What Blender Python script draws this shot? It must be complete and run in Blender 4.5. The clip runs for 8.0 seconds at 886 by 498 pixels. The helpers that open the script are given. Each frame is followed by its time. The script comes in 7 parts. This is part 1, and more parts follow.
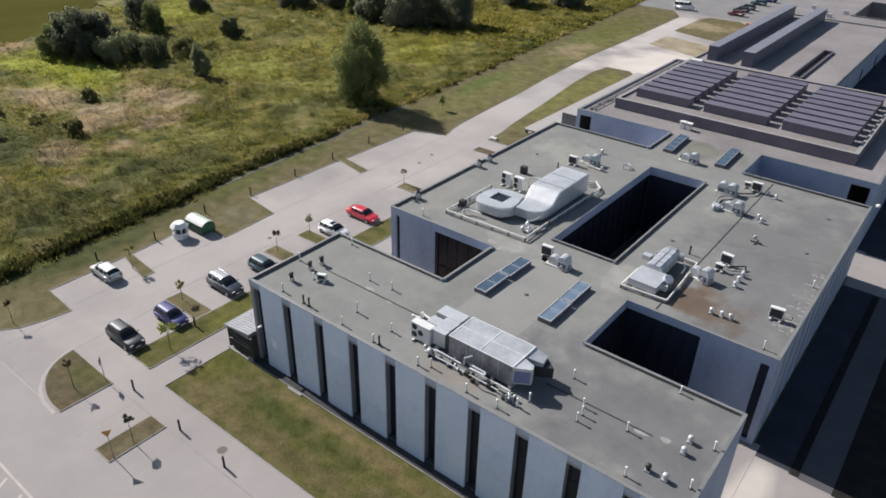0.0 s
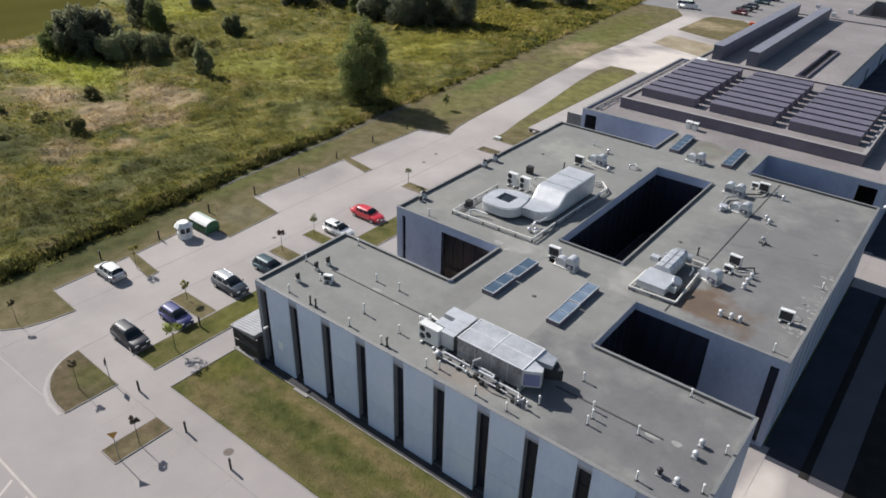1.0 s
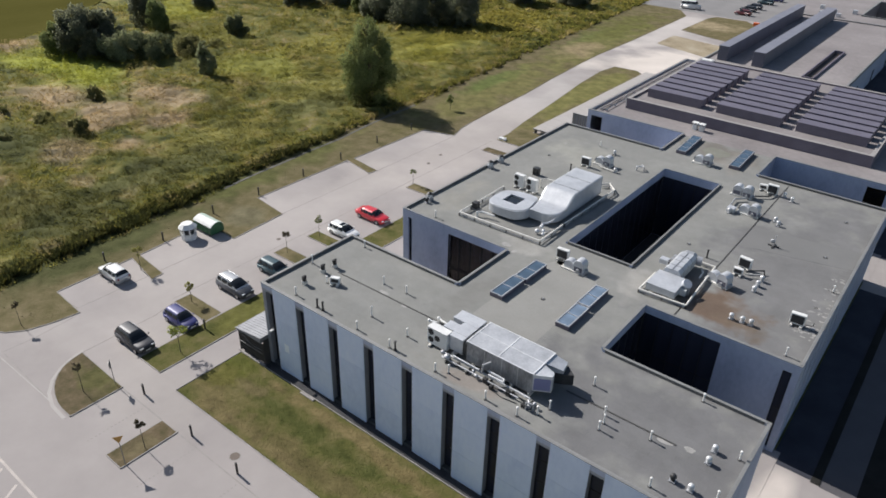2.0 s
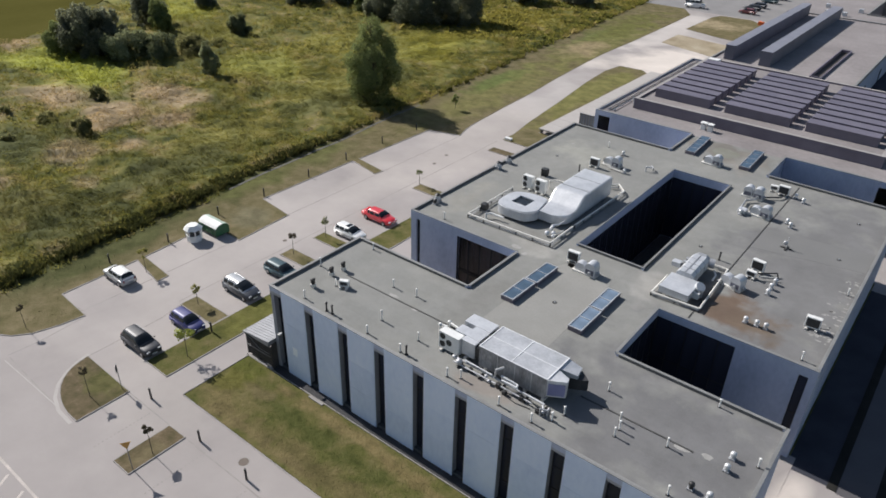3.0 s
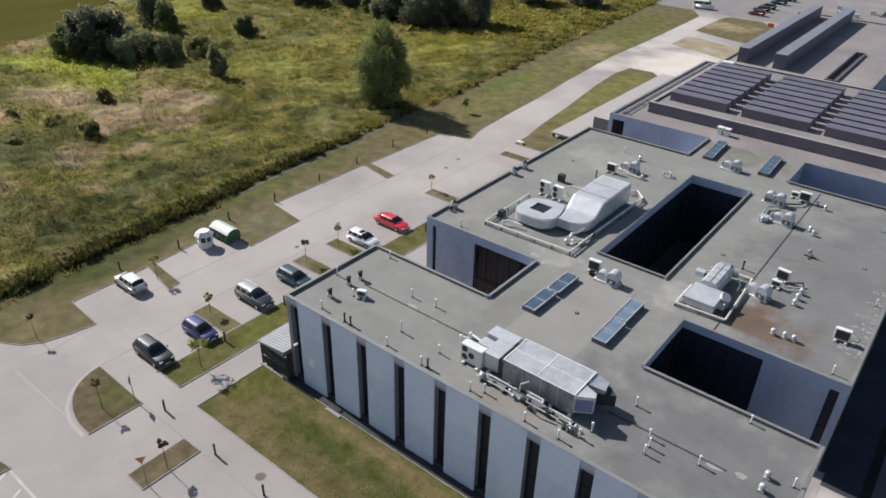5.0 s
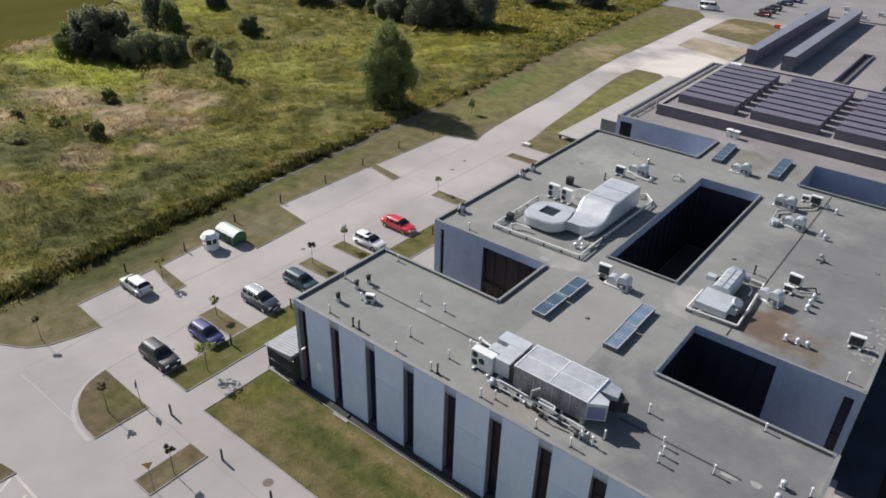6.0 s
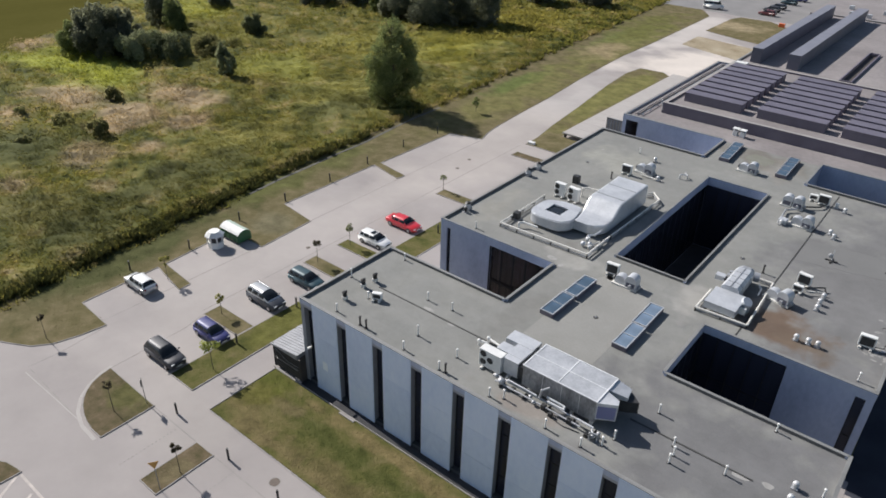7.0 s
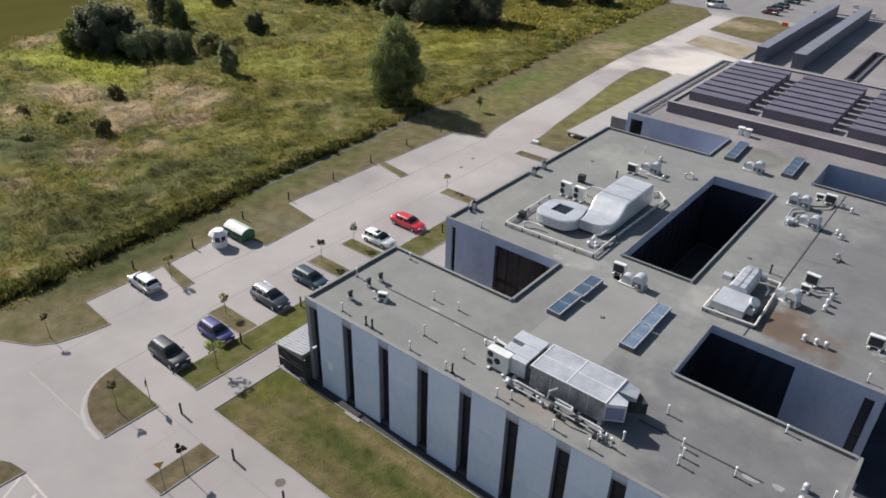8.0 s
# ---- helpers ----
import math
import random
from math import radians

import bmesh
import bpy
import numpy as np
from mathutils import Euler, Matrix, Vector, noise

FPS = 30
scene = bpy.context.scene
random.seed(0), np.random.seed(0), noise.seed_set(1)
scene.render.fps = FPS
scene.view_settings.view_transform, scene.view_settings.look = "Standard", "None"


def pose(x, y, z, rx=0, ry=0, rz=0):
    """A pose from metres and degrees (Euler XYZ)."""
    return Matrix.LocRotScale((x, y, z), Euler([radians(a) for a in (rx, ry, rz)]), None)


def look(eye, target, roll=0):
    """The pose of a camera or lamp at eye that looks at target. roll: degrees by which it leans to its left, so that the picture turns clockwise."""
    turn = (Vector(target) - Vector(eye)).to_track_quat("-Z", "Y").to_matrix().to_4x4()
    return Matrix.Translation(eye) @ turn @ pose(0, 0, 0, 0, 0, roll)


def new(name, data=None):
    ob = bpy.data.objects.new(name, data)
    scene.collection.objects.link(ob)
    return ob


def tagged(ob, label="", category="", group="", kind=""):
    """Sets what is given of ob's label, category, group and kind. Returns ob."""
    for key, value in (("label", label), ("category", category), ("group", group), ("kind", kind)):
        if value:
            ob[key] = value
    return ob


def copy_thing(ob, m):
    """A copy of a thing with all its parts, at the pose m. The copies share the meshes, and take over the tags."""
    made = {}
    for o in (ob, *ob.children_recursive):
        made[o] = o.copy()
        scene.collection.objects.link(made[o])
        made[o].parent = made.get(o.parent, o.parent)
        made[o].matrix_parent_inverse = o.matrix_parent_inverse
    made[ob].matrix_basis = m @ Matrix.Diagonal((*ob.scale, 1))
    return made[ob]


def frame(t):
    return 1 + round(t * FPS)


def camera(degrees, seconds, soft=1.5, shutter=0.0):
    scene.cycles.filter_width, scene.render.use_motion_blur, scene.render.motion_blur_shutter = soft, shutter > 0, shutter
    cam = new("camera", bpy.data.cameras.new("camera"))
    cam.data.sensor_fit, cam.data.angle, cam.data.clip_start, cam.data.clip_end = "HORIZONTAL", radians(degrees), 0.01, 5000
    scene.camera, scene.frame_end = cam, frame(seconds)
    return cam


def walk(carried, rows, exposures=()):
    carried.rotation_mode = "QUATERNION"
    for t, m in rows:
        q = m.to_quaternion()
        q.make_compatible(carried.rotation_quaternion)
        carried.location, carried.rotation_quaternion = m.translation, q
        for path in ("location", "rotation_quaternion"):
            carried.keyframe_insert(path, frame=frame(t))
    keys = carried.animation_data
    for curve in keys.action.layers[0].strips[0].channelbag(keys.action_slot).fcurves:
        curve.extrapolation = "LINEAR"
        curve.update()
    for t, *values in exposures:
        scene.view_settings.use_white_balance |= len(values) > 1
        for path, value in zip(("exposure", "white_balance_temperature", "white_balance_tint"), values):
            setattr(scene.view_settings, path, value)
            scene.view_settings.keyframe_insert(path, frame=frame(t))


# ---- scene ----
# camera and its path
cam = camera(64.3, 8.0, soft=1.75)
# seconds, x, y, z, yaw, pitch, roll
ROWS = [
    (0.0, 2.726, -4.927, 40.374, 37.753, -30.341, 1.378),
    (0.5, 2.315, -4.983, 40.347, 37.733, -30.425, 1.462),
    (1.0, 1.976, -4.987, 40.399, 37.73, -30.506, 1.516),
    (1.5, 1.626, -4.979, 40.36, 37.742, -30.48, 1.56),
    (3.0, 0.073, -4.893, 40.214, 37.771, -30.606, 1.539),
    (3.5, -0.449, -4.834, 40.255, 37.736, -30.663, 1.568),
    (4.0, -0.936, -4.765, 40.217, 37.825, -30.629, 1.513),
    (4.5, -1.431, -4.765, 40.234, 37.833, -30.623, 1.531),
    (6.0, -2.748, -4.618, 40.213, 38.082, -30.621, 1.625),
    (6.5, -3.007, -4.672, 40.072, 38.128, -30.627, 1.683),
    (7.0, -3.278, -4.717, 39.987, 38.194, -30.683, 1.678),
    (7.5, -3.512, -4.756, 39.946, 38.225, -30.748, 1.714),
    (8.0, -3.812, -4.778, 39.869, 38.219, -30.787, 1.736),
]
walk(cam, [(t, pose(x, y, z, 90 + pitch, 0, yaw) @ pose(0, 0, 0, 0, 0, roll)) for t, x, y, z, yaw, pitch, roll in ROWS])

# ---- light ----
SUN_ELEVATION, SUN_AZIMUTH = 38.0, 177.5   # azimuth: degrees from +x towards +y
world = bpy.data.worlds.new("sky")
scene.world = world
world.use_nodes = True
wn = world.node_tree.nodes
sky = wn.new("ShaderNodeTexSky")
sky.sky_type = "NISHITA"
sky.sun_disc = False
sky.sun_elevation = radians(SUN_ELEVATION)
sky.sun_rotation = radians(90 - SUN_AZIMUTH)
wn["Background"].inputs["Strength"].default_value = 0.068
world.node_tree.links.new(sky.outputs["Color"], wn["Background"].inputs["Color"])
sun_data = bpy.data.lights.new("sun", "SUN")
sun_data.energy, sun_data.angle, sun_data.color = 4.75, radians(0.55), (1.0, 0.96, 0.92)
sun = new("sun", sun_data)
_e, _a = radians(SUN_ELEVATION), radians(SUN_AZIMUTH)
SUNWARD = Vector((math.cos(_e) * math.cos(_a), math.cos(_e) * math.sin(_a), math.sin(_e)))
sun.matrix_world = look(SUNWARD * 200, (0, 0, 0))
scene.view_settings.exposure = 0.27


# ---- materials ----
def principled(name):
    m = bpy.data.materials.new(name)
    m.use_nodes = True
    return m, m.node_tree.nodes, m.node_tree.links, m.node_tree.nodes["Principled BSDF"]


def ramp(nodes, stops):
    r = nodes.new("ShaderNodeValToRGB")
    while len(r.color_ramp.elements) < len(stops):
        r.color_ramp.elements.new(0.5)
    for e, (p, c) in zip(r.color_ramp.elements, stops):
        e.position, e.color = p, (*c, 1)
    return r


def translucent(m, colour, share):
    """Lets part of the light pass through leaves."""
    n, l = m.node_tree.nodes, m.node_tree.links
    tr = n.new("ShaderNodeBsdfTranslucent")
    gain = n.new("ShaderNodeMix")
    gain.data_type, gain.blend_type, gain.clamp_result = "RGBA", "MULTIPLY", True
    gain.inputs["Factor"].default_value = 1.0
    l.new(colour, gain.inputs["A"])
    gain.inputs["B"].default_value = (1.5, 1.45, 1.2, 1)
    l.new(gain.outputs["Result"], tr.inputs["Color"])
    mix = n.new("ShaderNodeMixShader")
    mix.inputs["Fac"].default_value = share
    l.new(n["Principled BSDF"].outputs["BSDF"], mix.inputs[1])
    l.new(tr.outputs["BSDF"], mix.inputs[2])
    l.new(mix.outputs["Shader"], n["Material Output"].inputs["Surface"])


def surface(name, colours, scale=1.0, fine=12.0, rough=0.8, metal=0.0, bump=0.1, fine_mix=0.35, per_object=0.0,
            island=0.0, detail=4.0, stretch=(1, 1, 1), spec=0.5, through_light=0.0):
    """A surface with large stains and fine grain in world metres. colours: two or three colours from dark to light."""
    m, n, l, b = principled(name)
    geo = n.new("ShaderNodeNewGeometry")
    mp = n.new("ShaderNodeMapping")
    mp.inputs["Scale"].default_value = stretch
    l.new(geo.outputs["Position"], mp.inputs["Vector"])
    big = n.new("ShaderNodeTexNoise")
    big.inputs["Scale"].default_value, big.inputs["Detail"].default_value = scale, detail
    small = n.new("ShaderNodeTexNoise")
    small.inputs["Scale"].default_value, small.inputs["Detail"].default_value = fine, 3.0
    l.new(mp.outputs["Vector"], big.inputs["Vector"])
    l.new(mp.outputs["Vector"], small.inputs["Vector"])
    mix = n.new("ShaderNodeMix")
    mix.inputs["Factor"].default_value = fine_mix
    l.new(big.outputs["Fac"], mix.inputs["A"])
    l.new(small.outputs["Fac"], mix.inputs["B"])
    value = mix.outputs["Result"]
    if per_object or island:
        src = n.new("ShaderNodeObjectInfo").outputs["Random"] if per_object else geo.outputs["Random Per Island"]
        ma = n.new("ShaderNodeMath")
        ma.operation = "MULTIPLY_ADD"
        k = per_object or island
        l.new(src, ma.inputs[0])
        ma.inputs[1].default_value = k
        ma.inputs[2].default_value = -k / 2
        ad = n.new("ShaderNodeMath")
        l.new(value, ad.inputs[0])
        l.new(ma.outputs[0], ad.inputs[1])
        value = ad.outputs[0]
    k = len(colours)
    r = ramp(n, [(0.3 + 0.4 * i / (k - 1), c) for i, c in enumerate(colours)])
    l.new(value, r.inputs["Fac"])
    l.new(r.outputs["Color"], b.inputs["Base Color"])
    b.inputs["Roughness"].default_value, b.inputs["Metallic"].default_value = rough, metal
    b.inputs["Specular IOR Level"].default_value = spec
    if bump:
        bp = n.new("ShaderNodeBump")
        bp.inputs["Strength"].default_value, bp.inputs["Distance"].default_value = bump, 0.05
        l.new(small.outputs["Fac"], bp.inputs["Height"])
        l.new(bp.outputs["Normal"], b.inputs["Normal"])
    if through_light:
        translucent(m, r.outputs["Color"], through_light)
    return m


def glass_dark(name, tint=(0.012, 0.012, 0.014), rough=0.06, spec=0.5):
    m, n, l, b = principled(name)
    no = n.new("ShaderNodeTexNoise")
    no.inputs["Scale"].default_value = 0.6
    r = ramp(n, [(0.35, tint), (0.7, tuple(2.2 * c for c in tint))])
    l.new(no.outputs["Fac"], r.inputs["Fac"])
    l.new(r.outputs["Color"], b.inputs["Base Color"])
    b.inputs["Roughness"].default_value = rough
    b.inputs["Specular IOR Level"].default_value = spec
    return m


def painted(name, colour, rough=0.35, coat=0.0, metal=0.0, dirt=0.12):
    """Enamel or plastic with a little dust on it."""
    m, n, l, b = principled(name)
    geo = n.new("ShaderNodeNewGeometry")
    no = n.new("ShaderNodeTexNoise")
    no.inputs["Scale"].default_value, no.inputs["Detail"].default_value = 1.7, 6.0
    l.new(geo.outputs["Position"], no.inputs["Vector"])
    dust = tuple(c * (1 - dirt) + 0.25 * dirt for c in colour)
    r = ramp(n, [(0.4, colour), (0.7, dust)])
    l.new(no.outputs["Fac"], r.inputs["Fac"])
    l.new(r.outputs["Color"], b.inputs["Base Color"])
    b.inputs["Roughness"].default_value, b.inputs["Metallic"].default_value = rough, metal
    b.inputs["Coat Weight"].default_value, b.inputs["Coat Roughness"].default_value = coat, 0.28
    return m


def clear_glass(name, tint=(0.68, 0.66, 0.67)):
    m, n, l, b = principled(name)
    b.inputs["Base Color"].default_value = (*tint, 1)
    b.inputs["Transmission Weight"].default_value = 1.0
    no = n.new("ShaderNodeTexNoise")
    no.inputs["Scale"].default_value = 0.8
    mr = n.new("ShaderNodeMapRange")
    mr.inputs["To Min"].default_value, mr.inputs["To Max"].default_value = 0.03, 0.12
    l.new(no.outputs["Fac"], mr.inputs["Value"])
    l.new(mr.outputs["Result"], b.inputs["Roughness"])
    b.inputs["IOR"].default_value = 1.2
    b.inputs["Specular IOR Level"].default_value = 0.3
    return m


def zoned(name, base, zones, rough=0.95, island=0.0, scale=0.25, fine=3.0, bump=0.4, through_light=0.0, warp_scale=0.09, spec=0.1, lo=0.3, hi=0.7, mottle=1.0, rolls=False):
    """Vegetation or soil whose colour changes by zones of the land. base: ramp colours; zones: (x, y, radius_x, radius_y, colour)."""
    m, n, l, b = principled(name)
    geo = n.new("ShaderNodeNewGeometry")
    big = n.new("ShaderNodeTexNoise")
    big.inputs["Scale"].default_value, big.inputs["Detail"].default_value, big.inputs["Roughness"].default_value = scale, 6.0, 0.65
    l.new(geo.outputs["Position"], big.inputs["Vector"])
    value = big.outputs["Fac"]
    if island:
        ma = n.new("ShaderNodeMath")
        ma.operation = "MULTIPLY_ADD"
        l.new(geo.outputs["Random Per Island"], ma.inputs[0])
        ma.inputs[1].default_value, ma.inputs[2].default_value = island, -island / 2
        ad = n.new("ShaderNodeMath")
        l.new(value, ad.inputs[0])
        l.new(ma.outputs[0], ad.inputs[1])
        value = ad.outputs[0]
    k = len(base)
    r = ramp(n, [(lo + (hi - lo) * i / (k - 1), c) for i, c in enumerate(base)])
    l.new(value, r.inputs["Fac"])
    colour = r.outputs["Color"]
    warp = n.new("ShaderNodeTexNoise")
    warp.inputs["Scale"].default_value, warp.inputs["Detail"].default_value = warp_scale, 5.0
    l.new(geo.outputs["Position"], warp.inputs["Vector"])
    for x, y, rx, ry, c in zones:
        mp = n.new("ShaderNodeMapping")
        mp.inputs["Location"].default_value = (-x / rx, -y / ry, 0)
        mp.inputs["Scale"].default_value = (1 / rx, 1 / ry, 0)
        l.new(geo.outputs["Position"], mp.inputs["Vector"])
        ln = n.new("ShaderNodeVectorMath")
        ln.operation = "LENGTH"
        l.new(mp.outputs["Vector"], ln.inputs[0])
        sub = n.new("ShaderNodeMath")
        sub.operation = "MULTIPLY_ADD"
        l.new(warp.outputs["Fac"], sub.inputs[0])
        sub.inputs[1].default_value = 2.6
        l.new(ln.outputs["Value"], sub.inputs[2])
        mr = n.new("ShaderNodeMapRange")
        mr.inputs["From Min"].default_value, mr.inputs["From Max"].default_value = 2.35, 1.75
        mr.inputs["To Min"].default_value, mr.inputs["To Max"].default_value = 0.0, 0.8
        l.new(sub.outputs[0], mr.inputs["Value"])
        mx = n.new("ShaderNodeMix")
        mx.data_type = "RGBA"
        l.new(mr.outputs["Result"], mx.inputs["Factor"])
        l.new(colour, mx.inputs["A"])
        mul = n.new("ShaderNodeMix")
        mul.data_type, mul.blend_type = "RGBA", "MULTIPLY"
        mul.inputs["Factor"].default_value = 1.0
        tone = ramp(n, [(0.3, (1 - 0.4 * mottle,) * 3), (0.7, (1 + 0.3 * mottle,) * 3)])
        l.new(value, tone.inputs["Fac"])
        l.new(tone.outputs["Color"], mul.inputs["A"])
        mul.inputs["B"].default_value = (*c, 1)
        l.new(mul.outputs["Result"], mx.inputs["B"])
        colour = mx.outputs["Result"]
    if rolls:
        # sheets a metre wide with faint laps, specks and old dirt
        br = n.new("ShaderNodeTexBrick")
        br.inputs["Color1"].default_value, br.inputs["Color2"].default_value, br.inputs["Mortar"].default_value = (0.97, 0.97, 0.965, 1), (1.025, 1.025, 1.02, 1), (0.9, 0.9, 0.89, 1)
        br.inputs["Scale"].default_value, br.inputs["Mortar Size"].default_value, br.inputs["Brick Width"].default_value, br.inputs["Row Height"].default_value = 1.0, 0.012, 7.5, 1.0
        l.new(geo.outputs["Position"], br.inputs["Vector"])
        tones = [br.outputs["Color"]]
        for sc, dt, a, z in ((1.3, 9.0, 0.95, 1.04), (16.0, 3.0, 0.93, 1.07), (0.3, 7.0, 0.95, 1.05)):
            no = n.new("ShaderNodeTexNoise")
            no.inputs["Scale"].default_value, no.inputs["Detail"].default_value, no.inputs["Roughness"].default_value = sc, dt, 0.62
            l.new(geo.outputs["Position"], no.inputs["Vector"])
            rr = ramp(n, [(0.33, (a, a, a * 0.99)), (0.67, (z, z, z))])
            l.new(no.outputs["Fac"], rr.inputs["Fac"])
            tones.append(rr.outputs["Color"])
        for tone in tones:
            mm = n.new("ShaderNodeMix")
            mm.data_type, mm.blend_type = "RGBA", "MULTIPLY"
            mm.inputs["Factor"].default_value = 1.0
            l.new(colour, mm.inputs["A"])
            l.new(tone, mm.inputs["B"])
            colour = mm.outputs["Result"]
    l.new(colour, b.inputs["Base Color"])
    b.inputs["Roughness"].default_value = rough
    b.inputs["Specular IOR Level"].default_value = spec
    if bump:
        small = n.new("ShaderNodeTexNoise")
        small.inputs["Scale"].default_value, small.inputs["Detail"].default_value = fine, 4.0
        l.new(geo.outputs["Position"], small.inputs["Vector"])
        bp = n.new("ShaderNodeBump")
        bp.inputs["Strength"].default_value, bp.inputs["Distance"].default_value = bump, 0.1
        l.new(small.outputs["Fac"], bp.inputs["Height"])
        l.new(bp.outputs["Normal"], b.inputs["Normal"])
    if through_light:
        translucent(m, colour, through_light)
    return m


TAN, LIME, OLIVE = (0.39, 0.298, 0.195), (0.28, 0.285, 0.06), (0.1, 0.104, 0.04)
GREEN_ZONES = [(-92, 78, 13, 17, (0.23, 0.222, 0.07)), (-88, 54, 7, 12, (0.2, 0.19, 0.06)), (-138, 54, 20, 8, (0.32, 0.345, 0.06)), (-167, 96, 16, 12, LIME), (-97, 114, 12, 20, (0.27, 0.26, 0.06)), (-100, 145, 16, 26, (0.22, 0.2, 0.05)), (-110, 81, 11, 9, (0.25, 0.25, 0.06)), (-135, 90, 14, 11, (0.17, 0.165, 0.042)), (-86, 73, 5, 11, OLIVE), (-107, 32, 7, 6, OLIVE), (-108, 39.5, 5, 3, OLIVE),
         (-97, 61, 6, 4, OLIVE), (-88, 90, 4, 7, OLIVE), (-82, 40, 5, 12, OLIVE),
               (-79, 24, 6, 12, (0.075, 0.08, 0.03)), (-87, 23, 7, 6, (0.135, 0.13, 0.05)), (-105, 31, 9, 8, (0.1, 0.108, 0.045)), (-109, 103, 15, 12, (0.25, 0.235, 0.065))]
DRY_ZONES = [(-95, 24.0, 5, 3.5, (0.3, 0.24, 0.155)), (-97, 35.5, 5, 4, (0.33, 0.265, 0.17)), (-87, 32, 2.5, 2.2, (0.3, 0.245, 0.14)), (-94, 42, 4, 3, TAN), (-120, 44, 9, 7, TAN), (-107, 46, 6, 7, TAN), (-110, 58, 9, 5, TAN), (-98, 51, 4, 7, TAN),
         (-121, 36, 5, 4, TAN), (-160, 55, 6, 5, TAN)]
ZONES = GREEN_ZONES + DRY_ZONES
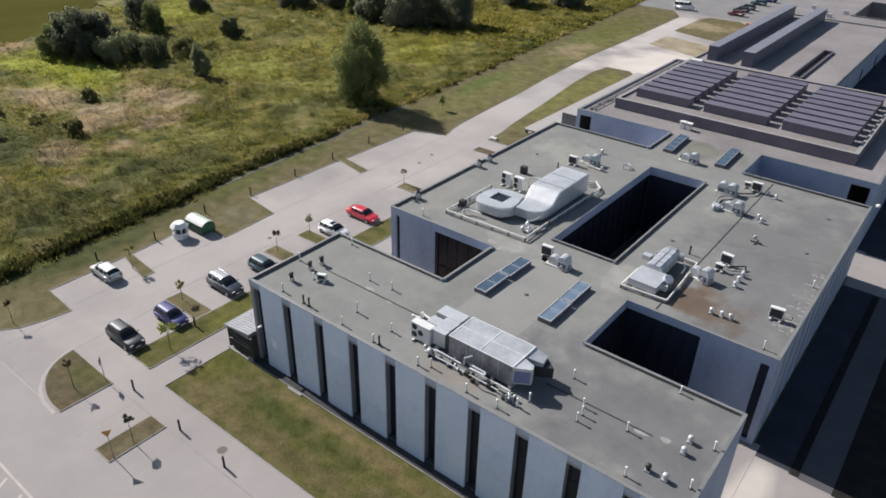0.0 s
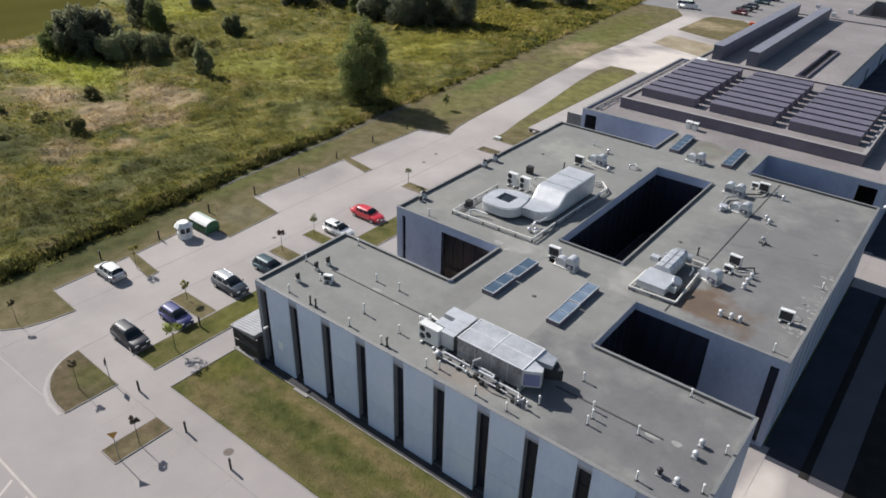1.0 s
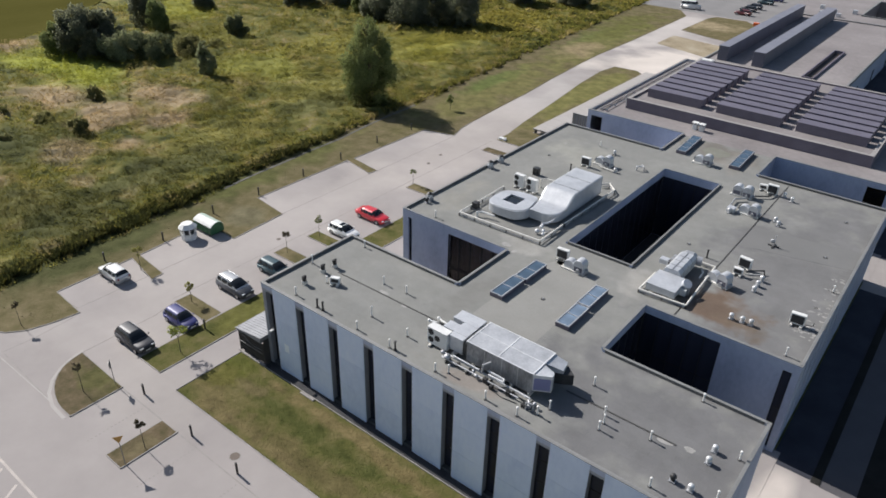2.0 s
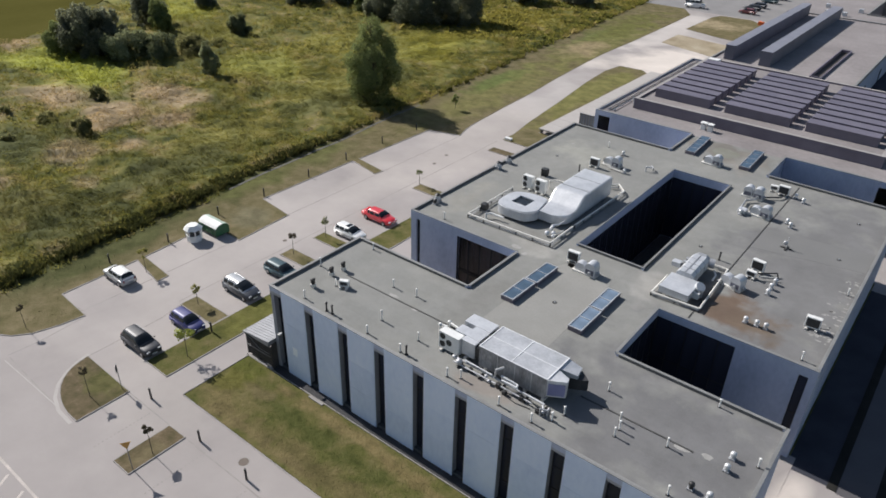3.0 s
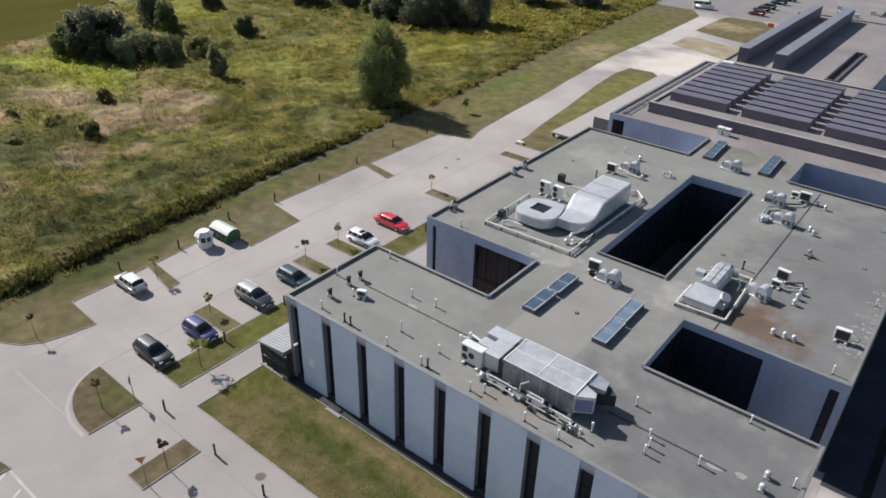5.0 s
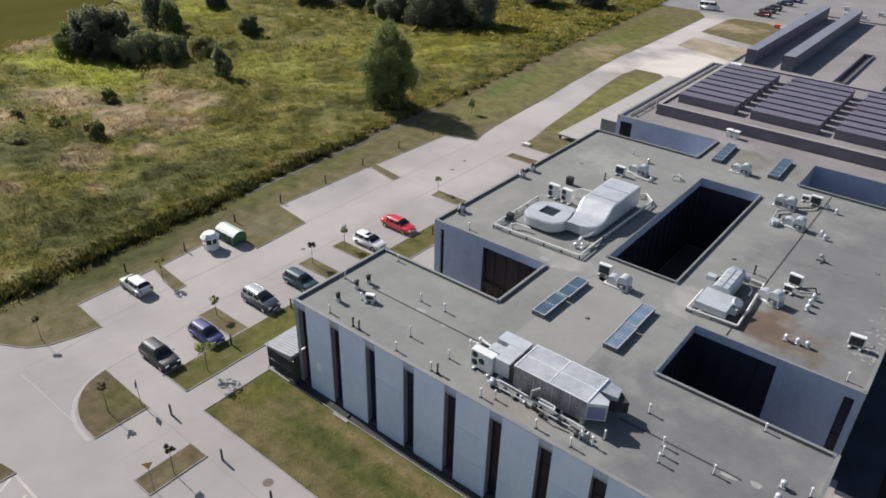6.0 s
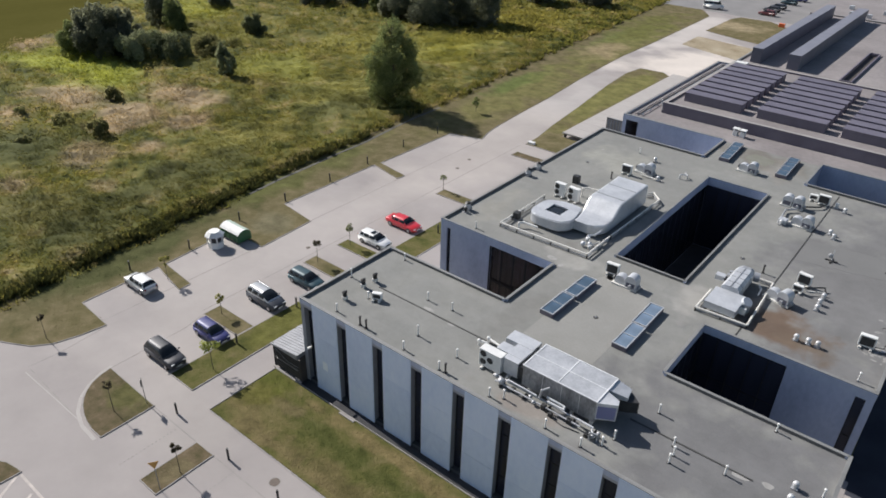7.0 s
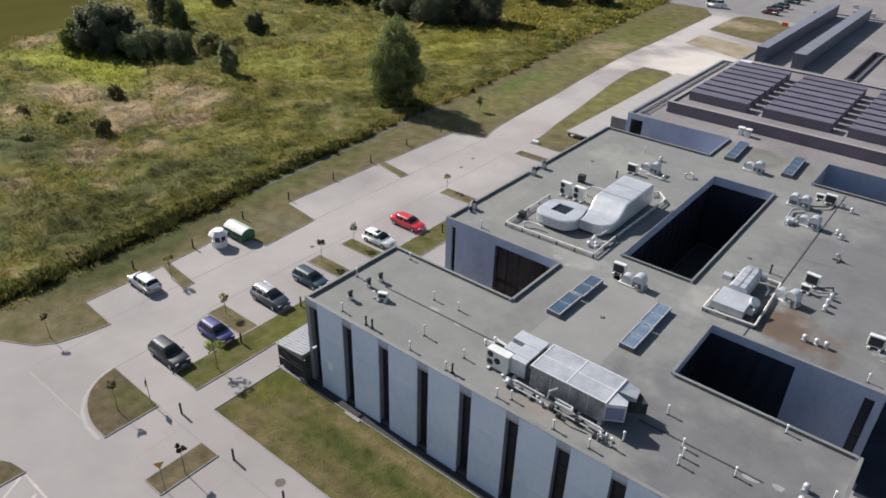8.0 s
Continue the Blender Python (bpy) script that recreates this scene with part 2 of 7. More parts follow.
M = {
    "meadow_soil": zoned("meadow_soil", [(0.06, 0.068, 0.027), (0.114, 0.118, 0.036), (0.172, 0.158, 0.051), (0.27, 0.225, 0.118)], ZONES, lo=0.34, hi=0.67, scale=0.22, fine=4.0, bump=0.5),
    "weeds": zoned("tall_weeds", [(0.066, 0.074, 0.028), (0.138, 0.143, 0.037), (0.225, 0.201, 0.058), (0.34, 0.275, 0.145)], ZONES, lo=0.34, hi=0.67, scale=0.22, island=0.12, bump=0, through_light=0.55),
    # darker copy of the weeds; the shaded meadow edge is put into its colour
    "edge_weeds": surface("edge_weeds", [(0.06, 0.068, 0.026), (0.092, 0.097, 0.035), (0.135, 0.128, 0.05)], 0.35, 3.0, 0.9, bump=0, spec=0.05, island=0.25, through_light=0.2),
    # first zone: greener grass, with the weeds' shade band also put into the colour
    "verge": zoned("mown_verge", [(0.088, 0.083, 0.036), (0.125, 0.108, 0.052), (0.155, 0.13, 0.07), (0.2, 0.165, 0.095)], [(-70, 23, 4.6, 20, (0.058, 0.069, 0.022)), (-72, 48, 3.5, 18, (0.1, 0.108, 0.034)), (-69, 102, 6, 30, (0.165, 0.156, 0.058)), (-72.8, 104, 2.6, 12, (0.112, 0.145, 0.042)), (-74, 150, 5, 20, (0.13, 0.165, 0.048)), (-71, 146, 6, 34, (0.165, 0.16, 0.057)), (-72, 137, 4.5, 9, (0.3, 0.235, 0.14)), (-56, 110, 4, 26, (0.17, 0.165, 0.055)), (-63.5, 40, 3.5, 2.6, (0.16, 0.145, 0.088)), (-58, 180, 7, 6, (0.33, 0.27, 0.17)), (-75, 165, 7, 22, (0.12, 0.12, 0.035))], scale=0.5, fine=6.0, bump=0.7, warp_scale=0.2),
    "lawn": zoned("dry_lawn", [(0.055, 0.062, 0.018), (0.092, 0.094, 0.029), (0.122, 0.11, 0.043), (0.16, 0.134, 0.066)], [(-40, 18.5, 3.5, 2, (0.165, 0.132, 0.062)), (-30, 22.3, 9, 0.8, (0.175, 0.138, 0.066)), (-22, 21.8, 5, 0.7, (0.165, 0.13, 0.06)), (-31, 20.4, 9, 1.0, (0.062, 0.072, 0.02)), (-29, 17.9, 10, 1.1, (0.118, 0.098, 0.044)), (-41.5, 20.5, 2, 2, (0.12, 0.115, 0.03)), (-38.5, 20.6, 1.6, 0.9, (0.14, 0.115, 0.057)), (-21, 19.4, 3, 0.8, (0.135, 0.112, 0.054)), (-34, 17.3, 6, 0.6, (0.155, 0.125, 0.06)), (-41.5, 22.5, 2.2, 1.4, (0.09, 0.1, 0.022)), (-47.5, 30, 2, 9, (0.12, 0.12, 0.032))], scale=0.7, fine=7.0, bump=0.7, warp_scale=0.5),
    "dry": surface("bleached_ground", [(0.2, 0.16, 0.1), (0.32, 0.27, 0.19), (0.42, 0.37, 0.28)], 0.25, 4.0, 0.95, bump=0.4, spec=0.1),
    "field": surface("bare_field", [(0.072, 0.067, 0.019), (0.086, 0.08, 0.023), (0.1, 0.091, 0.029)], 0.06, 1.5, 0.95, bump=0.3, spec=0.0, stretch=(1, 0.35, 1)),
    # gravel darkened so that its colour holds the shadow at the facade foot
    "gravel": surface("shade_gravel", [(0.026, 0.027, 0.03), (0.066, 0.065, 0.068)], 1.5, 22.0, 0.9, bump=0.8, fine_mix=0.6),
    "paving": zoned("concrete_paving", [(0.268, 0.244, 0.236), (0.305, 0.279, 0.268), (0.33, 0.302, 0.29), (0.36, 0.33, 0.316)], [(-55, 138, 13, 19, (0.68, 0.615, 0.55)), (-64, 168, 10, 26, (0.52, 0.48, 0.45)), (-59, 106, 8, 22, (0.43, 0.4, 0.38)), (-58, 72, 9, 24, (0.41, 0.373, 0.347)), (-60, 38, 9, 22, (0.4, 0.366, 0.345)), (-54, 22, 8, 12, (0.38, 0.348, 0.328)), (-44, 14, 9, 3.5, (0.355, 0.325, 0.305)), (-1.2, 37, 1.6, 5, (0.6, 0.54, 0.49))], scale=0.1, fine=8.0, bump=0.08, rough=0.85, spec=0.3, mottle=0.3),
    "channel": surface("channel_concrete", [(0.075, 0.073, 0.062), (0.14, 0.133, 0.118)], 1.2, 9.0, 0.85),
    "edging": surface("edging_blocks", [(0.23, 0.212, 0.2), (0.33, 0.308, 0.29)], 0.9, 10.0, 0.85),
    "gutter_pale": surface("pale_gutter", [(0.36, 0.335, 0.315), (0.41, 0.383, 0.362)], 0.9, 9.0, 0.85),
    "kerb": surface("kerb_concrete", [(0.22, 0.208, 0.195), (0.36, 0.338, 0.32)], 0.8, 12.0, 0.85),
    "road_paint": surface("road_paint", [(0.36, 0.325, 0.3), (0.56, 0.5, 0.46)], 0.9, 8.0, 0.8),
    "brown_grass": zoned("trampled_grass", [(0.07, 0.064, 0.03), (0.1, 0.084, 0.046), (0.135, 0.105, 0.064), (0.19, 0.15, 0.1)], [(-49.5, 13.2, 2.6, 1.6, (0.098, 0.098, 0.035)), (-39.6, 11, 0.9, 2.0, (0.15, 0.125, 0.07))], scale=0.9, fine=9.0, bump=0.6, warp_scale=0.6),
    # yard paving, soil and dark asphalt have the building's shade put into their colour
    "yard_paving": surface("shaded_yard_paving", [(0.09, 0.086, 0.092), (0.13, 0.125, 0.132)], 0.3, 9.0, 0.9, spec=0.1),
    "shaded_soil": surface("shaded_soil", [(0.016, 0.016, 0.015), (0.034, 0.033, 0.03)], 0.6, 9.0, 0.95, bump=0.6, spec=0.1),
    "far_asphalt": surface("grey_asphalt", [(0.2, 0.195, 0.195), (0.27, 0.262, 0.258)], 0.2, 6.0, 0.9, spec=0.2),
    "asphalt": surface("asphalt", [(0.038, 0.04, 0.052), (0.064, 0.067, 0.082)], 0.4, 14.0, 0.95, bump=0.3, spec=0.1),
    "iron": surface("rusty_iron", [(0.085, 0.068, 0.058), (0.15, 0.12, 0.1)], 2.0, 20.0, 0.7, metal=0.3),
    # first two zones put the roof's view-dependent darkening into the membrane colour
    "roofing": zoned("roof_membrane", [(0.2, 0.202, 0.195), (0.216, 0.217, 0.209), (0.23, 0.23, 0.22), (0.256, 0.255, 0.243)], [(-7, 29.5, 12, 9, (0.148, 0.147, 0.154)), (-6, 54, 8, 26, (0.163, 0.161, 0.166)), (-10.2, 45.4, 3.7, 3.0, (0.128, 0.078, 0.046)), (-7.4, 44.5, 2.2, 1.6, (0.15, 0.112, 0.082)), (-21.5, 38.5, 2.6, 3.4, (0.33, 0.322, 0.3)), (-27, 43.6, 2.8, 1.6, (0.33, 0.322, 0.305)), (-16.5, 44, 1.5, 2.5, (0.33, 0.32, 0.305)), (-20, 25.4, 3.5, 0.7, (0.25, 0.222, 0.2)), (-34, 66, 4, 4, (0.3, 0.297, 0.27)), (-25.8, 33, 1.6, 5, (0.2, 0.198, 0.188)), (-30, 45.2, 4, 1.0, (0.22, 0.217, 0.205)), (-37.5, 47, 1.6, 5, (0.25, 0.243, 0.22)), (-21.5, 77.5, 5, 3.2, (0.17, 0.155, 0.135)), (-18.6, 76, 1.6, 4, (0.25, 0.235, 0.215))], scale=0.22, fine=9.0, bump=0.1, warp_scale=0.45, rough=0.85, spec=0.4, mottle=0.42, rolls=True),
    "roofing_patch": surface("patched_membrane", [(0.155, 0.155, 0.152), (0.185, 0.184, 0.18)], 0.3, 9.0, 0.85),
    "roofing_light": surface("bleached_membrane", [(0.222, 0.22, 0.204), (0.25, 0.247, 0.231), (0.285, 0.28, 0.262)], 0.35, 8.0, 0.85, detail=7),
    "roofing_dark": surface("newer_membrane", [(0.13, 0.128, 0.125), (0.158, 0.156, 0.15)], 0.3, 4.0, 0.85),
    "roofing_warm": surface("pale_membrane", [(0.18, 0.163, 0.162), (0.234, 0.213, 0.211), (0.298, 0.272, 0.268)], 0.12, 2.0, 0.85, detail=7),
    "seam_dark": surface("joint_tar", [(0.03, 0.03, 0.03), (0.06, 0.058, 0.055)], 1.0, 9.0, 0.7),
    "rust_stain": surface("rust_stain", [(0.13, 0.085, 0.055), (0.18, 0.13, 0.09), (0.225, 0.2, 0.175)], 0.5, 3.0, 0.9, detail=8),
    "pale_stain": surface("lime_stain", [(0.25, 0.247, 0.235), (0.37, 0.36, 0.345)], 2.0, 9.0, 0.9),
    "moss": surface("roof_moss", [(0.17, 0.172, 0.135), (0.21, 0.209, 0.185)], 1.2, 9.0, 0.95),
    "coping": surface("coping_metal", [(0.2, 0.2, 0.195), (0.29, 0.29, 0.28)], 0.5, 8.0, 0.5, metal=0.2),
    "fascia": surface("fascia_concrete", [(0.28, 0.292, 0.325), (0.38, 0.392, 0.43)], 0.5, 7.0, 0.8),
    "panel": surface("facade_panel", [(0.54, 0.635, 0.81), (0.63, 0.725, 0.885), (0.7, 0.785, 0.92)], 0.45, 3.0, 0.5, bump=0.05, per_object=0.16, detail=7, stretch=(1, 1, 0.5)),
    "concrete": surface("fair_faced_concrete", [(0.33, 0.37, 0.485), (0.42, 0.465, 0.59), (0.5, 0.55, 0.66)], 0.4, 4.0, 0.7, bump=0.08, detail=7, stretch=(1, 1, 0.5)),
    "jamb": surface("grey_reveal", [(0.23, 0.24, 0.265), (0.32, 0.33, 0.36)], 0.8, 8.0, 0.8),
    "plinth": surface("dark_plinth", [(0.05, 0.05, 0.052), (0.09, 0.09, 0.09)], 0.8, 8.0, 0.8),
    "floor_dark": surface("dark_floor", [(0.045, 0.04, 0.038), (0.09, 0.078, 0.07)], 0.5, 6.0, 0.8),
    "blind": surface("dark_blind", [(0.06, 0.052, 0.056), (0.11, 0.097, 0.1)], 0.6, 3.0, 0.9, stretch=(2, 2, 0.1)),
    "blind_brown": surface("brown_blind", [(0.09, 0.072, 0.064), (0.24, 0.2, 0.175)], 2.2, 8.0, 0.9, stretch=(2, 2, 0.05)),
    "frame_dark": painted("dark_window_frame", (0.013, 0.013, 0.015), 0.8, dirt=0.03),
    "glass": clear_glass("window_glass"),
    "court_glass": glass_dark("court_glass", (0.02, 0.022, 0.033), 0.2, 0.22),
    "sky_glass": glass_dark("rooflight_glass", (0.1, 0.135, 0.18), 0.15),
    "sky_glass_dark": glass_dark("dark_rooflight_glass", (0.045, 0.07, 0.1), 0.15),
    "clad": surface("dark_cladding", [(0.126, 0.11, 0.142), (0.176, 0.157, 0.196)], 0.5, 6.0, 0.55, per_object=0.1),
    "clad_top": surface("dark_metal_cover", [(0.118, 0.106, 0.138), (0.168, 0.152, 0.19)], 0.4, 6.0, 0.45, per_object=0.12),
    "cap_light": surface("pale_cap", [(0.28, 0.26, 0.25), (0.38, 0.36, 0.345)], 0.5, 6.0, 0.6),
    "fin": surface("fin_cladding", [(0.105, 0.108, 0.14), (0.15, 0.153, 0.19)], 0.4, 6.0, 0.55),
    "fin_top": surface("fin_cap", [(0.18, 0.183, 0.22), (0.23, 0.233, 0.275)], 0.4, 6.0, 0.5),
    "zinc": surface("galvanised_sheet", [(0.46, 0.475, 0.5), (0.57, 0.585, 0.61), (0.68, 0.69, 0.71)], 0.8, 5.0, 0.42, metal=0.3, bump=0.05, detail=7),
    "strip": painted("pale_strip", (0.7, 0.715, 0.735), 0.5, dirt=0.3),
    "zinc_dark": surface("weathered_zinc", [(0.12, 0.123, 0.132), (0.27, 0.277, 0.292), (0.46, 0.468, 0.488)], 1.3, 7.0, 0.42, metal=0.35, stretch=(1.2, 1.2, 0.5), detail=7),
    "zinc_top": surface("dusty_zinc_top", [(0.34, 0.352, 0.372), (0.46, 0.473, 0.498), (0.58, 0.592, 0.612)], 0.9, 6.0, 0.5, metal=0.3, detail=7),
    # metal whose blue base colour paints a reflection
    "louvre": painted("blue_louvre", (0.2, 0.22, 0.42), 0.3, metal=0.4),
    "zinc_dull": surface("dull_zinc", [(0.3, 0.31, 0.33), (0.42, 0.43, 0.45), (0.5, 0.51, 0.53)], 0.8, 6.0, 0.5, metal=0.5, bump=0.05),
    "vent_metal": painted("pale_vent_metal", (0.68, 0.69, 0.7), 0.32, metal=0.35, dirt=0.25),
    "white": painted("white_enamel", (0.78, 0.78, 0.76), 0.4, dirt=0.2),
    "cream": painted("cream_pipe", (0.72, 0.7, 0.65), 0.5, dirt=0.25),
    "black": painted("black_plastic", (0.02, 0.02, 0.021), 0.5),
    "coil": surface("condenser_coil", [(0.03, 0.03, 0.032), (0.07, 0.07, 0.072)], 2.0, 30.0, 0.6, metal=0.3),
    "sheet_rib": surface("ribbed_sheet", [(0.22, 0.225, 0.24), (0.3, 0.305, 0.32)], 0.8, 6.0, 0.6, metal=0.2),
    "car_glass": glass_dark("car_glass", (0.012, 0.014, 0.016), 0.04),
    "tyre": painted("tyre_rubber", (0.018, 0.018, 0.018), 0.8),
    "alloy": painted("alloy_rim", (0.45, 0.45, 0.46), 0.3, metal=0.7),
    "lamp_clear": painted("lamp_lens", (0.7, 0.7, 0.7), 0.12),
    "lamp_red": painted("tail_lens", (0.35, 0.015, 0.012), 0.15),
    "red": painted("red_car_paint", (0.62, 0.018, 0.03), 0.3, 1.0, dirt=0.05),
    "dark_red": painted("dark_red_car_paint", (0.13, 0.02, 0.022), 0.35, 0.6),
    "car_white": painted("white_car_paint", (0.75, 0.75, 0.74), 0.4, 0.4),
    "silver": painted("silver_car_paint", (0.5, 0.51, 0.52), 0.35, 0.5, metal=0.5),
    "navy": painted("navy_car_paint", (0.03, 0.034, 0.15), 0.5, 0.12, metal=0.1),
    "anthracite": painted("anthracite_car_paint", (0.03, 0.032, 0.04), 0.52, 0.08, metal=0.1, dirt=0.05),
    "slate": painted("slate_car_paint", (0.034, 0.041, 0.055), 0.48, 0.15, metal=0.1),
    "petrol": painted("petrol_car_paint", (0.022, 0.06, 0.078), 0.48, 0.15, metal=0.15),
    "orange": painted("orange_plastic", (0.75, 0.13, 0.02), 0.5),
    "green": painted("green_enamel", (0.02, 0.11, 0.04), 0.5),
    "mint": painted("pale_green_sheet", (0.46, 0.56, 0.48), 0.45),
    "canvas": painted("white_canvas", (0.78, 0.78, 0.75), 0.7),
    "plate_white": painted("white_plate", (0.86, 0.92, 0.98), 0.3, dirt=0.0),
    "leaf_brown": surface("withered_leaves", [(0.05, 0.044, 0.033), (0.085, 0.075, 0.055), (0.12, 0.105, 0.075)], 0.5, 3.0, 0.85, bump=0, island=0.3, spec=0.05, through_light=0.3),
    "leaf_lime": surface("lime_leaves", [(0.17, 0.2, 0.05), (0.26, 0.3, 0.08), (0.36, 0.38, 0.12)], 0.5, 3.0, 0.85, bump=0, island=0.3, spec=0.05, through_light=0.4),
    "sign_yellow": painted("yellow_sign", (0.5, 0.27, 0.06), 0.5),
    "steel": painted("grey_post", (0.22, 0.22, 0.22), 0.5, metal=0.4),
    "bark": surface("bark", [(0.05, 0.04, 0.03), (0.12, 0.1, 0.075)], 2.0, 14.0, 0.9, bump=0.5),
    "leaf_dark": surface("dark_leaves", [(0.11, 0.122, 0.092), (0.175, 0.19, 0.145), (0.25, 0.265, 0.2)], 0.5, 3.0, 0.85, bump=0, island=0.25, spec=0.05, through_light=0.6),
    "leaf_mid": surface("green_leaves", [(0.11, 0.135, 0.06), (0.18, 0.215, 0.09), (0.26, 0.295, 0.125)], 0.5, 3.0, 0.85, bump=0, island=0.3, spec=0.05, through_light=0.4),
    "leaf_soft": surface("weedy_leaves", [(0.12, 0.125, 0.06), (0.18, 0.182, 0.088), (0.25, 0.24, 0.12)], 0.5, 3.0, 0.85, bump=0, island=0.4, spec=0.05, through_light=0.5),
    "leaf_pale": surface("pale_grey_leaves", [(0.17, 0.195, 0.11), (0.25, 0.275, 0.16), (0.34, 0.36, 0.22)], 0.5, 3.0, 0.85, bump=0, island=0.4, spec=0.05, through_light=0.35),
    "leaf_grey": surface("grey_green_leaves", [(0.1, 0.115, 0.065), (0.165, 0.185, 0.105), (0.23, 0.248, 0.145)], 0.5, 3.0, 0.85, bump=0, island=0.3, spec=0.05, through_light=0.4),
    "leaf_dry": surface("yellowing_leaves", [(0.13, 0.14, 0.045), (0.22, 0.22, 0.075), (0.33, 0.31, 0.13)], 0.5, 3.0, 0.85, bump=0, island=0.3, spec=0.05, through_light=0.4),
}


# ---- building helpers ----
def box_into(bm, x0, x1, y0, y1, z0, z1, bevel=0.0):
    before = set(bm.verts)
    m = Matrix.Translation(((x0 + x1) / 2, (y0 + y1) / 2, (z0 + z1) / 2)) @ Matrix.Diagonal((x1 - x0, y1 - y0, z1 - z0, 1))
    made = bmesh.ops.create_cube(bm, size=1, matrix=m)["verts"]
    if bevel:
        edges = list({e for v in made for e in v.link_edges})
        bmesh.ops.bevel(bm, geom=edges, offset=bevel, segments=2, affect="EDGES", profile=0.6)
    return bm


def boxes(*rows, bevel=0.0):
    bm = bmesh.new()
    for r in rows:
        box_into(bm, *r, bevel=bevel)
    return bm


def mesh_of(name, bm, material, smooth=False):
    me = bpy.data.meshes.new(name)
    bm.to_mesh(me)
    bm.free()
    if smooth:
        for p in me.polygons:
            p.use_smooth = smooth is True or p.area < 0.2
    me.materials.append(material)
    return me


def rod(bm, a, b, r, r2=None, seg=10):
    """A round bar between two points."""
    a, b = Vector(a), Vector(b)
    d = b - a
    m = Matrix.Translation((a + b) / 2) @ d.to_track_quat("Z", "Y").to_matrix().to_4x4()
    bmesh.ops.create_cone(bm, cap_ends=True, segments=seg, radius1=r, radius2=r if r2 is None else r2, depth=d.length, matrix=m)
    return bm


def part(name, bm, material, parent=None, label="", at=None, smooth=False):
    """One mesh object, under a thing or a part."""
    ob = new(name, mesh_of(name, bm, material, smooth))
    if parent is not None:
        ob.parent = parent
    if at is not None:
        ob.matrix_basis = at
    return tagged(ob, label)


def thing(name, label, category, at=None, group="", kind=""):
    ob = new(name)
    ob.empty_display_size = 0.3
    if at is not None:
        ob.matrix_basis = at
    return tagged(ob, label, category, group, kind)


def setting(name, bm, material, label="", category="", parent=None):
    ob = part(name, bm, material, parent)
    return tagged(ob, label, category, "", "structure")


def slab(points, z0, z1, inset_bevel=0.0):
    """A flat plate with that outline."""
    bm = bmesh.new()
    f = bm.faces.new([bm.verts.new((x, y, z1)) for x, y in points])
    bm.normal_update()
    if f.normal.z < 0:
        f.normal_flip()
    made = bmesh.ops.extrude_face_region(bm, geom=[f])
    down = [v for v in made["geom"] if isinstance(v, bmesh.types.BMVert)]
    bmesh.ops.translate(bm, verts=down, vec=(0, 0, z0 - z1))
    bmesh.ops.recalc_face_normals(bm, faces=bm.faces)
    return bm


def rect(x0, x1, y0, y1):
    return [(x0, y0), (x1, y0), (x1, y1), (x0, y1)]


# ---- ground ----
ROOF = 8.42      # top of the parapets
DECK = 8.17      # roof membrane

NEAR_EDGE = [(-69.0, 4), (-69.6, 12), (-70.2, 18), (-70.9, 24), (-71.2, 31), (-71.9, 39), (-72.5, 44), (-73.2, 49), (-73.4, 54), (-73.8, 59), (-73.9, 64), (-74.8, 72), (-75.3, 78), (-75.4, 86), (-75.8, 95), (-76.8, 106), (-77.7, 118), (-78.8, 131), (-80.1, 143), (-80.3, 155), (-84, 200), (-92, 300)]


bm = bmesh.new()
bmesh.ops.create_grid(bm, x_segments=60, y_segments=60, size=2400, matrix=Matrix.Translation((0, 0, -0.08)))
setting("ground", bm, M["meadow_soil"], "rough meadow soil reaching the horizon", "ground")

# kerb line shared by the paving and the verge
LEFT_LINE = [(-68.5, 7.6), (-64.6, 9.5), (-63.3, 10.15), (-61.6, 11.1), (-60.5, 12.5), (-59.85, 14.75), (-59.55, 17.0), (-64.6, 17.3), (-64.9, 25.6), (-59.6, 24.6), (-59.7, 26.0), (-64.9, 26.5), (-65.6, 35.3),
             (-60.2, 35.3), (-60.7, 42.9), (-66.4, 43.7), (-66.4, 59.6), (-61.1, 58.4), (-60.9, 59.8), (-66.2, 60.7), (-66.0, 76.0), (-61.0, 77.4), (-62.0, 80.5), (-62.5, 84), (-63.2, 92), (-63.9, 102), (-65.2, 114),
             (-66.3, 127.5), (-66.8, 136), (-66.8, 150), (-67.3, 171), (-67.8, 187), (-72, 193.5)]
ROAD = [(-150, 2.5), (-150, 7.6)] + LEFT_LINE + [(-84, 194), (-84, 236), (-60, 300), (-48, 300), (-46, 230), (-41.0, 205), (-41.0, 16.6), (60, 16.6), (60, -80), (-62, -80), (-62, 2.5)]
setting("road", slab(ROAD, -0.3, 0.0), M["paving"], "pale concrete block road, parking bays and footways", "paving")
VERGE = [(-160, 7.6)] + LEFT_LINE + [(-86, 193.5), (-83, 145), (-81, 100), (-82, 76), (-80, 52), (-76, 36), (-75, 20), (-76, 14), (-160, 14)]
setting("verge", slab(VERGE, -0.3, 0.05), M["verge"], "strip of mown dry grass beside the road", "grass verge")
setting("lawn", slab(rect(-43.0, 24, 16.6, 23.1), -0.2, 0.06), M["lawn"], "dry mown lawn in front of the concrete facade", "lawn")
setting("gravel_strip", slab(rect(-43.0, 24, 23.2, 24.4), -0.2, 0.0), M["gravel"], "gravel strip along the facade foot, its shade put into the colour", "gravel")
FIELD = [(-152, 40), (-158, 49.2), (-166, 64.5), (-167, 70), (-181.6, 82), (-195, 97), (-230, 130), (-420, 200), (-420, -50), (-190, -50)]
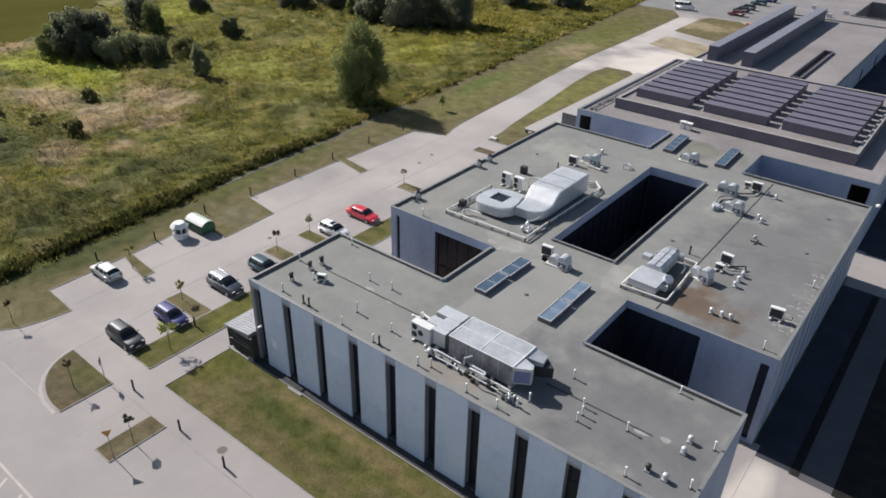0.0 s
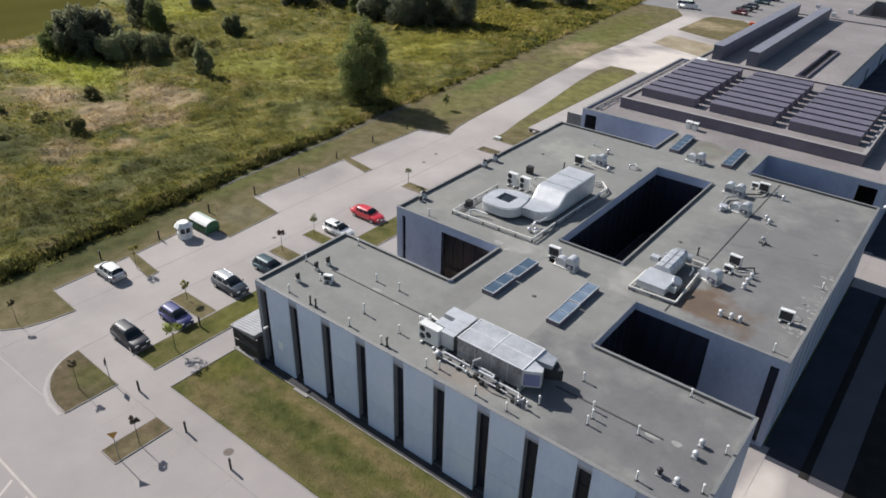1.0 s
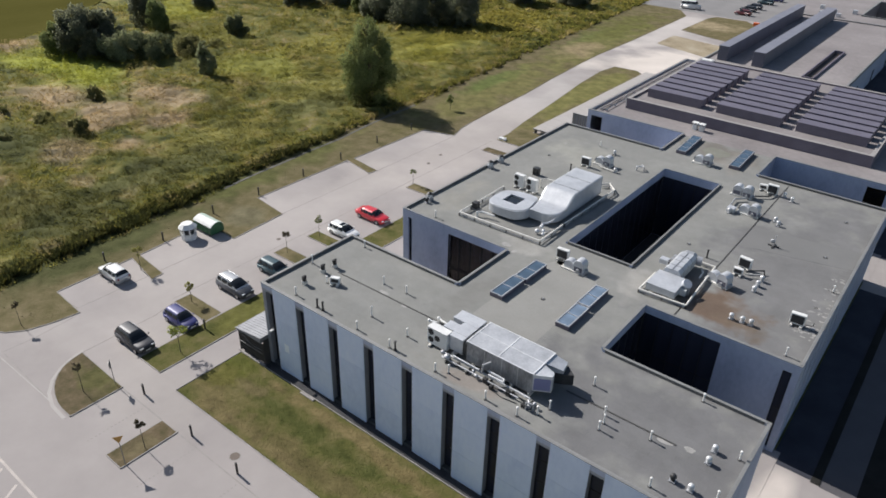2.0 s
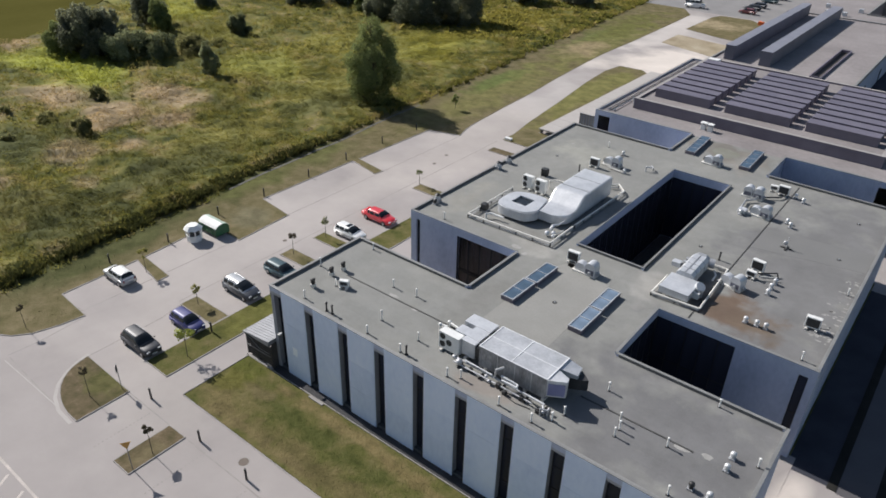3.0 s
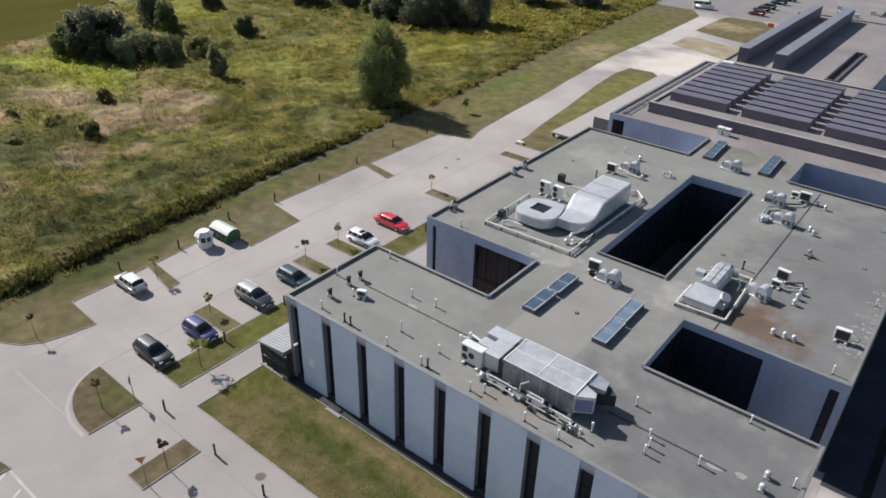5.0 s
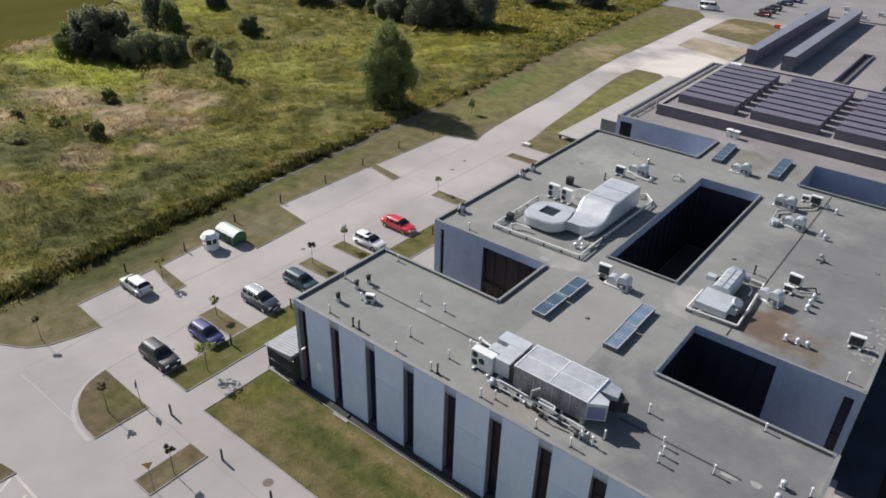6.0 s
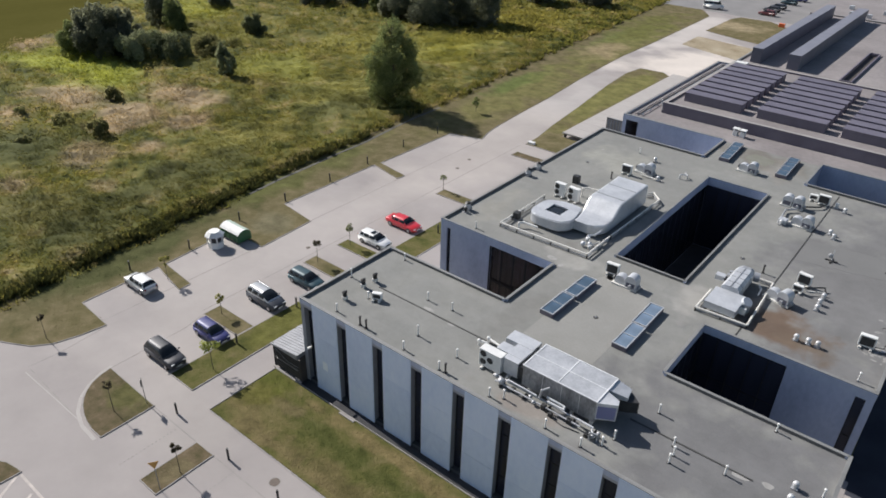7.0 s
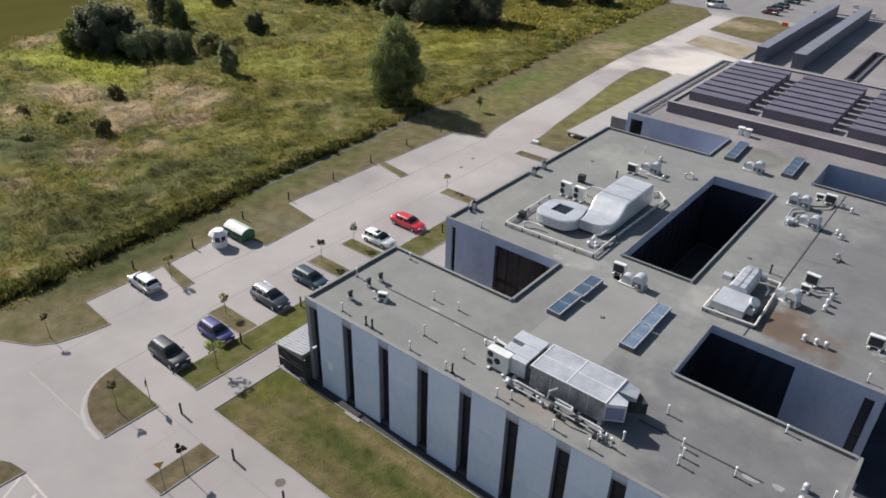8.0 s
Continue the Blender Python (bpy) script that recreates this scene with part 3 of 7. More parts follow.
setting("field", slab(FIELD, -0.2, 0.1), M["field"], "bare mown field behind the bushes", "field")


def kerb_run(points, w=0.075, z0=-0.1, z1=0.08, stone=1.0):
    """Kerb stones laid along a line, with narrow joints."""
    bm = bmesh.new()
    for (ax, ay), (bx, by) in zip(points, points[1:]):
        d = math.hypot(bx - ax, by - ay)
        if d < 0.05:
            continue
        k = max(1, round(d / stone))
        yaw = math.atan2(by - ay, bx - ax)
        for i in range(k):
            s = (i + 0.5) / k
            m = Matrix.Translation((ax + (bx - ax) * s, ay + (by - ay) * s, (z0 + z1) / 2)) @ Matrix.Rotation(yaw, 4, "Z") @ Matrix.Diagonal((d / k - 0.012, w, z1 - z0, 1))
            bmesh.ops.create_cube(bm, size=1, matrix=m)
    return bm


setting("kerb_road", kerb_run(LEFT_LINE[:24], z1=0.062), M["kerb"], "low concrete kerb between paving and verge", "kerb")
setting("kerb_lawn", kerb_run([(-43.06, 16.55), (-43.06, 23.16), (24, 23.16)], z1=0.11), M["kerb"], "pale concrete edging round the lawn", "kerb")
setting("kerb_lawn_front", kerb_run([(-43.0, 16.53), (24, 16.53)], w=0.1, z1=0.03), M["kerb"], "flush concrete edging along the lawn", "kerb")


def island(points, material, label, z=0.06, kerb_h=0.07):
    """A planted island with its own kerb."""
    ob = setting("grass_island", slab(points, -0.1, z), material, label, "grass island")
    part("kerb", kerb_run(list(points) + [points[0]], z1=kerb_h), M["kerb"], ob, "pale concrete kerb")
    return ob


quarter = [(-46.75, 13.95), (-46.75, 9.5)] + [(-46.9 - 6.6 * math.sin(a) ** 0.9, 9.45 + 4.5 * (1 - math.cos(a))) for a in [math.radians(9 * i) for i in range(1, 10)]] + [(-53.6, 14.1)]
island(quarter, M["brown_grass"], "quarter-round island of dry brown grass with kerb")
setting("gutter", kerb_run([(-46.9, 9.1), (-49.0, 9.2), (-50.7, 9.75), (-52.05, 10.7), (-53.0, 11.9), (-53.6, 13.2), (-53.85, 14.3)], w=0.28, z0=-0.05, z1=0.01, stone=0.5), M["gutter_pale"], "pale concrete gutter round the grass island", "gutter")
setting("gutter", kerb_run([(-58.5, 9.25), (-55.0, 9.3), (-49.6, 9.35)], w=0.08, z0=-0.05, z1=0.007, stone=1.0), M["gutter_pale"], "pale concrete channel across the paving", "gutter")
island(rect(-40.85, -38.85, 9.2, 13.87), M["brown_grass"], "narrow rectangular island of dry brown grass with kerb")
island([(-53.2, 0.0), (-48.0, 0.0), (-47.85, 4.2), (-48.4, 4.18), (-49.5, 3.95), (-50.4, 3.5), (-51.6, 2.7), (-52.6, 1.5)], M["brown_grass"], "rounded island of dry brown grass beside hatched bay")
for y0, y1, grass in ((24.0, 26.0, "verge"), (36.4, 38.3, "verge"), (41.3, 43.1, "lawn"), (58.6, 60.4, "verge"), (75.6, 77.3, "brown_grass")):
    island(rect(-54.3, -49.25, y0 - 0.2, y1 - 0.35), M[grass], "narrow island of dry grass between parking bays")
island([(-49.15, 16.95), (-46.05, 16.95), (-46.05, 80.0), (-49.15, 80.0)], M["lawn"], "long strip of dry grass beside the parking bays")
island([(-55.0, 80.3), (-46.1, 80.3), (-46.1, 86.6), (-52.45, 86.6), (-52.45, 127.6), (-55.1, 129.9), (-59.9, 129.6), (-60.5, 124), (-59.6, 114.8), (-57.5, 100.5), (-56.1, 89.3), (-55.1, 83.6)], M["verge"], "long tapering strip of dry grass beside the road")
setting("bare_patch", slab([(-61.5, 154), (-61.6, 163.9), (-50.5, 161.8), (-42.5, 160), (-42.5, 147.5), (-50, 150.3)], -0.1, 0.03), M["dry"], "bleached bare patch of dry grass", "bare ground")
island([(-62.4, 170.5), (-62.4, 188), (-61.2, 191.6), (-53.5, 192.2), (-45, 184), (-45, 165.5), (-54.6, 167.8)], M["verge"], "patch of dry grass beside the far road")

setting("drain_channel", kerb_run([(-71.7, 42.5), (-72.3, 48), (-72.5, 53), (-72.9, 58.5), (-73.0, 64), (-73.9, 71.5), (-74.4, 77), (-74.6, 84)], w=0.4, z0=-0.05, z1=0.075, stone=1.0), M["channel"], "shallow grey concrete drain channel below the meadow", "drain channel")

# flush edging lines in the paving
for pts in ([(-60.45, 17.2), (-60.45, 35.2)], [(-60.8, 43.0), (-60.9, 77.4)], [(-54.9, 24.0), (-55.4, 79.5)], [(-49.8, 9.4), (-51.2, 10.0), (-52.2, 10.9), (-53.1, 11.9), (-53.6, 13.3), (-53.65, 15), (-53.8, 21.5), (-54.4, 24)], [(-59.0, 9.7), (-58.9, 12.5), (-59.4, 17.0)], [(-50.7, 9.4), (-58.6, 9.7)], [(-53.6, 14.1), (-46.7, 13.9), (20, 13.75)]):
    setting("edging", kerb_run(pts, w=0.1, z0=-0.05, z1=0.006), M["edging"], "flush darker edging course in the paving", "edging")
bm = bmesh.new()
for x in (-43.3, -36.5, -31.3):
    for i in range(15):
        box_into(bm, x, x + 0.1, 9.0 + i * 0.32, 9.14 + i * 0.32, -0.02, 0.005)
setting("bay_line", bm, M["edging"], "rows of darker blocks dividing the parking bays", "bay line")
bm = bmesh.new()
for i in range(4):
    m = Matrix.Translation((-46.8 + i * 2.3, 2.4, 0.003)) @ Matrix.Rotation(radians(-57), 4, "Z") @ Matrix.Diagonal((3.3, 0.2, 0.006, 1))
    bmesh.ops.create_cube(bm, size=1, matrix=m)
box_into(bm, -47.7, -38.0, 4.0, 4.18, -0.01, 0.007)
setting("hatching", bm, M["road_paint"], "worn pale painted hatching on the paving", "road marking")


def disc(bm, x, y, z, r, h=0.01, seg=20):
    bmesh.ops.create_cone(bm, cap_ends=True, segments=seg, radius1=r, radius2=r, depth=h, matrix=Matrix.Translation((x, y, z)))
    return bm


for x, y in ((-33.5, 15.2), (-57.2, 66.5), (-57.8, 70.0), (-56.3, 38.6)):
    k = 1.0 if y < 20 else 0.62
    mh = tagged(part("manhole_cover", disc(bmesh.new(), 0, 0, 0.004, 0.38 * k), M["iron"], None, "", Matrix.Translation((x, y, 0))), "round rusty iron manhole cover set in the paving", "manhole")
    part("rim", disc(bmesh.new(), 0, 0, 0.002, 0.46 * k), M["kerb"], mh, "concrete ring")

# ground on the shaded side of the building
setting("side_path", slab(rect(-2.3, 22, 24.6, 41.2), -0.2, 0.004), M["paving"], "pale concrete yard along the side wall", "paving")
setting("side_path", slab(rect(-2.3, 22, 71.4, 80.2), -0.2, 0.004), M["paving"], "pale concrete yard between the wings", "paving")
# the next five slabs carry the building's shade in their darker colours
setting("side_yard", slab(rect(-2.85, 22, 80.25, 170), -0.2, 0.008), M["asphalt"], "asphalt yard beside the hall, its shade put into the dark colour", "asphalt")
setting("side_strip", slab(rect(0.6, 1.25, 40.4, 71.2), -0.1, 0.05), M["shaded_soil"], "planted strip along the yard, darkened for the building's shade", "planting")
setting("side_asphalt", slab(rect(-2.3, 0.6, 40.6, 71.4), -0.1, 0.012), M["asphalt"], "asphalt path with the building's shade put into its colour", "asphalt")
setting("side_yard_paving", slab(rect(1.25, 3.6, 40.3, 71.4), -0.1, 0.012), M["yard_paving"], "grey paving with the building's shade put into its colour", "paving")
setting("side_bed", slab(rect(3.6, 22, 40.2, 71.4), -0.1, 0.016), M["shaded_soil"], "soil beside the yard, darkened for the building's shade", "planting")
setting("far_asphalt", slab([(-83.5, 193.8), (-62.6, 193.0), (-46, 193.6), (-46, 229), (-60, 290), (-83.5, 236)], -0.1, 0.01), M["far_asphalt"], "grey asphalt of the far car park", "asphalt")
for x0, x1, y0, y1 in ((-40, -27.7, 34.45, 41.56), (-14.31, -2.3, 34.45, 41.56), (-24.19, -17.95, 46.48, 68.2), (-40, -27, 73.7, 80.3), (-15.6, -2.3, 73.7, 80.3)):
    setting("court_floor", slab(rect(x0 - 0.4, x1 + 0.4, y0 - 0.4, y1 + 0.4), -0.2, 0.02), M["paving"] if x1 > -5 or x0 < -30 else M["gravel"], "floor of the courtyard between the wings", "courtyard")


# ---- buildings ----
def wall_rows(axis, c0, c1, a0, a1, z0, z1, openings=()):
    """Boxes of a wall along an axis, thickness c0..c1, with openings (a0, a1, bottom, top) through it."""
    rows, at = [], a0
    for o0, o1, b, t in sorted(openings):
        if o0 > at:
            rows.append((at, o0, z0, z1))
        if b > z0:
            rows.append((o0, o1, z0, b))
        if t < z1:
            rows.append((o0, o1, t, z1))
        at = o1
    if at < a1:
        rows.append((at, a1, z0, z1))
    return [(p, q, c0, c1, b, t) if axis == "x" else (c0, c1, p, q, b, t) for p, q, b, t in rows]


def build_wall(parent, rows, label=""):
    for r in rows:
        part("wall", boxes(r), M["concrete"], parent, label)


def window(parent, axis, c, a0, a1, z0, z1, bays=1, transoms=(), name="window", mat="glass"):
    """A glazed opening: frame with mullions, and panes."""
    w = 0.06
    bars = [(a0, a0 + w, z0, z1), (a1 - w, a1, z0, z1), (a0 + w, a1 - w, z0, z0 + w), (a0 + w, a1 - w, z1 - w, z1)]
    step = (a1 - a0) / bays
    bars += [(a0 + step * i - w / 2, a0 + step * i + w / 2, z0 + w, z1 - w) for i in range(1, bays)]
    bars += [(a0 + step * i + w / 2 + 0.004, a0 + step * (i + 1) - w / 2 - 0.004, z - w / 2, z + w / 2) for z in transoms for i in range(bays)]
    rows = [(p, q, c - 0.04, c + 0.04, b, t) if axis == "x" else (c - 0.04, c + 0.04, p, q, b, t) for p, q, b, t in bars]
    fr = part(name, boxes(*rows[:4]), M["frame_dark"], parent, "dark framed glazing")
    for row in rows[4:]:
        part("mullion", boxes(row), M["frame_dark"], fr)
    for i in range(bays):
        p, q = a0 + step * i + 0.01, a0 + step * (i + 1) - 0.01
        row = (p, q, c - 0.008, c + 0.008, z0 + 0.01, z1 - 0.01) if axis == "x" else (c - 0.008, c + 0.008, p, q, z0 + 0.01, z1 - 0.01)
        part("pane", boxes(row), M[mat], fr)
    return fr


def coping_rows(x0, x1, y0, y1, sides, w=0.18, z0=DECK - 0.3, z1=ROOF):
    rows = []
    for s in sides:
        if s == "l":
            rows.append((x0, x0 + w, y0, y1, z0, z1))
        if s == "r":
            rows.append((x1 - w, x1, y0, y1, z0, z1))
        if s == "f":
            rows.append((x0, x1, y0, y0 + w, z0, z1))
        if s == "b":
            rows.append((x0, x1, y1 - w, y1, z0, z1))
    return rows


hall = thing("office_building", "two-storey grey concrete office building with flat roof and courtyards", "building")
X0, X1 = -40.0, -2.45
SLIT0, PITCH, SLITW = -38.6, 3.73, 1.0
slits = [SLIT0 + PITCH * i for i in range(10)]
# front facade: corner pier, panels between tall recessed slits, beam above
part("beam", boxes((X0, X1, 24.0, 24.5, 7.67, 7.9)), M["fascia"], hall, "grey concrete beam over the window slits")
part("plinth", boxes((X0 + 0.05, X1 - 0.05, 24.12, 24.5, -0.3, 0.27)), M["plinth"], hall, "dark recessed plinth")
piers = [(X0, SLIT0 - SLITW)] + [(slits[i], slits[i + 1] - SLITW) for i in range(9)] + [(slits[9], X1)]
for i, (a, b) in enumerate(piers):
    part("pier", boxes((a + 0.006, b - 0.006, 24.03, 24.55, 0.1, 7.67)), M["jamb"], hall, "grey reveal between panels")
    for z0, z1 in ((0.04, 2.75), (2.762, 5.35), (5.362, 8.375)) if i else ():
        part("panel", boxes((a + 0.004, b - 0.004, 23.95, 24.026, z0, z1), bevel=0.012), M["panel"], hall)
for xr in slits:
    window(hall, "x", 24.5, xr - SLITW, xr, 0.28, 7.67, 1, (2.0, 4.0, 5.9), mat="court_glass")
# side and rear walls of the front wing
build_wall(hall, wall_rows("y", X0, X0 + 0.4, 24.56, 34.45, -0.3, 7.9))
build_wall(hall, wall_rows("y", X1 - 0.4, X1, 24.56, 34.45, -0.3, 7.9))
build_wall(hall, wall_rows("x", 34.05, 34.45, X0 + 0.4, -27.7, -0.3, 7.9, [(-39.3, -38.8, 0.3, 7.67), (-34, -28.2, 0.3, 7.67)]))
build_wall(hall, wall_rows("x", 34.05, 34.45, -14.31, X1 - 0.4, -0.3, 7.9, [(-13.8, -8.2, 0.3, 7.67)]))
# link
build_wall(hall, wall_rows("y", -27.7, -27.3, 34.06, 41.56, -0.3, 7.9, [(34.9, 41.1, 0.3, 7.2)]))
build_wall(hall, wall_rows("y", -14.71, -14.31, 34.06, 41.56, -0.3, 7.9, [(34.5, 41.56, 0.3, 7.6)]))
window(hall, "y", -14.36, 34.5, 41.56, 0.3, 7.6, 5, (4.0,), mat="court_glass")
# main wing, walls facing the two notches
build_wall(hall, wall_rows("x", 41.56, 41.96, X0, -27.7, -0.3, 7.9, [(-39.3, -38.85, 0.25, 7.6), (-34.28, -27.75, 0.25, 7.55)]), "pale concrete court wall")
window(hall, "x", 41.8, -39.3, -38.85, 0.25, 7.6, 1, (4.0,))
window(hall, "x", 41.66, -34.28, -27.75, 0.25, 7.55, 5, (3.9,))
build_wall(hall, wall_rows("x", 41.56, 41.96, -14.31, X1, -0.3, 7.9, [(-14.31, -8.14, 0.25, 7.69), (-3.6, -2.95, 0.25, 7.6)]), "pale concrete court wall")
window(hall, "x", 41.605, -14.31, -8.14, 0.25, 7.69, 5, (3.9,), mat="court_glass")
window(hall, "x", 41.8, -3.6, -2.95, 0.25, 7.6, 1, (4.0,), mat="court_glass")
# long side walls of the main wing
build_wall(hall, wall_rows("y", X0, X0 + 0.4, 41.97, 73.7, -0.3, 7.9))
side_open = [(43.6 + 3.0 * i, 44.3 + 3.0 * i, 0.25, 7.6) for i in range(10)]
build_wall(hall, wall_rows("y", X1 - 0.4, X1, 41.97, 73.3, -0.3, 7.9, side_open), "shaded concrete side wall with slits")
for o0, o1, b, t in side_open:
    window(hall, "y", X1 - 0.25, o0, o1, b, t, 1, (4.0,))
# inner court
build_wall(hall, wall_rows("x", 46.08, 46.48, -24.6, -17.55, -0.3, 7.9, [(-23.8, -18.3, 0.25, 7.4)]))
build_wall(hall, wall_rows("x", 68.2, 68.6, -24.6, -17.55, -0.3, 7.9, [(-24.19, -17.96, 0.05, 7.45)]), "concrete wall of the inner court")
window(hall, "x", 68.245, -24.19, -17.96, 0.05, 7.45, 5, mat="court_glass")
build_wall(hall, wall_rows("y", -24.59, -24.19, 46.49, 68.19, -0.3, 7.9, [(46.55, 68.19, 0.05, 7.45)]), "concrete wall of the inner court")
window(hall, "y", -24.235, 46.55, 68.19, 0.05, 7.45, 14, mat="court_glass")
build_wall(hall, wall_rows("y", -17.95, -17.55, 46.49, 68.19, -0.3, 7.9, [(46.55, 68.19, 0.05, 7.45)]))
for r in ((-24.5, -17.6, 68.85, 68.9), (-24.85, -24.8, 46.2, 68.8)):
    part("blind", boxes((*r, 0.05, 7.6)), M["blind"], hall, "dark brown blind behind the glass")
part("blind", boxes((-34.3, -28.0, 42.3, 42.34, 0.3, 7.6)), M["blind_brown"], hall, "brown vertical blinds behind the glass")
# back of the main wing, far link
build_wall(hall, wall_rows("x", 73.3, 73.7, X0 + 0.4, -27.0, -0.3, 7.9, [(-34, -28, 0.3, 7.5)]))
build_wall(hall, wall_rows("x", 73.3, 73.7, -15.6, X1, -0.3, 7.9, [(-14, -9, 0.3, 7.5)]))
build_wall(hall, wall_rows("y", -27.0, -26.6, 73.31, 80.3, -0.3, 7.9))
build_wall(hall, wall_rows("y", -16.0, -15.6, 73.31, 80.3, -0.3, 7.9), "shaded concrete wall")
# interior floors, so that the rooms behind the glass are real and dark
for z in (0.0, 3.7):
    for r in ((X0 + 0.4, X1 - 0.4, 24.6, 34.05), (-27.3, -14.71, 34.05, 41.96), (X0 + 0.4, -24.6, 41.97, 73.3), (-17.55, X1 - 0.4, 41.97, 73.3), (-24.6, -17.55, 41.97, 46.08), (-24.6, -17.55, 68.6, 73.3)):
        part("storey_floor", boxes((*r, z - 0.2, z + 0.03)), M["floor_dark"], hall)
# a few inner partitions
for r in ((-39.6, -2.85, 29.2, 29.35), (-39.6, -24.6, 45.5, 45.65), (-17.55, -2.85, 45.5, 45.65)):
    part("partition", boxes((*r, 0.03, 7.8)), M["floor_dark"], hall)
# roof decks and parapets
decks = [(X0, X1, 24.0, 34.45), (-27.7, -14.31, 34.45, 41.56), (X0, -24.19, 41.56, 73.7), (-24.19, -17.95, 41.56, 46.48), (-24.19, -17.95, 68.2, 73.7), (-17.95, X1, 41.56, 73.7), (-27.0, -15.6, 73.7, 80.3)]
for d in decks:
    ob = part("roof_deck", boxes((d[0], d[1], d[2] + (0.02 if d[2] == 24.0 else 0), d[3], 7.9, DECK)), M["roofing"], hall, "grey bituminous roof membrane")
par = coping_rows(X0, X1, 24.0, 34.45, "lr")
par += [(X0 + 0.18, X1 - 0.18, 24.0, 24.18, 7.9, ROOF), (X0 + 0.18, -27.7, 34.27, 34.45, 7.9, ROOF), (-14.31, X1 - 0.18, 34.27, 34.45, 7.9, ROOF)]
par += [(-28.0, -27.7, 34.45, 41.56, DECK - 0.27, ROOF), (-14.31, -14.01, 34.45, 41.56, DECK - 0.27, ROOF)]
par[-2] = (-27.7, -27.52, 34.45, 41.56, 7.9, ROOF)
par[-1] = (-14.49, -14.31, 34.45, 41.56, 7.9, ROOF)
par += [(X0, -27.7, 41.56, 41.74, 7.9, ROOF), (-14.31, X1, 41.56, 41.74, 7.9, ROOF), (X0, X0 + 0.18, 41.74, 73.52, 7.9, ROOF), (X1 - 0.18, X1, 41.74, 73.52, 7.9, ROOF)]
par += [(X0, -27.0, 73.52, 73.7, 7.9, ROOF), (-15.6, X1, 73.52, 73.7, 7.9, ROOF), (-27.0, -26.82, 73.7, 80.3, 7.9, ROOF), (-15.78, -15.6, 73.7, 80.3, 7.9, ROOF)]
cw = 0.13
par += [(-24.19 - cw, -24.19, 46.48, 68.2, 7.9, ROOF), (-17.95, -17.95 + cw, 46.48, 68.2, 7.9, ROOF), (-24.19 - cw, -17.95 + cw, 46.48 - cw, 46.48, 7.9, ROOF), (-24.19 - cw, -17.95 + cw, 68.2, 68.2 + cw, 7.9, ROOF)]
for r in par:
    r = (r[0] - 0.012, r[1] + 0.012, r[2] - 0.012, r[3] + 0.012, r[4] + 0.001, r[5] - 0.03)
    p = part("parapet", boxes(r), M["concrete"], hall)
    part("coping", boxes((r[0] - 0.015, r[1] + 0.015, r[2] - 0.015, r[3] + 0.015, r[5], ROOF), bevel=0.008), M["coping"], p, "thin metal coping")
    # membrane turned up on the roof side
    cx, cy = (r[0] + r[1]) / 2, (r[2] + r[3]) / 2
    along_y = r[3] - r[2] > r[1] - r[0]
    for s in (-1, 1):
        qx, qy = (cx + s * 0.3, cy) if along_y else (cx, cy + s * 0.3)
        if any(d[0] < qx < d[1] and d[2] < qy < d[3] for d in decks):
            e = (r[1] if s > 0 else r[0]) if along_y else (r[3] if s > 0 else r[2])
            row = (min(e, e + s * 0.01), max(e, e + s * 0.01), r[2] + 0.2, r[3] - 0.2) if along_y else (r[0] + 0.2, r[1] - 0.2, min(e, e + s * 0.01), max(e, e + s * 0.01))
            part("upturn", boxes((*row, DECK + 0.001, ROOF - 0.032)), M["roofing_dark"], p, "membrane upturn")

part("coping", boxes((X0 - 0.027, X1 + 0.027, 23.93, 23.972, ROOF - 0.034, ROOF - 0.002)), M["coping"], hall, "thin metal drip edge")
# expansion joints
part("seam", boxes((-12.17, -12.08, 42.0, 73.2, DECK, DECK + 0.03)), M["seam_dark"], hall, "dark expansion joint in the roof")
part("seam", boxes((-36.5, -24.6, 29.28, 29.4, DECK, DECK + 0.03)), M["seam_dark"], hall, "dark expansion joint in the roof")
part("seam", boxes((-14.2, -6.5, 28.85, 28.96, DECK, DECK + 0.03)), M["seam_dark"], hall, "dark expansion joint in the roof")


def blot(points_n, cx, cy, rx, ry, seed, z0=DECK, h=0.006):
    """An uneven flat patch."""
    rng = random.Random(seed)
    pts = []
    for i in range(points_n):
        a = 2 * math.pi * i / points_n
        k = 0.8 + 0.35 * rng.random()
        pts.append((cx + rx * k * math.cos(a), cy + ry * k * math.sin(a)))
    return slab(pts, z0, z0 + h)


for cx, cy, rx, ry, s in ((-5.7, 29.1, 0.35, 0.25, 1), (-7.2, 28.75, 0.5, 0.2, 2), (-28.3, 42.6, 0.5, 0.4, 4), (-27.1, 42.0, 0.25, 0.3, 5), (-36.8, 67.8, 0.2, 0.2, 7), (-31.5, 29.6, 0.5, 0.2, 8), (-29.0, 29.2, 0.3, 0.12, 9), (-22.9, 43.0, 0.4, 0.3, 10)):
    part("stain", blot(14, cx, cy, rx, ry, s), M["pale_stain"], hall, "pale patch on the roof membrane")
rs = random.Random(9)
for i in range(46):
    x, y = -2.85 - 1.5 * rs.random() ** 1.6, 45.5 + 11.0 * rs.random()
    part("stain", blot(9, x, y, 0.06 + 0.2 * rs.random(), 0.05 + 0.1 * rs.random(), 100 + i), M["pale_stain"], hall, "pale streak on the roof membrane")
part("roof_patch", slab([(-12.0, 56.6), (-2.75, 58.6), (-2.75, 62.5), (-12.0, 61.2)], DECK, DECK + 0.007), M["roofing_patch"], hall, "darker strip of newer membrane")
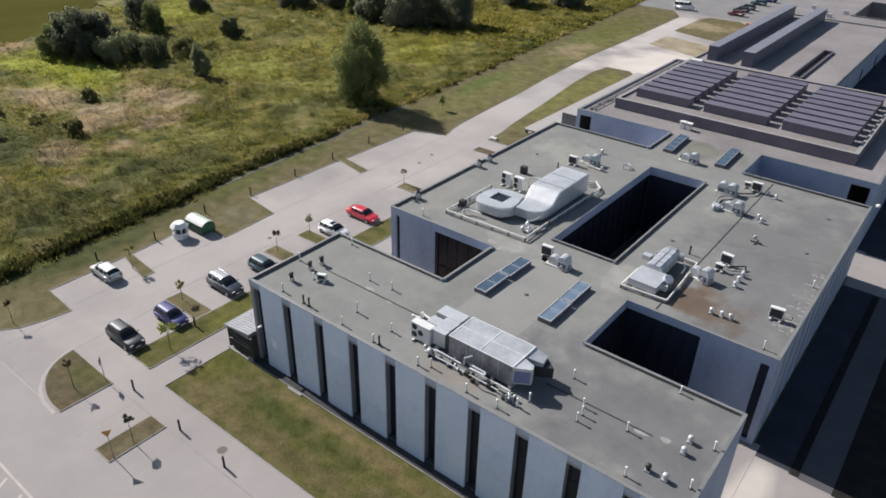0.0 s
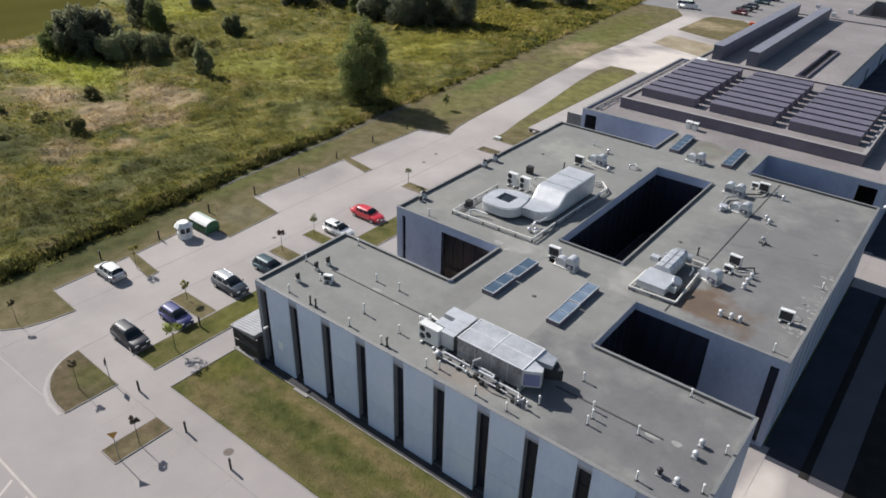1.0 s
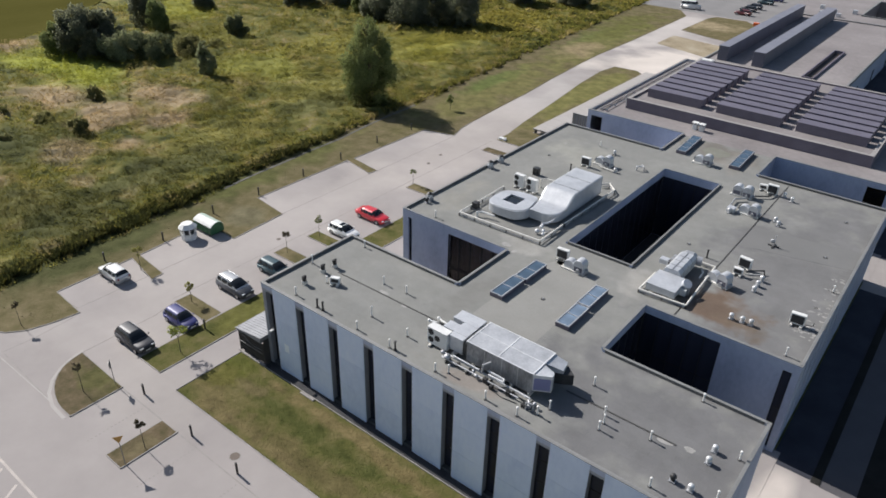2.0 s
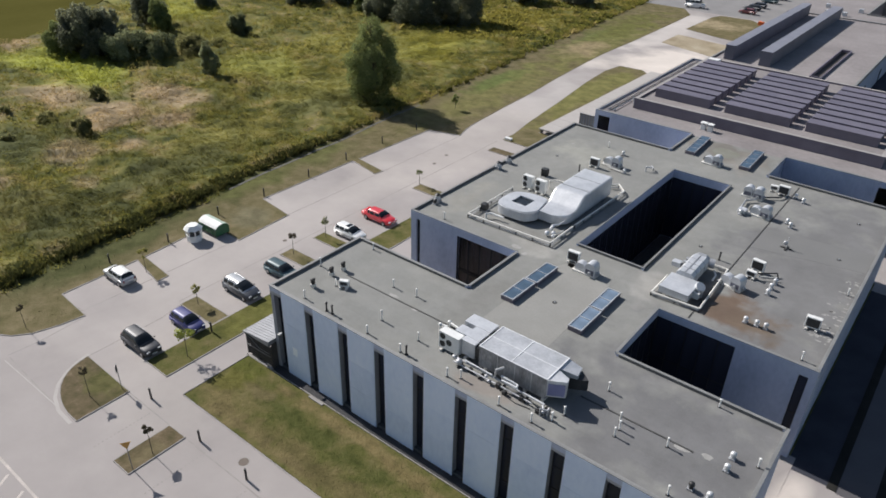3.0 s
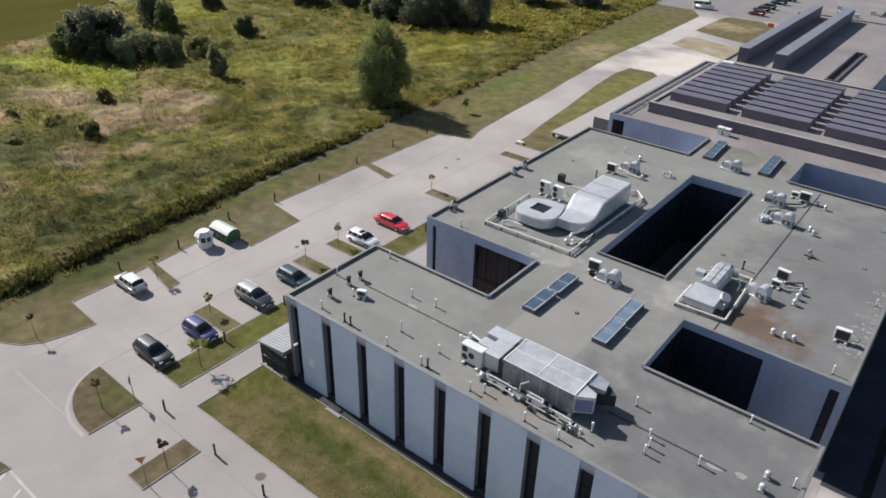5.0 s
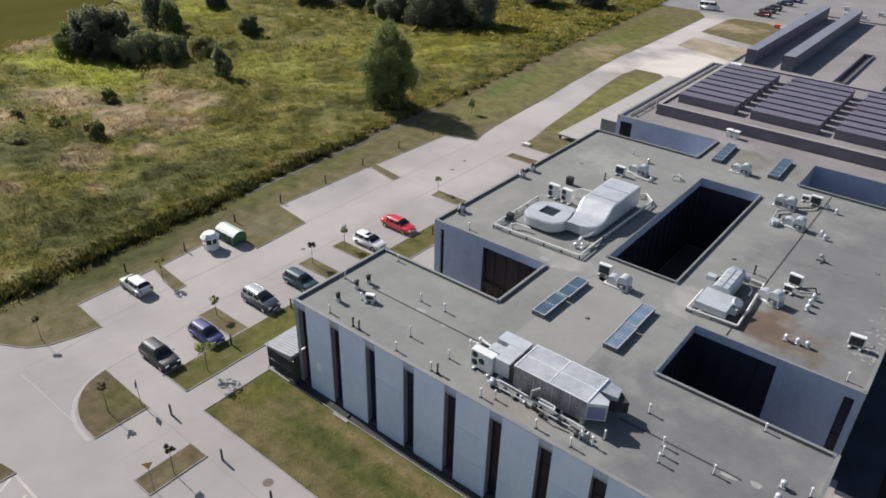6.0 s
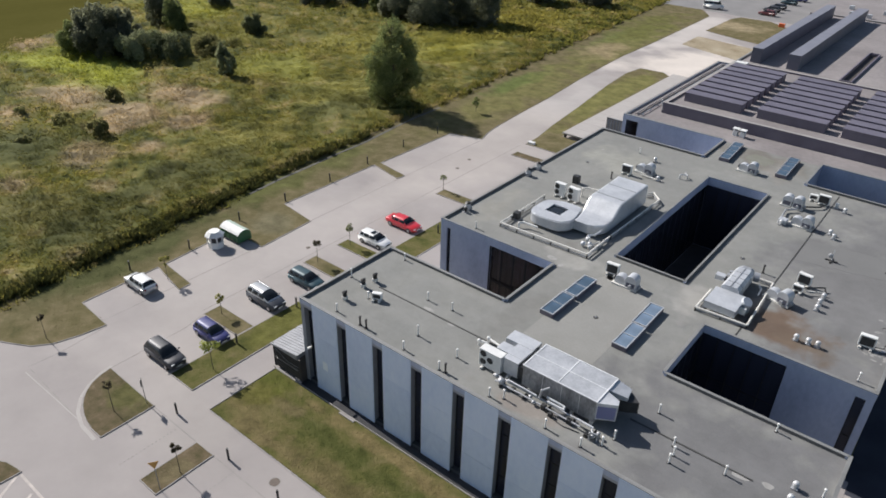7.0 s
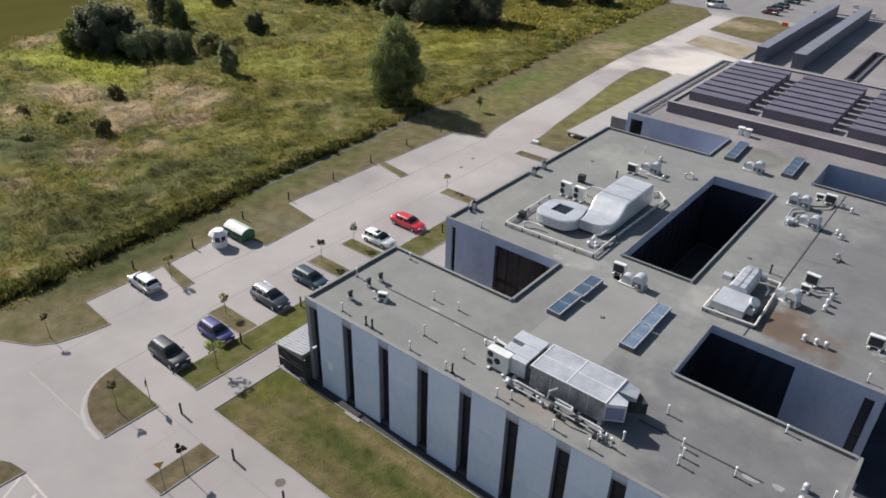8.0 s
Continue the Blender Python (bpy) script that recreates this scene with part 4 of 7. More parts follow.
part("roof_patch", slab([(-24.35, 30.1), (-18.65, 30.1), (-18.6, 41.2), (-19.3, 43.2), (-21.0, 43.7), (-23.2, 43.3), (-24.3, 41.4)], DECK, DECK + 0.006), M["roofing_light"], hall, "bleached lighter strip of membrane")
part("moss", blot(20, -21.6, 77.3, 1.6, 1.6, 12), M["moss"], hall, "thin moss on the roof membrane")

# hall with roof-light boxes
far = thing("exhibition_hall", "large flat-roofed hall with rows of dark roof-light boxes", "building")
FX0, FX1, FY0, FY1 = -40.4, -2.9, 80.3, 114.6
build_wall(far, wall_rows("x", FY0, FY0 + 0.4, FX0, -27.01, -0.3, 7.9, [(-39.9, -38.2, 4.2, 7.7)]), "pale concrete court wall")
window(far, "x", FY0 + 0.25, -39.9, -38.2, 4.2, 7.7, 1)
build_wall(far, wall_rows("x", FY0, FY0 + 0.4, -15.59, FX1, -0.3, 7.9, [(-5.6, -3.6, 4.4, 7.7)]), "pale concrete court wall")
window(far, "x", FY0 + 0.25, -5.6, -3.6, 4.4, 7.7, 1)
build_wall(far, wall_rows("y", FX0, FX0 + 0.4, FY0 + 0.41, FY1, -0.3, 7.9))
build_wall(far, wall_rows("y", FX1 - 0.4, FX1, FY0 + 0.41, FY1, -0.3, 7.9))
part("wall", boxes((FX0 + 0.4, FX1 - 0.4, FY1 - 0.4, FY1, -0.3, 7.9)), M["concrete"], far)
part("roof_deck", boxes((FX0 + 0.02, FX1 - 0.02, FY0 + 0.01, FY1, 7.9, DECK)), M["roofing_warm"], far, "pale brownish roof membrane")
for r in [(FX0, FX0 + 0.3, FY0, FY1), (FX1 - 0.3, FX1, FY0, FY1), (FX0 + 0.3, -27.0, FY0, FY0 + 0.3), (-15.6, FX1 - 0.3, FY0, FY0 + 0.3), (FX0 + 0.3, FX1 - 0.3, FY1 - 0.3, FY1)]:
    p = part("parapet", boxes((*r, 7.901, ROOF - 0.03)), M["concrete"], far)
    part("coping", boxes((r[0] - 0.015, r[1] + 0.015, r[2] - 0.015, r[3] + 0.015, ROOF - 0.03, ROOF), bevel=0.008), M["coping"], p, "thin metal coping")
# clad upstand round the roof lights
ux0, ux1, uy0, uy1, uh = -37.1, -6.3, 84.8, 112.2, DECK + 1.45
for r in ((ux0, ux1, uy0, uy0 + 0.45), (ux0, ux1, uy1 - 0.45, uy1), (ux0, ux0 + 0.45, uy0 + 0.45, uy1 - 0.45), (ux1 - 0.45, ux1, uy0 + 0.45, uy1 - 0.45)):
    w = part("upstand", boxes((*r, DECK, uh - 0.04)), M["clad"], far, "dark brown clad upstand")
    part("cap", boxes((r[0] - 0.02, r[1] + 0.02, r[2] - 0.02, r[3] + 0.02, uh - 0.04, uh)), M["cap_light"], w, "pale metal cap")
part("light_deck", boxes((ux0 + 0.45, ux1 - 0.45, uy0 + 0.45, uy1 - 0.45, DECK, DECK + 1.2)), M["roofing_warm"], far, "pale deck between the roof lights")
for g0, g1 in ((-35.5, -27.9), (-25.85, -17.7), (-15.8, -7.7)):
    for k in range(8):
        y = 88.0 + k * 2.5
        rl = part("roof_light", boxes((g0, g1, y, y + 1.75, DECK + 1.2, DECK + 2.32)), M["clad"], far, "long dark roof-light box")
        part("cover", boxes((g0 - 0.05, g1 + 0.05, y - 0.05, y + 1.8, DECK + 2.32, DECK + 2.4), bevel=0.02), M["clad_top"], rl, "dark metal cover")
for x, r, m in ((-39.2, 0.1, "cap_light"), (-38.5, 0.06, "zinc_dull")):
    part("roof_pipe", rod(bmesh.new(), (x, 81.5, DECK + 0.2), (x, 113.8, DECK + 0.2), r, seg=8), M[m], far, "long pipe on low blocks")
for i in range(14):
    part("block", boxes((-39.35, -39.05, 82.0 + i * 2.4, 82.25 + i * 2.4, DECK, DECK + 0.12), (-38.6, -38.4, 82.0 + i * 2.4, 82.2 + i * 2.4, DECK, DECK + 0.15)), M["zinc_dull"], far)
part("hatch", boxes((-36.5, -34.7, 110.3, 111.5, DECK + 1.2, DECK + 1.75), bevel=0.05), M["white"], far, "white roof hatch")

# rear hall
rear = thing("rear_hall", "flat-roofed rear hall with two long grey walls on its roof", "building")
part("wall", boxes((-38.4, -15.6, 114.62, 168, -0.3, 7.9)), M["concrete"], rear)
part("roof_deck", boxes((-38.38, -22.3, 114.62, 168, 7.9, DECK)), M["roofing_warm"], rear, "pale brownish roof membrane")
for r in ((-20.9, -15.62, 114.62, 168), (-22.3, -20.9, 114.62, 117.4), (-22.3, -20.9, 138.5, 168)):
    part("roof_deck", boxes((*r, 7.9, DECK)), M["roofing_warm"], rear, "pale brownish roof membrane")
part("slot_floor", boxes((-22.3, -20.9, 117.4, 138.5, 7.9, 7.93)), M["floor_dark"], rear, "dark roof slot")
part("slot_curb", boxes((-22.5, -22.3, 117.2, 138.7, DECK, DECK + 0.35), (-20.9, -20.7, 117.2, 138.7, DECK, DECK + 0.35), (-22.3, -20.9, 117.2, 117.4, DECK, DECK + 0.35), (-22.3, -20.9, 138.5, 138.7, DECK, DECK + 0.35)), M["clad"], rear)
for r in ((-38.4, -38.1, 114.62, 168), (-15.9, -15.6, 114.62, 168), (-38.1, -15.9, 167.7, 168)):
    part("coping", boxes((*r, 7.9, ROOF)), M["coping"], rear)
for a, b, y1 in ((-36.6, -35.0, 166.0), (-30.8, -29.0, 167.0)):
    f = part("fin_wall", boxes((a, b, 118.7, y1, DECK, DECK + 2.35)), M["fin"], rear, "long blue-grey clad wall on the roof")
    part("cap", boxes((a - 0.04, b + 0.04, 118.66, y1 + 0.04, DECK + 2.35, DECK + 2.43)), M["fin_top"], f, "metal cap")
annex = thing("low_annex", "low annex with a flat roof darkened for shade beside the rear hall", "building")
part("wall", boxes((-15.59, -3.2, 114.65, 168, -0.3, 3.7)), M["concrete"], annex)
# asphalt colour here holds the shade that the rear hall throws on the roof
part("roof_deck", boxes((-15.58, -3.18, 114.64, 168.01, 3.7, 3.85)), M["asphalt"], annex, "roof membrane with the hall's shade put into its colour")
for y in (126.0, 139.0, 152.0):
    part("doorway", boxes((-15.6, -15.56, y, y + 1.3, 3.86, 6.1)), M["frame_dark"], annex, "dark doorway in the hall wall")
back = thing("back_wing", "distant flat-roofed wing with a dark courtyard", "building")
part("wall", boxes((-40, -25.3, 168.02, 260, -0.3, DECK), (-25.3, 10, 168.02, 176, -0.3, DECK), (-25.3, 10, 196, 260, -0.3, DECK), (-12, 10, 176, 196, -0.3, DECK)), M["roofing_warm"], back)
part("coping", boxes((-25.5, -25.2, 175.8, 196.2, DECK, DECK + 0.3), (-25.2, -12, 175.8, 176.0, DECK, DECK + 0.3), (-25.2, -12, 196, 196.3, DECK, DECK + 0.3)), M["coping"], back)
part("court_floor", boxes((-25.3, -12, 176, 196, -0.1, 0.1)), M["floor_dark"], back)
for x, y in ((-33, 171), (-31, 174), (-29.5, 170.5), (-27.5, 177), (-34.5, 178)):
    part("vent_box", boxes((x, x + 0.9, y, y + 0.9, DECK, DECK + 0.8), bevel=0.05), M["zinc"], back)


# ---- roof equipment ----
def pipe(points, r, seg=8):
    """A pipe along a line of points, with rounded elbows."""
    bm = bmesh.new()
    for a, b in zip(points, points[1:]):
        rod(bm, a, b, r, seg=seg)
    for p in points[1:-1]:
        bmesh.ops.create_uvsphere(bm, u_segments=seg, v_segments=6, radius=r * 1.12, matrix=Matrix.Translation(p))
    return bm


def ball(bm, c, rx, ry, rz, seg=12):
    bmesh.ops.create_uvsphere(bm, u_segments=seg, v_segments=seg // 2 + 2, radius=1, matrix=Matrix.Translation(c) @ Matrix.Diagonal((rx, ry, rz, 1)))
    return bm


def prism(points, z0, z1, top=None):
    """An upright prism; top may give other heights for the upper corners."""
    bm = bmesh.new()
    lo = [bm.verts.new((x, y, z0)) for x, y in points]
    hi = [bm.verts.new((x, y, z1 if top is None else top[i])) for i, (x, y) in enumerate(points)]
    k = len(points)
    bm.faces.new(lo[::-1])
    bm.faces.new(hi)
    for i in range(k):
        bm.faces.new((lo[i], lo[(i + 1) % k], hi[(i + 1) % k], hi[i]))
    bmesh.ops.recalc_face_normals(bm, faces=bm.faces)
    return bm


def on_roof(x, y, turn=0):
    return pose(x, y, DECK + 0.004, 0, 0, turn)


# vent pipes, built once in each colour and height
def vent_pipe(h, r, material, label):
    t = thing("vent_pipe", label, "vent pipe", group="vent pipes on the roof")
    part("flange", rod(bmesh.new(), (0, 0, 0), (0, 0, 0.05), r * 2.2, r * 1.6, 12), M["seam_dark"], t, "tarred flange")
    part("pipe", rod(bmesh.new(), (0, 0, 0.02), (0, 0, h - 0.08), r, seg=10), material, t)
    bm = rod(bmesh.new(), (0, 0, h - 0.1), (0, 0, h), r * 1.5, r * 1.45, 10)
    rod(bm, (0, 0, h), (0, 0, h + 0.03), r * 1.5, r * 0.5, 10)
    part("cap", bm, material, t)
    return t


pipe_white = vent_pipe(0.76, 0.055, M["white"], "slim white vent pipe standing on the grey roof")
pipe_white.matrix_basis = on_roof(-36.62, 24.78)
for x, y, s in ((-29.98, 26.56, 1.25), (-29.70, 24.68, 1), (-26.41, 24.63, 1), (-32.35, 30.51, 1), (-30.03, 30.68, 1), (-26.27, 26.45, 1), (-22.22, 24.72, 1), (-21.38, 25.17, 1), (-17.91, 24.67, 1),
                (-15.46, 24.72, 1), (-14.49, 25.65, 1), (-14.15, 26.62, 1), (-13.02, 30.58, 1), (-11.13, 28.45, 1), (-10.83, 27.73, 1), (-10.81, 27.02, 1), (-7.92, 28.3, 1), (-6.68, 33.85, 0.9), (-3.05, 30.24, 0.95),
                (-6.40, 24.84, 1), (-3.05, 26.41, 0.95), (-39.2, 28.9, 1.1), (-37.72, 33.8, 0.9), (-3.83, 42.5, 1), (-36.51, 42.4, 1.0), (-33.0, 69.66, 0.9), (-3.2, 53.8, 0.9), (-36.0, 27.6, 0.9)):
    c = copy_thing(pipe_white, on_roof(x, y))
    c.scale = (1.0, 1.0, s)
pipe_black = vent_pipe(0.8, 0.07, M["black"], "slim black vent pipe standing on the grey roof")
pipe_black.matrix_basis = on_roof(-34.07, 24.72)
for x, y in ((-33.44, 24.72), (-25.90, 24.70), (-32.2, 61.0), (-13.4, 52.4)):
    copy_thing(pipe_black, on_roof(x, y))


def dome_vent(material, label):
    t = thing("mushroom_vent", label, "roof vent", group="mushroom vents on the roof")
    part("base", boxes((-0.19, 0.19, -0.19, 0.19, 0, 0.1), bevel=0.02), M["zinc_dull"], t)
    part("stem", rod(bmesh.new(), (0, 0, 0.12), (0, 0, 0.4), 0.14, seg=12), material, t)
    bm = ball(bmesh.new(), (0, 0, 0.42), 0.19, 0.19, 0.15, 14)
    part("dome", bm, material, t, smooth=True)
    part("skirt", rod(bmesh.new(), (0, 0, 0.35), (0, 0, 0.41), 0.2, 0.185, 14), material, t)
    return t


dome = dome_vent(M["vent_metal"], "small pale metal mushroom vent on the grey roof")
dome.matrix_basis = on_roof(-4.47, 29.92)
for x, y in ((-4.43, 28.75), (-4.47, 26.05), (-8.50, 44.46), (-7.68, 44.56), (-7.03, 44.61), (-8.36, 49.58), (-8.39, 50.6), (-8.36, 51.6), (-10.75, 63.6), (-10.3, 62.9), (-11.69, 70.04), (-10.79, 69.4), (-28.15, 63.85), (-14.93, 62.5), (-30.56, 68.5)):
    copy_thing(dome, on_roof(x, y))
dome_b = dome_vent(M["black"], "small black mushroom vent on the grey roof")
dome_b.matrix_basis = on_roof(-5.55, 26.09)
copy_thing(dome_b, on_roof(-39.2, 44.3))


def cowl(label):
    """A short stack with a slanted black hood."""
    t = thing("chimney_cowl", label, "chimney cowl", group="black cowls on the roof")
    part("stack", boxes((-0.17, 0.17, -0.17, 0.17, 0, 0.32), bevel=0.015), M["cream"], t, "pale rendered stack")
    bm = rod(bmesh.new(), (0, 0, 0.3), (0, 0, 0.72), 0.16, 0.2, 12)
    rod(bm, (0, 0, 0.72), (-0.04, 0, 0.8), 0.24, 0.16, 12)
    part("hood", bm, M["black"], t, "black metal hood")
    return t


cw1 = cowl("short pale chimney stack with black metal cowl")
cw1.matrix_basis = on_roof(-37.3, 26.3)
for x, y in ((-37.45, 28.5), (-37.3, 29.7)):
    copy_thing(cw1, on_roof(x, y))


def condenser(w, d, h, fans=(), coil=True, feet=True, label="white air-conditioning condenser on the grey roof"):
    """An outdoor unit. fans: (x, z, r) on the front face, which looks to -y."""
    t = thing("air_conditioner", label, "air conditioner", group="air-conditioning units on the roof")
    z0 = 0.18 if feet else 0.05
    part("case", boxes((-w / 2, w / 2, -d / 2, d / 2, z0, z0 + h), bevel=0.03), M["white"], t, "white sheet-metal case")
    if coil and not fans:
        c = part("coil", boxes((-w / 2 + 0.09, w / 2 - 0.09, -d / 2 - 0.006, -d / 2 + 0.02, z0 + 0.1, z0 + h - 0.1)), M["coil"], t, "dark finned coil")
        part("guard", boxes(*[(-w / 2 + 0.09 + (w - 0.18) * i / 6 - 0.006, -w / 2 + 0.09 + (w - 0.18) * i / 6 + 0.006, -d / 2 - 0.012, -d / 2 - 0.006, z0 + 0.1, z0 + h - 0.1) for i in range(1, 6)]), M["coil"], c)
    for x, z, r in fans:
        f = part("fan", rod(bmesh.new(), (x, -d / 2 - 0.008, z0 + z), (x, -d / 2 + 0.03, z0 + z), r, seg=20), M["black"], t, "round black fan opening")
        bm = bmesh.new()
        for i in range(4):
            a = math.pi * i / 4
            rod(bm, (x - r * math.cos(a), -d / 2 - 0.014, z0 + z - r * math.sin(a)), (x + r * math.cos(a), -d / 2 - 0.014, z0 + z + r * math.sin(a)), 0.007, seg=4)
        rod(bm, (x, -d / 2 - 0.02, z0 + z), (x, -d / 2 - 0.008, z0 + z), r * 0.22, seg=10)
        part("grille", bm, M["coil"], f)
    if feet:
        for sx in (-1, 1):
            part("foot", boxes((sx * w * 0.32 - 0.09, sx * w * 0.32 + 0.09, -d / 2 - 0.22, d / 2 + 0.12, 0, z0), bevel=0.02), M["cream"], t, "pale concrete foot")
    return t


ac = condenser(1.1, 0.4, 0.92)
ac.matrix_basis = on_roof(-23.1, 43.6, 4)
for x, y, a in ((-31.5, 63.2, 0), (-10.2, 52.7, -6), (-4.3, 46.95, 5), (-12.95, 69.9, 0)):
    copy_thing(ac, on_roof(x, y, a))
ac2 = condenser(1.15, 0.5, 1.35, fans=((-0.28, 1.0, 0.27), (-0.28, 0.38, 0.27)), label="white condenser with two fans beside the air handling ducts")
ac2.matrix_basis = on_roof(-34.1, 53.5, -3)
copy_thing(ac2, on_roof(-32.5, 53.4, -3))
ac3 = condenser(0.8, 0.36, 0.52, label="small white condenser on a stand on the roof")
ac3.matrix_basis = on_roof(-35.35, 27.9, 25)
copy_thing(ac3, on_roof(-10.3, 51.3, 0))
copy_thing(ac3, on_roof(-14.0, 70.3, 10))
big_ac = condenser(1.8, 0.7, 1.42, fans=((-0.55, 1.08, 0.25), (-0.55, 0.42, 0.25), (0.02, 0.72, 0.25)), label="large white condenser with three fans beside the air handler")
big_ac.matrix_basis = on_roof(-23.72, 27.1)


def profile_y(ring, y0, y1):
    """A solid with an outline in x and z, drawn out along y."""
    bm = bmesh.new()
    a = [bm.verts.new((x, y0, z)) for x, z in ring]
    b = [bm.verts.new((x, y1, z)) for x, z in ring]
    bm.faces.new(a)
    bm.faces.new(b[::-1])
    for i in range(len(ring)):
        j = (i + 1) % len(ring)
        bm.faces.new((a[i], b[i], b[j], a[j]))
    bmesh.ops.recalc_face_normals(bm, faces=bm.faces)
    return bm


def arch(x0, x1, y0, y1, z0, wall, rise):
    """A housing with upright sides and an arched top."""
    cx, r = (x0 + x1) / 2, (x1 - x0) / 2
    top = [(cx + r * math.cos(math.pi * i / 12), z0 + wall + rise * math.sin(math.pi * i / 12)) for i in range(13)]
    return profile_y([(x1, z0)] + top + [(x0, z0)], y0, y1)


def elbow_fan(twin=False, label="grey roof extractor with fan box and curved hood"):
    """A fan box beside an arched hood, or two arched hoods, on a plinth."""
    t = thing("roof_extractor", label, "extractor fan", group="extractor fans on the roof")
    part("skid", boxes((-1.35, 0.85, -0.5, 0.5, 0, 0.14)), M["cream"], t, "pale plinth")
    # bluish plates on the front faces paint the shade on the hoods
    if twin:
        part("hood", arch(-1.2, -0.3, -0.42, 0.42, 0.14, 0.6, 0.44), M["zinc"], t, "tall arched hood")
        part("mouth", boxes((-1.1, -0.4, -0.432, -0.42, 0.2, 0.62)), M["fin"], t, "front face of the hood with blue shade put into its colour")
        part("clamp", boxes((-0.3, -0.2, -0.3, 0.3, 0.2, 0.6)), M["coil"], t)
    else:
        part("inlet_housing", arch(-1.15, -0.25, -0.34, 0.34, 0.14, 0.38, 0.36), M["zinc"], t, "low arched inlet housing")
        part("inlet", rod(bmesh.new(), (-1.16, 0, 0.45), (-1.28, 0, 0.45), 0.22, seg=14), M["coil"], t, "dark inlet")
    part("hood", arch(-0.2, 0.75, -0.45, 0.45, 0.14, 0.62, 0.46), M["zinc"], t, "tall arched hood")
    part("mouth", boxes((-0.1, 0.65, -0.462, -0.45, 0.2, 0.62)), M["fin"], t, "front face of the hood with blue shade put into its colour")
    part("motor", rod(bmesh.new(), (0.3, -0.66, 0.32), (0.3, -0.46, 0.32), 0.17, seg=12), M["zinc_dull"], t, "round motor")
    part("bracket", boxes((0.76, 0.95, -0.2, 0.2, 0.1, 0.4), bevel=0.03), M["zinc_dull"], t)
    return t


ef = elbow_fan()
ef.matrix_basis = on_roof(-21.2, 42.85)
for x, y, a in ((-29.9, 64.9, 0), (-21.4, 73.0, 0), (-13.1, 63.5, -4), (-10.9, 48.9, -15)):
    copy_thing(ef, on_roof(x, y, a))
ef2 = elbow_fan(True, "grey roof extractor with two curved hoods")
ef2.matrix_basis = on_roof(-15.0, 67.4)


def skylight(length, n_panes, label, metal="zinc_top", glass="sky_glass"):
    """A raised glazed roof light, long side along y."""
    t = thing("skylight", label, "skylight", group="skylights on the roof")
    w, h = 1.16, 0.36
    part("curb", boxes((0, w, 0, length, 0, h), bevel=0.02), M["clad_top"], t, "dark metal curb")
    part("frame", boxes((0, 0.09, 0, length, h, h + 0.06), (w - 0.09, w, 0, length, h, h + 0.06), (0.09, w - 0.09, 0, 0.09, h, h + 0.06), (0.09, w - 0.09, length - 0.09, length, h, h + 0.06),
                        *[(0.09, w - 0.09, length * i / n_panes - 0.035, length * i / n_panes + 0.035, h, h + 0.05) for i in range(1, n_panes)]), M[metal], t, "metal frame")
    for i in range(n_panes):
        a, b = length * i / n_panes + 0.05, length * (i + 1) / n_panes - 0.05
        part("pane", boxes((0.09, w - 0.09, a, b, h + 0.002, h + 0.022)), M[glass], t, "blue-tinted pane reflecting the sky")
    return t


sk = skylight(3.25, 2, "long raised skylight with two blue-tinted panes")
sk.matrix_basis = on_roof(-18.6, 34.75, 0)
copy_thing(sk, on_roof(-18.65, 38.1, 0))
sk3 = skylight(3.25, 2, "long raised skylight with two dark panes and pale frame", "zinc_top", "sky_glass_dark")
sk3.matrix_basis = on_roof(-24.75, 34.85, -1)
copy_thing(sk3, on_roof(-24.6, 38.2, -1))
sk2 = skylight(6.0, 4, "long raised skylight with four dark panes", "zinc_dull", "sky_glass_dark")
sk2.matrix_basis = on_roof(-25.3, 74.0, 3)
copy_thing(sk2, on_roof(-18.9, 73.7, 1.5))

# air handler on the front wing
ahu = thing("air_handler", "large galvanised air handling unit with angled hoods", "air handler")
D = DECK
part("main_casing", boxes((-21.1, -15.72, 26.8, 29.6, D + 0.28, D + 1.93), bevel=0.015), M["zinc_dark"], ahu, "galvanised casing")
part("roof_sheet", boxes((-21.14, -15.68, 26.76, 29.64, D + 1.93, D + 1.97)), M["zinc_top"], ahu, "dusty pale sheet top")
for r in ((-21.14, -21.04, 26.76, 29.64, 2.0), (-15.78, -15.68, 26.76, 29.64, 2.0), (-21.04, -15.78, 26.76, 26.84, 2.0), (-21.04, -15.78, 29.56, 29.64, 2.0), (-21.04, -15.78, 28.18, 28.25, 1.99), (-18.55, -18.47, 26.84, 29.56, 1.994)):
    part("sealing_strip", boxes((*r[:4], D + 1.97, D + r[4])), M["strip"], ahu, "white sealing strip")
for x in (-19.6, -18.2, -16.9):
    part("panel_joint", boxes((x, x + 0.03, 26.785, 26.8, D + 0.35, D + 1.9)), M["zinc"], ahu)
part("duct", boxes((-23.75, -21.62, 27.52, 28.4, D + 0.35, D + 1.62), bevel=0.02), M["zinc"], ahu, "rectangular duct")
part("duct", boxes((-22.78, -21.62, 27.0, 27.52, D + 0.35, D + 1.6), bevel=0.02), M["zinc"], ahu, "rectangular duct")
part("duct", boxes((-23.85, -21.62, 28.82, 29.95, D + 0.35, D + 1.64), bevel=0.02), M["zinc"], ahu, "rectangular duct")
part("duct_joint", boxes((-22.85, -21.62, 28.4, 28.82, D + 0.4, D + 1.6)), M["zinc"], ahu)
part("collar", boxes((-21.62, -21.1, 27.05, 29.55, D + 0.45, D + 1.45)), M["black"], ahu, "black flexible collar")
